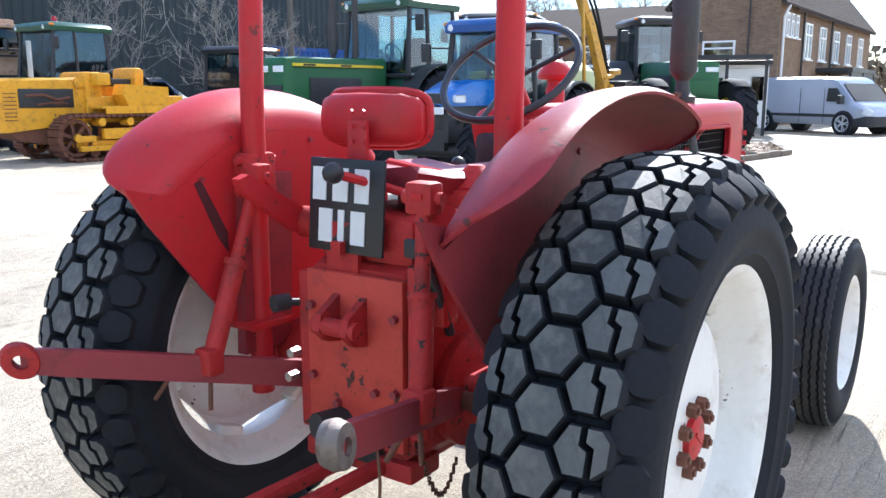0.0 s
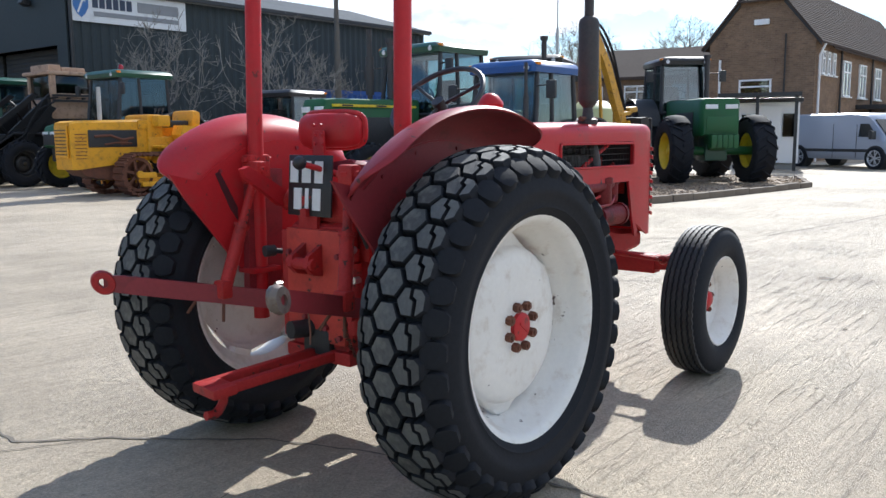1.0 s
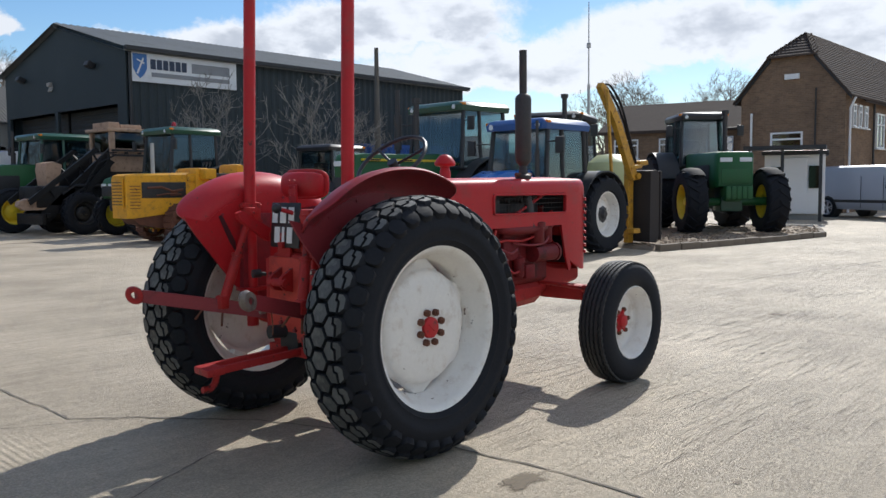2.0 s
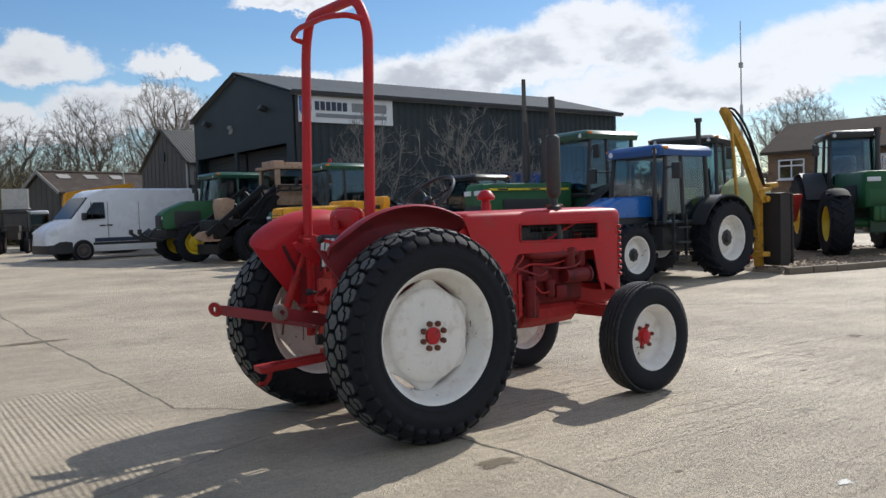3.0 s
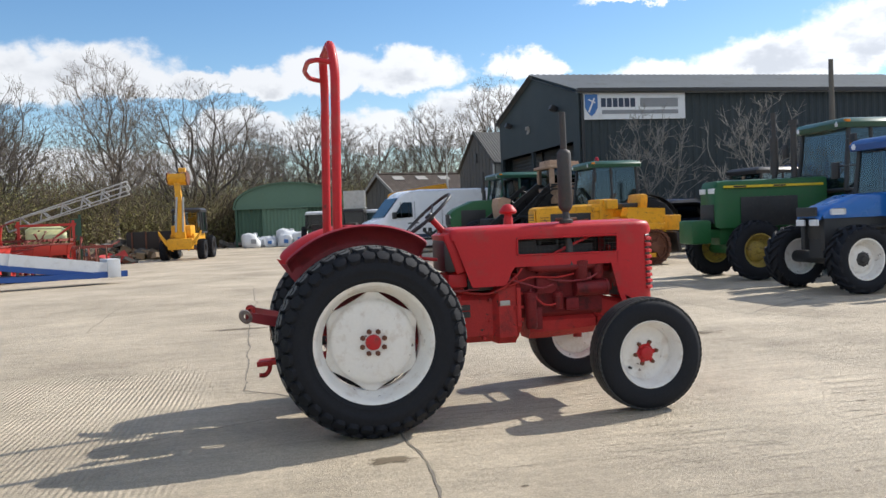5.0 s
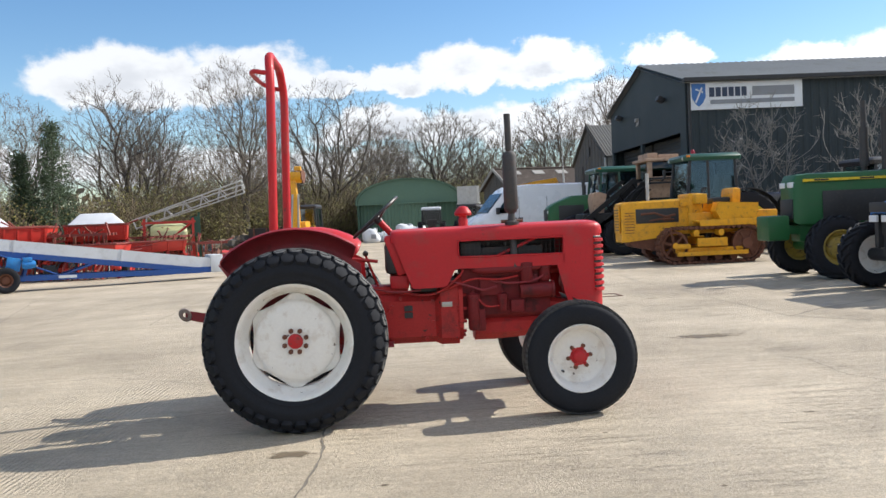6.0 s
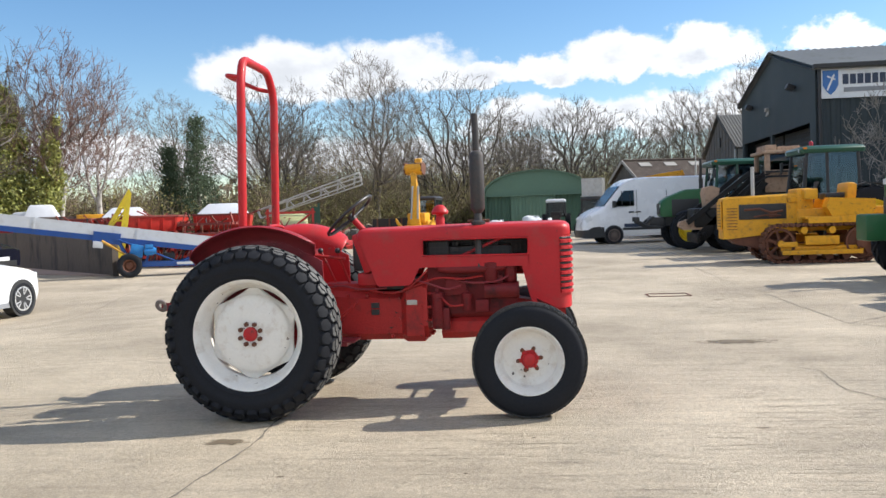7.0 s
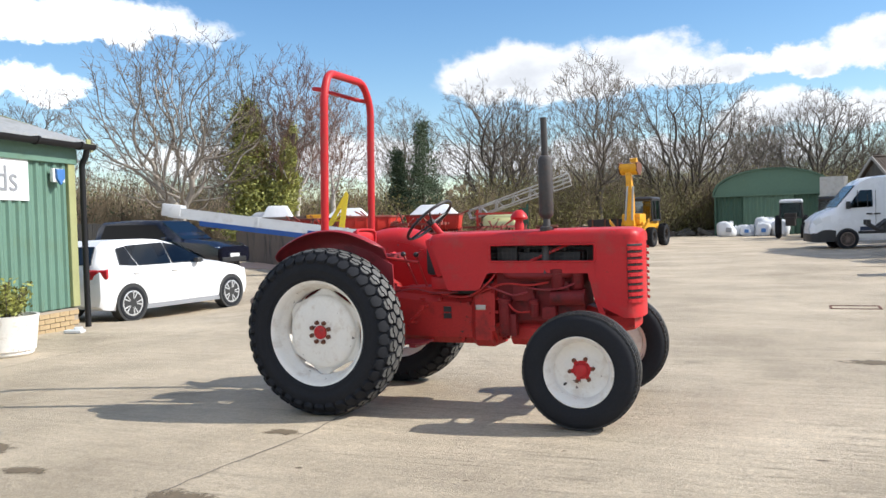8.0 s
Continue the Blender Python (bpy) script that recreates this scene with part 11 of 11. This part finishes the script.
def backhoe():
    b = thing("backhoe_loader", "yellow excavator loader with its boom raised", "excavator", (-3.55, 36.0, 0), 262)
    bm = B()
    box(bm, (2.6, 1.1, 0.55), (0.2, 0, 0.95), bevel=0.08)
    box(bm, (1.0, 0.9, 0.5), (1.2, 0, 1.35), bevel=0.08)
    part("chassis", bm, "yellow", b)
    for x, r in ((-0.8, 0.55), (1.3, 0.48)):
        for sg in (-1, 1):
            ag_wheel("wheel", b, x, sg * 0.85, r, 0.36, r * 0.52, "rust_dark", "rust_dark")
    cab(b, -0.9, 0.4, 0.66, 0.66, 1.25, 2.25, "black", "black", 0.04)
    bm = B()
    loft(bm, [[(x - d, y - w, z), (x + d, y - w, z), (x + d, y + w, z), (x - d, y + w, z)] for x, y, z, d, w in
              ((1.75, 0.0, 0.9, 0.16, 0.26), (1.80, 0.0, 1.5, 0.18, 0.20), (1.72, 0.0, 2.5, 0.16, 0.16), (1.60, -0.06, 3.2, 0.13, 0.12), (1.50, -0.12, 3.65, 0.12, 0.14))])
    bo = part("boom", bm, "yellow", b, "upright yellow boom")
    bm = B()
    arc = [(1.35 + 0.42 * math.cos(a), 3.82 + 0.36 * math.sin(a)) for a in [math.pi * (1.05 + 1.0 * k / 9) for k in range(10)]]
    prism(bm, arc + [(1.70, 3.98), (1.35 + 0.34 * math.cos(6.2), 3.86)] + [(1.35 + 0.34 * math.cos(a), 3.86 + 0.30 * math.sin(a)) for a in [math.pi * (2.05 - 1.0 * k / 9) for k in range(10)]], -0.50, 0.34)
    part("bucket", bm, "yellow", bo, "yellow digging bucket curled at the boom head")
    for yy in (-0.50, 0.34):
        bm = B()
        prism(bm, [(0.95, 3.95), (0.98, 3.65), (1.2, 3.46), (1.5, 3.46), (1.74, 3.65), (1.76, 4.0), (1.35, 4.08)], yy - 0.03, yy + 0.03)
        part("bucket_cheek", bm, "rust", bo)
    bm = B()
    prism(bm, [(1.30, 4.02), (1.62, 4.05), (1.6, 4.22), (1.45, 4.25)], 0.0, 0.3)
    part("bucket_link", bm, "yellow", bo)
    bm = B()
    rod(bm, (1.98, 0.16, 1.3), (1.86, 0.20, 2.9), 0.05)
    rod(bm, (1.98, -0.16, 1.3), (1.86, -0.08, 2.9), 0.05)
    part("ram", bm, "steel", bo)
    for sg in (-1, 1):
        bm = B()
        loft(bm, [[(1.95 - d, sg * y, z - d), (1.95 + d, sg * y, z - d), (1.95 + d, sg * y, z + d), (1.95 - d, sg * y, z + d)] for y, z, d in ((0.35, 0.55, 0.13), (0.65, 0.85, 0.11), (0.95, 1.28, 0.08))])
        part("stabiliser", bm, "yellow", b, "yellow stabiliser leg folded up")
    bm = B()
    box(bm, (0.5, 1.1, 0.5), (1.85, 0, 0.75), bevel=0.06)
    part("slew_frame", bm, "yellow", b)


backhoe()


def old_trailer():
    t = thing("old_trailer", "low rusty brown box trailer beside the excavator", "trailer", (-5.35, 38.6, 0), 176)
    bm = B()
    for w, d, x, y in ((2.5, 0.06, 0, -0.75), (2.5, 0.06, 0, 0.75), (0.06, 1.44, -1.22, 0), (0.06, 1.44, 1.22, 0)):
        box(bm, (w, d, 0.85), (x, y, 0.95), bevel=0.01)
    box(bm, (2.4, 1.44, 0.08), (0, 0, 0.52))
    part("box_body", bm, "rust_dark", t)
    for k in range(4):
        bm = B()
        box(bm, (0.07, 0.05, 0.85), (-1.0 + k * 0.66, 0.80, 0.95))
        part("side_post", bm, "rust", t, smooth=False)
    for sg in (-1, 1):
        w = shared("wheel", plain_tyre(0.36, 0.20, 0.19), t, pose(-0.3, sg * 0.62, 0.36, 0, 0, 0 if sg < 0 else 180))
        a, _ = dish_rim(0.19, 0.2, "rust", "rust")
        shared("rim", a, w)
    bm = B()
    tube(bm, [(-1.2, 0.4, 0.45), (-2.3, 0.0, 0.40), (-1.2, -0.4, 0.45)], 0.05, 8)
    rod(bm, (-2.3, 0, 0.0), (-2.3, 0, 0.42), 0.04)
    part("drawbar", bm, "rust", t)


old_trailer()


def far_tractor(at, turn, label, load=False):
    t = thing("old_tractor", label, "tractor", at, turn, "old tractors by the hut")
    bm = B()
    box(bm, (2.2, 0.5, 0.5), (1.1, 0, 0.95), bevel=0.06)
    box(bm, (1.2, 0.62, 0.35), (1.55, 0, 1.25), bevel=0.06)
    part("hood", bm, "rust_dark", t)
    for sg in (-1, 1):
        ag_wheel("rear_wheel", t, 0, sg * 0.72, 0.66, 0.34, 0.36, "rust", "rust")
        ag_wheel("front_wheel", t, 1.9, sg * 0.62, 0.38, 0.2, 0.2, "rust", "rust")
    cab(t, -0.5, 0.75, 0.6, 0.6, 1.15, 2.05, "black", "bag" if not load else "black", 0.04, "old_glass")
    if load:
        bm = B()
        box(bm, (1.0, 1.3, 0.06), (0, 0, 2.28))
        cr = part("crate", bm, "galv", t, "grey slatted crate on the roof")
        for k in range(6):
            bm = B()
            box(bm, (0.05, 1.2, 1.0), (-0.4 + 0.16 * k, 0, 2.80))
            part("slat", bm, "galv", cr, smooth=False)


far_tractor((3.3, 46.9, 0), 268, "old dark rusty tractor with a grey roofed cab")
far_tractor((5.4, 43.6, 0), 255, "old tractor with a grey crate on its roof", True)
far_tractor((6.9, 46.6, 0), 262, "old dark tractor parked by the hut")


def bulk_bag(at, s, turn):
    b = thing("bulk_bag", "white woven bulk bag with a blue printed panel", "bag", at, turn, "bulk bags before the hut")
    g = random.Random(int(at[0] * 97) & 255)
    tilt = (g.uniform(-1, 1), g.uniform(-1, 1))
    bm = B()
    rows = []
    lump = Vector((at[0] * 3.1, at[1] * 1.7, 0))
    for z, k in ((0, 0.92), (0.06, 1.02), (0.2, 1.09), (0.4, 1.10), (0.58, 1.03), (0.72, 0.94), (0.80, 0.86), (0.84, 0.70), (0.80, 0.52), (0.86, 0.18)):
        ring = []
        for j in range(28):
            a = 2 * math.pi * j / 28
            c, s_ = math.cos(a), math.sin(a)
            m = (abs(c) ** 4 + abs(s_) ** 4) ** 0.25
            f = 1 + 0.22 * noise.noise(Vector((c * 1.6, s_ * 1.6, z * 2.6)) + lump) + 0.05 * noise.noise(Vector((c * 5, s_ * 5, z * 5)) + lump)
            r = 0.5 * s * k / m * f
            sag = 0.22 * noise.noise(Vector((c * 0.9, s_ * 0.9, 3)) + lump) if z > 0.3 else 0
            ring.append((r * c + 0.2 * z * tilt[0], r * s_ + 0.2 * z * tilt[1], max(0.0, (z + sag * z) * s * 1.1)))
        rows.append(ring)
    loft(bm, rows)
    sack = part("sack", bm, "bag", b, angle=70)
    for k in range(4):
        a = math.pi / 4 + k * math.pi / 2
        bm = B()
        x, y = 0.42 * s * math.cos(a), 0.42 * s * math.sin(a)
        tube(bm, [(x * 1.1, y * 1.1, 0.78 * s), (x * 0.9 + 0.05, y * 0.9, 0.98 * s), (x * 0.6, y * 0.6 + 0.05, 1.0 * s), (x * 0.7, y * 0.7, 0.80 * s)], 0.022, 6)
        part("lifting_loop", bm, "bag", sack)
    bm = B()
    panel(bm, [(-0.18 * s, -0.60 * s, 0.30 * s), (0.16 * s, -0.60 * s, 0.28 * s), (0.18 * s, -0.585 * s, 0.56 * s), (-0.15 * s, -0.58 * s, 0.60 * s)], 0.03)
    part("print_panel", bm, "print_grey" if g.random() < 0.4 else "print_blue", sack, smooth=False)


for x, y, s, t in ((-0.6, 52.5, 1.25, 10), (0.7, 52.9, 0.95, -15), (1.6, 52.2, 1.05, 5), (1.75, 53.4, 1.5, 30), (2.6, 52.6, 1.25, -8), (0.1, 53.6, 0.9, 40)):
    bulk_bag((x, y, 0), s * 0.82, t)


def rubble(name, label, cx, cy, rx, ry, n, mats, seed, lo=0.12, hi=0.45, mound=0.5):
    """A heap of broken stuff; uncountable, so one piece for each material."""
    g = random.Random(seed)
    t = thing(name, label, "heap", (cx, cy, 0), kind="stuff")
    for m in mats:
        bm = B()
        for _ in range(n // len(mats)):
            a, r = g.uniform(0, 6.28), g.random() ** 0.6
            x, y = rx * r * math.cos(a), ry * r * math.sin(a)
            z = mound * (1 - r) * g.uniform(0.3, 1.0)
            s = g.uniform(lo, hi)
            box(bm, (s * g.uniform(0.6, 2.2), s, s * g.uniform(0.3, 0.8)), (x, y, z + s * 0.3), (g.uniform(-30, 30), g.uniform(-30, 30), g.uniform(0, 360)))
        ob = part("debris", bm, m, t, smooth=False)
        ob["kind"] = "stuff"


rubble("rubble_heap", "heap of earth, brush and broken timber", -7.8, 38.5, 3.6, 1.6, 180, ["gravel", "weather_wood", "scrub"], 4, 0.15, 0.5, 1.0)
rubble("scrap_pile", "low pile of rusty scrap and timber", -7.9, 33.5, 2.4, 1.0, 90, ["rust", "weather_wood", "machine_red"], 14, 0.12, 0.5, 0.35)
rubble("timber_pile", "scattered pallets and timber by the fence", 0.4, 57.0, 6.0, 0.8, 80, ["weather_wood", "concrete_wall"], 24, 0.2, 0.6, 0.3)


def blue_box():
    bm = B()
    box(bm, (1.1, 0.7, 0.12), (0, 0, 0.06), bevel=0.02)
    solo("blue_ramp", bm, "conveyor_blue", "flat blue steel ramp lying on the ground", "ramp", (-7.0, 21.3, 0), 20)
    for (x, y, z0, z1, r, mat, lab) in ((19.4, 19.9, 0, 6.45, 0.13, "weather_wood", "dark timber pole before the shed"), (12.0, 47.6, 0, 6.6, 0.07, "galv", "slim yard lamp post"), (25.6, 14.5, 0, 8.3, 0.06, "galv", "tall slim radio mast")):
        p = thing("pole", lab, "pole", (x, y, 0))
        bm = B()
        rod(bm, (0, 0, z0), (0, 0, z1 * 0.62), r, r * 0.9)
        rod(bm, (0, 0, z1 * 0.62), (0, 0, z1), r * 0.8 if r > 0.1 else r * 0.45, r * 0.6 if r > 0.1 else r * 0.3)
        part("shaft", bm, mat, p)
        if "lamp" in lab:
            bm = B()
            box(bm, (0.7, 0.2, 0.1), (-0.3, 0, z1), bevel=0.02)
            part("lamp_head", bm, "galv", p)
        if "mast" in lab:
            bm = B()
            box(bm, (0.12, 0.12, 0.2), (0, 0, z1 * 0.80))
            part("bracket", bm, "galv", p)


blue_box()


def planter():
    p = thing("planter", "round white concrete planter with a small green shrub", "planter", (-5.22, 1.02, 0))
    bm = B()
    lathe(bm, [(0, 0.0), (0.27, 0.0), (0.29, 0.02), (0.29, 0.05), (0.31, 0.06), (0.35, 0.43), (0.36, 0.46), (0.33, 0.46), (0.32, 0.40), (0, 0.40)], 32, "z")
    part("pot", bm, "white", p, "weathered white pot")
    bm = B()
    lathe(bm, [(0, 0.40), (0.31, 0.41)], 24, "z")
    part("soil", bm, "stain", p)
    g = random.Random(3)
    v, f, sv, sf = [], [], [], []
    for k in range(38):
        d = Vector((g.gauss(0, 0.5), g.gauss(0, 0.5), 1)).normalized()
        a = Vector((g.uniform(-0.1, 0.1), g.uniform(-0.1, 0.1), 0.38))
        q = a + d * g.uniform(0.25, 0.5)
        limb(sv, sf, a, q, 0.008, 0.004, 4)
        for _ in range(5):
            leaf_quads(v, f, a.lerp(q, g.uniform(0.4, 1.0)), 7, (0.04, 0.04, 0.04), 0.028, g)
    shared("stems", mesh_from("stems", sv, sf, "bark"), p)
    shared("leaves", mesh_from("leaves", v, f, "ivy"), p)
    bm = B()
    box(bm, (0.26, 0.16, 0.05), (0, 0, 0.025), (0, 0, 0), bevel=0.02)
    box(bm, (0.12, 0.10, 0.05), (0.05, 0.02, 0.06), (0, 0, 20), bevel=0.02)
    solo("dropped_cloth", bm, "bag", "crumpled white cloth lying by the brick plinth", "cloth", (-6.25, 3.0, -0.03), 20)


planter()


def pickup_and_fence():
    c = thing("dark_estate", "dark estate car behind the yellow dozer", "car", (13.4, 20.2, 0), 5)
    bm = B()
    body_shell(bm, [(-2.2, 0.8, 0.5, 1.0, 1.05, 0.7), (-2.0, 0.9, 0.32, 1.05, 1.5, 0.68), (-1.4, 0.92, 0.3, 1.05, 1.75, 0.7), (0.4, 0.92, 0.3, 1.05, 1.78, 0.7), (1.2, 0.92, 0.3, 1.05, 1.25, 0.76), (2.2, 0.85, 0.35, 0.9, 0.98, 0.72)])
    part("body", bm, "navy", c)
    for sg in (-1, 1):
        bm = B()
        panel(bm, [(-1.8, sg * 0.9, 1.12), (0.95, sg * 0.9, 1.12), (0.4, sg * 0.76, 1.62), (-1.5, sg * 0.76, 1.62)], 0.014)
        part("side_window", bm, "dark_glass", c, smooth=False)
        for x in (-1.4, 1.3):
            car_wheel(c, x, sg * 0.8, 0.36, 0.24)
    f = thing("board_fence", "weathered board fence behind the parked cars", "fence", (-20.5, 17.5, 0), 12)
    for k in range(14):
        bm = B()
        box(bm, (0.16, 0.03, 1.75 + 0.02 * (k % 3)), (k * 0.18 - 1.2, 0, 0.88))
        part("slat", bm, "weather_wood", f, smooth=False)
    bm = B()
    box(bm, (2.7, 0.05, 0.1), (0, 0.045, 1.2))
    box(bm, (2.7, 0.05, 0.1), (0, 0.045, 0.4))
    part("rail", bm, "weather_wood", f, smooth=False)


pickup_and_fence()
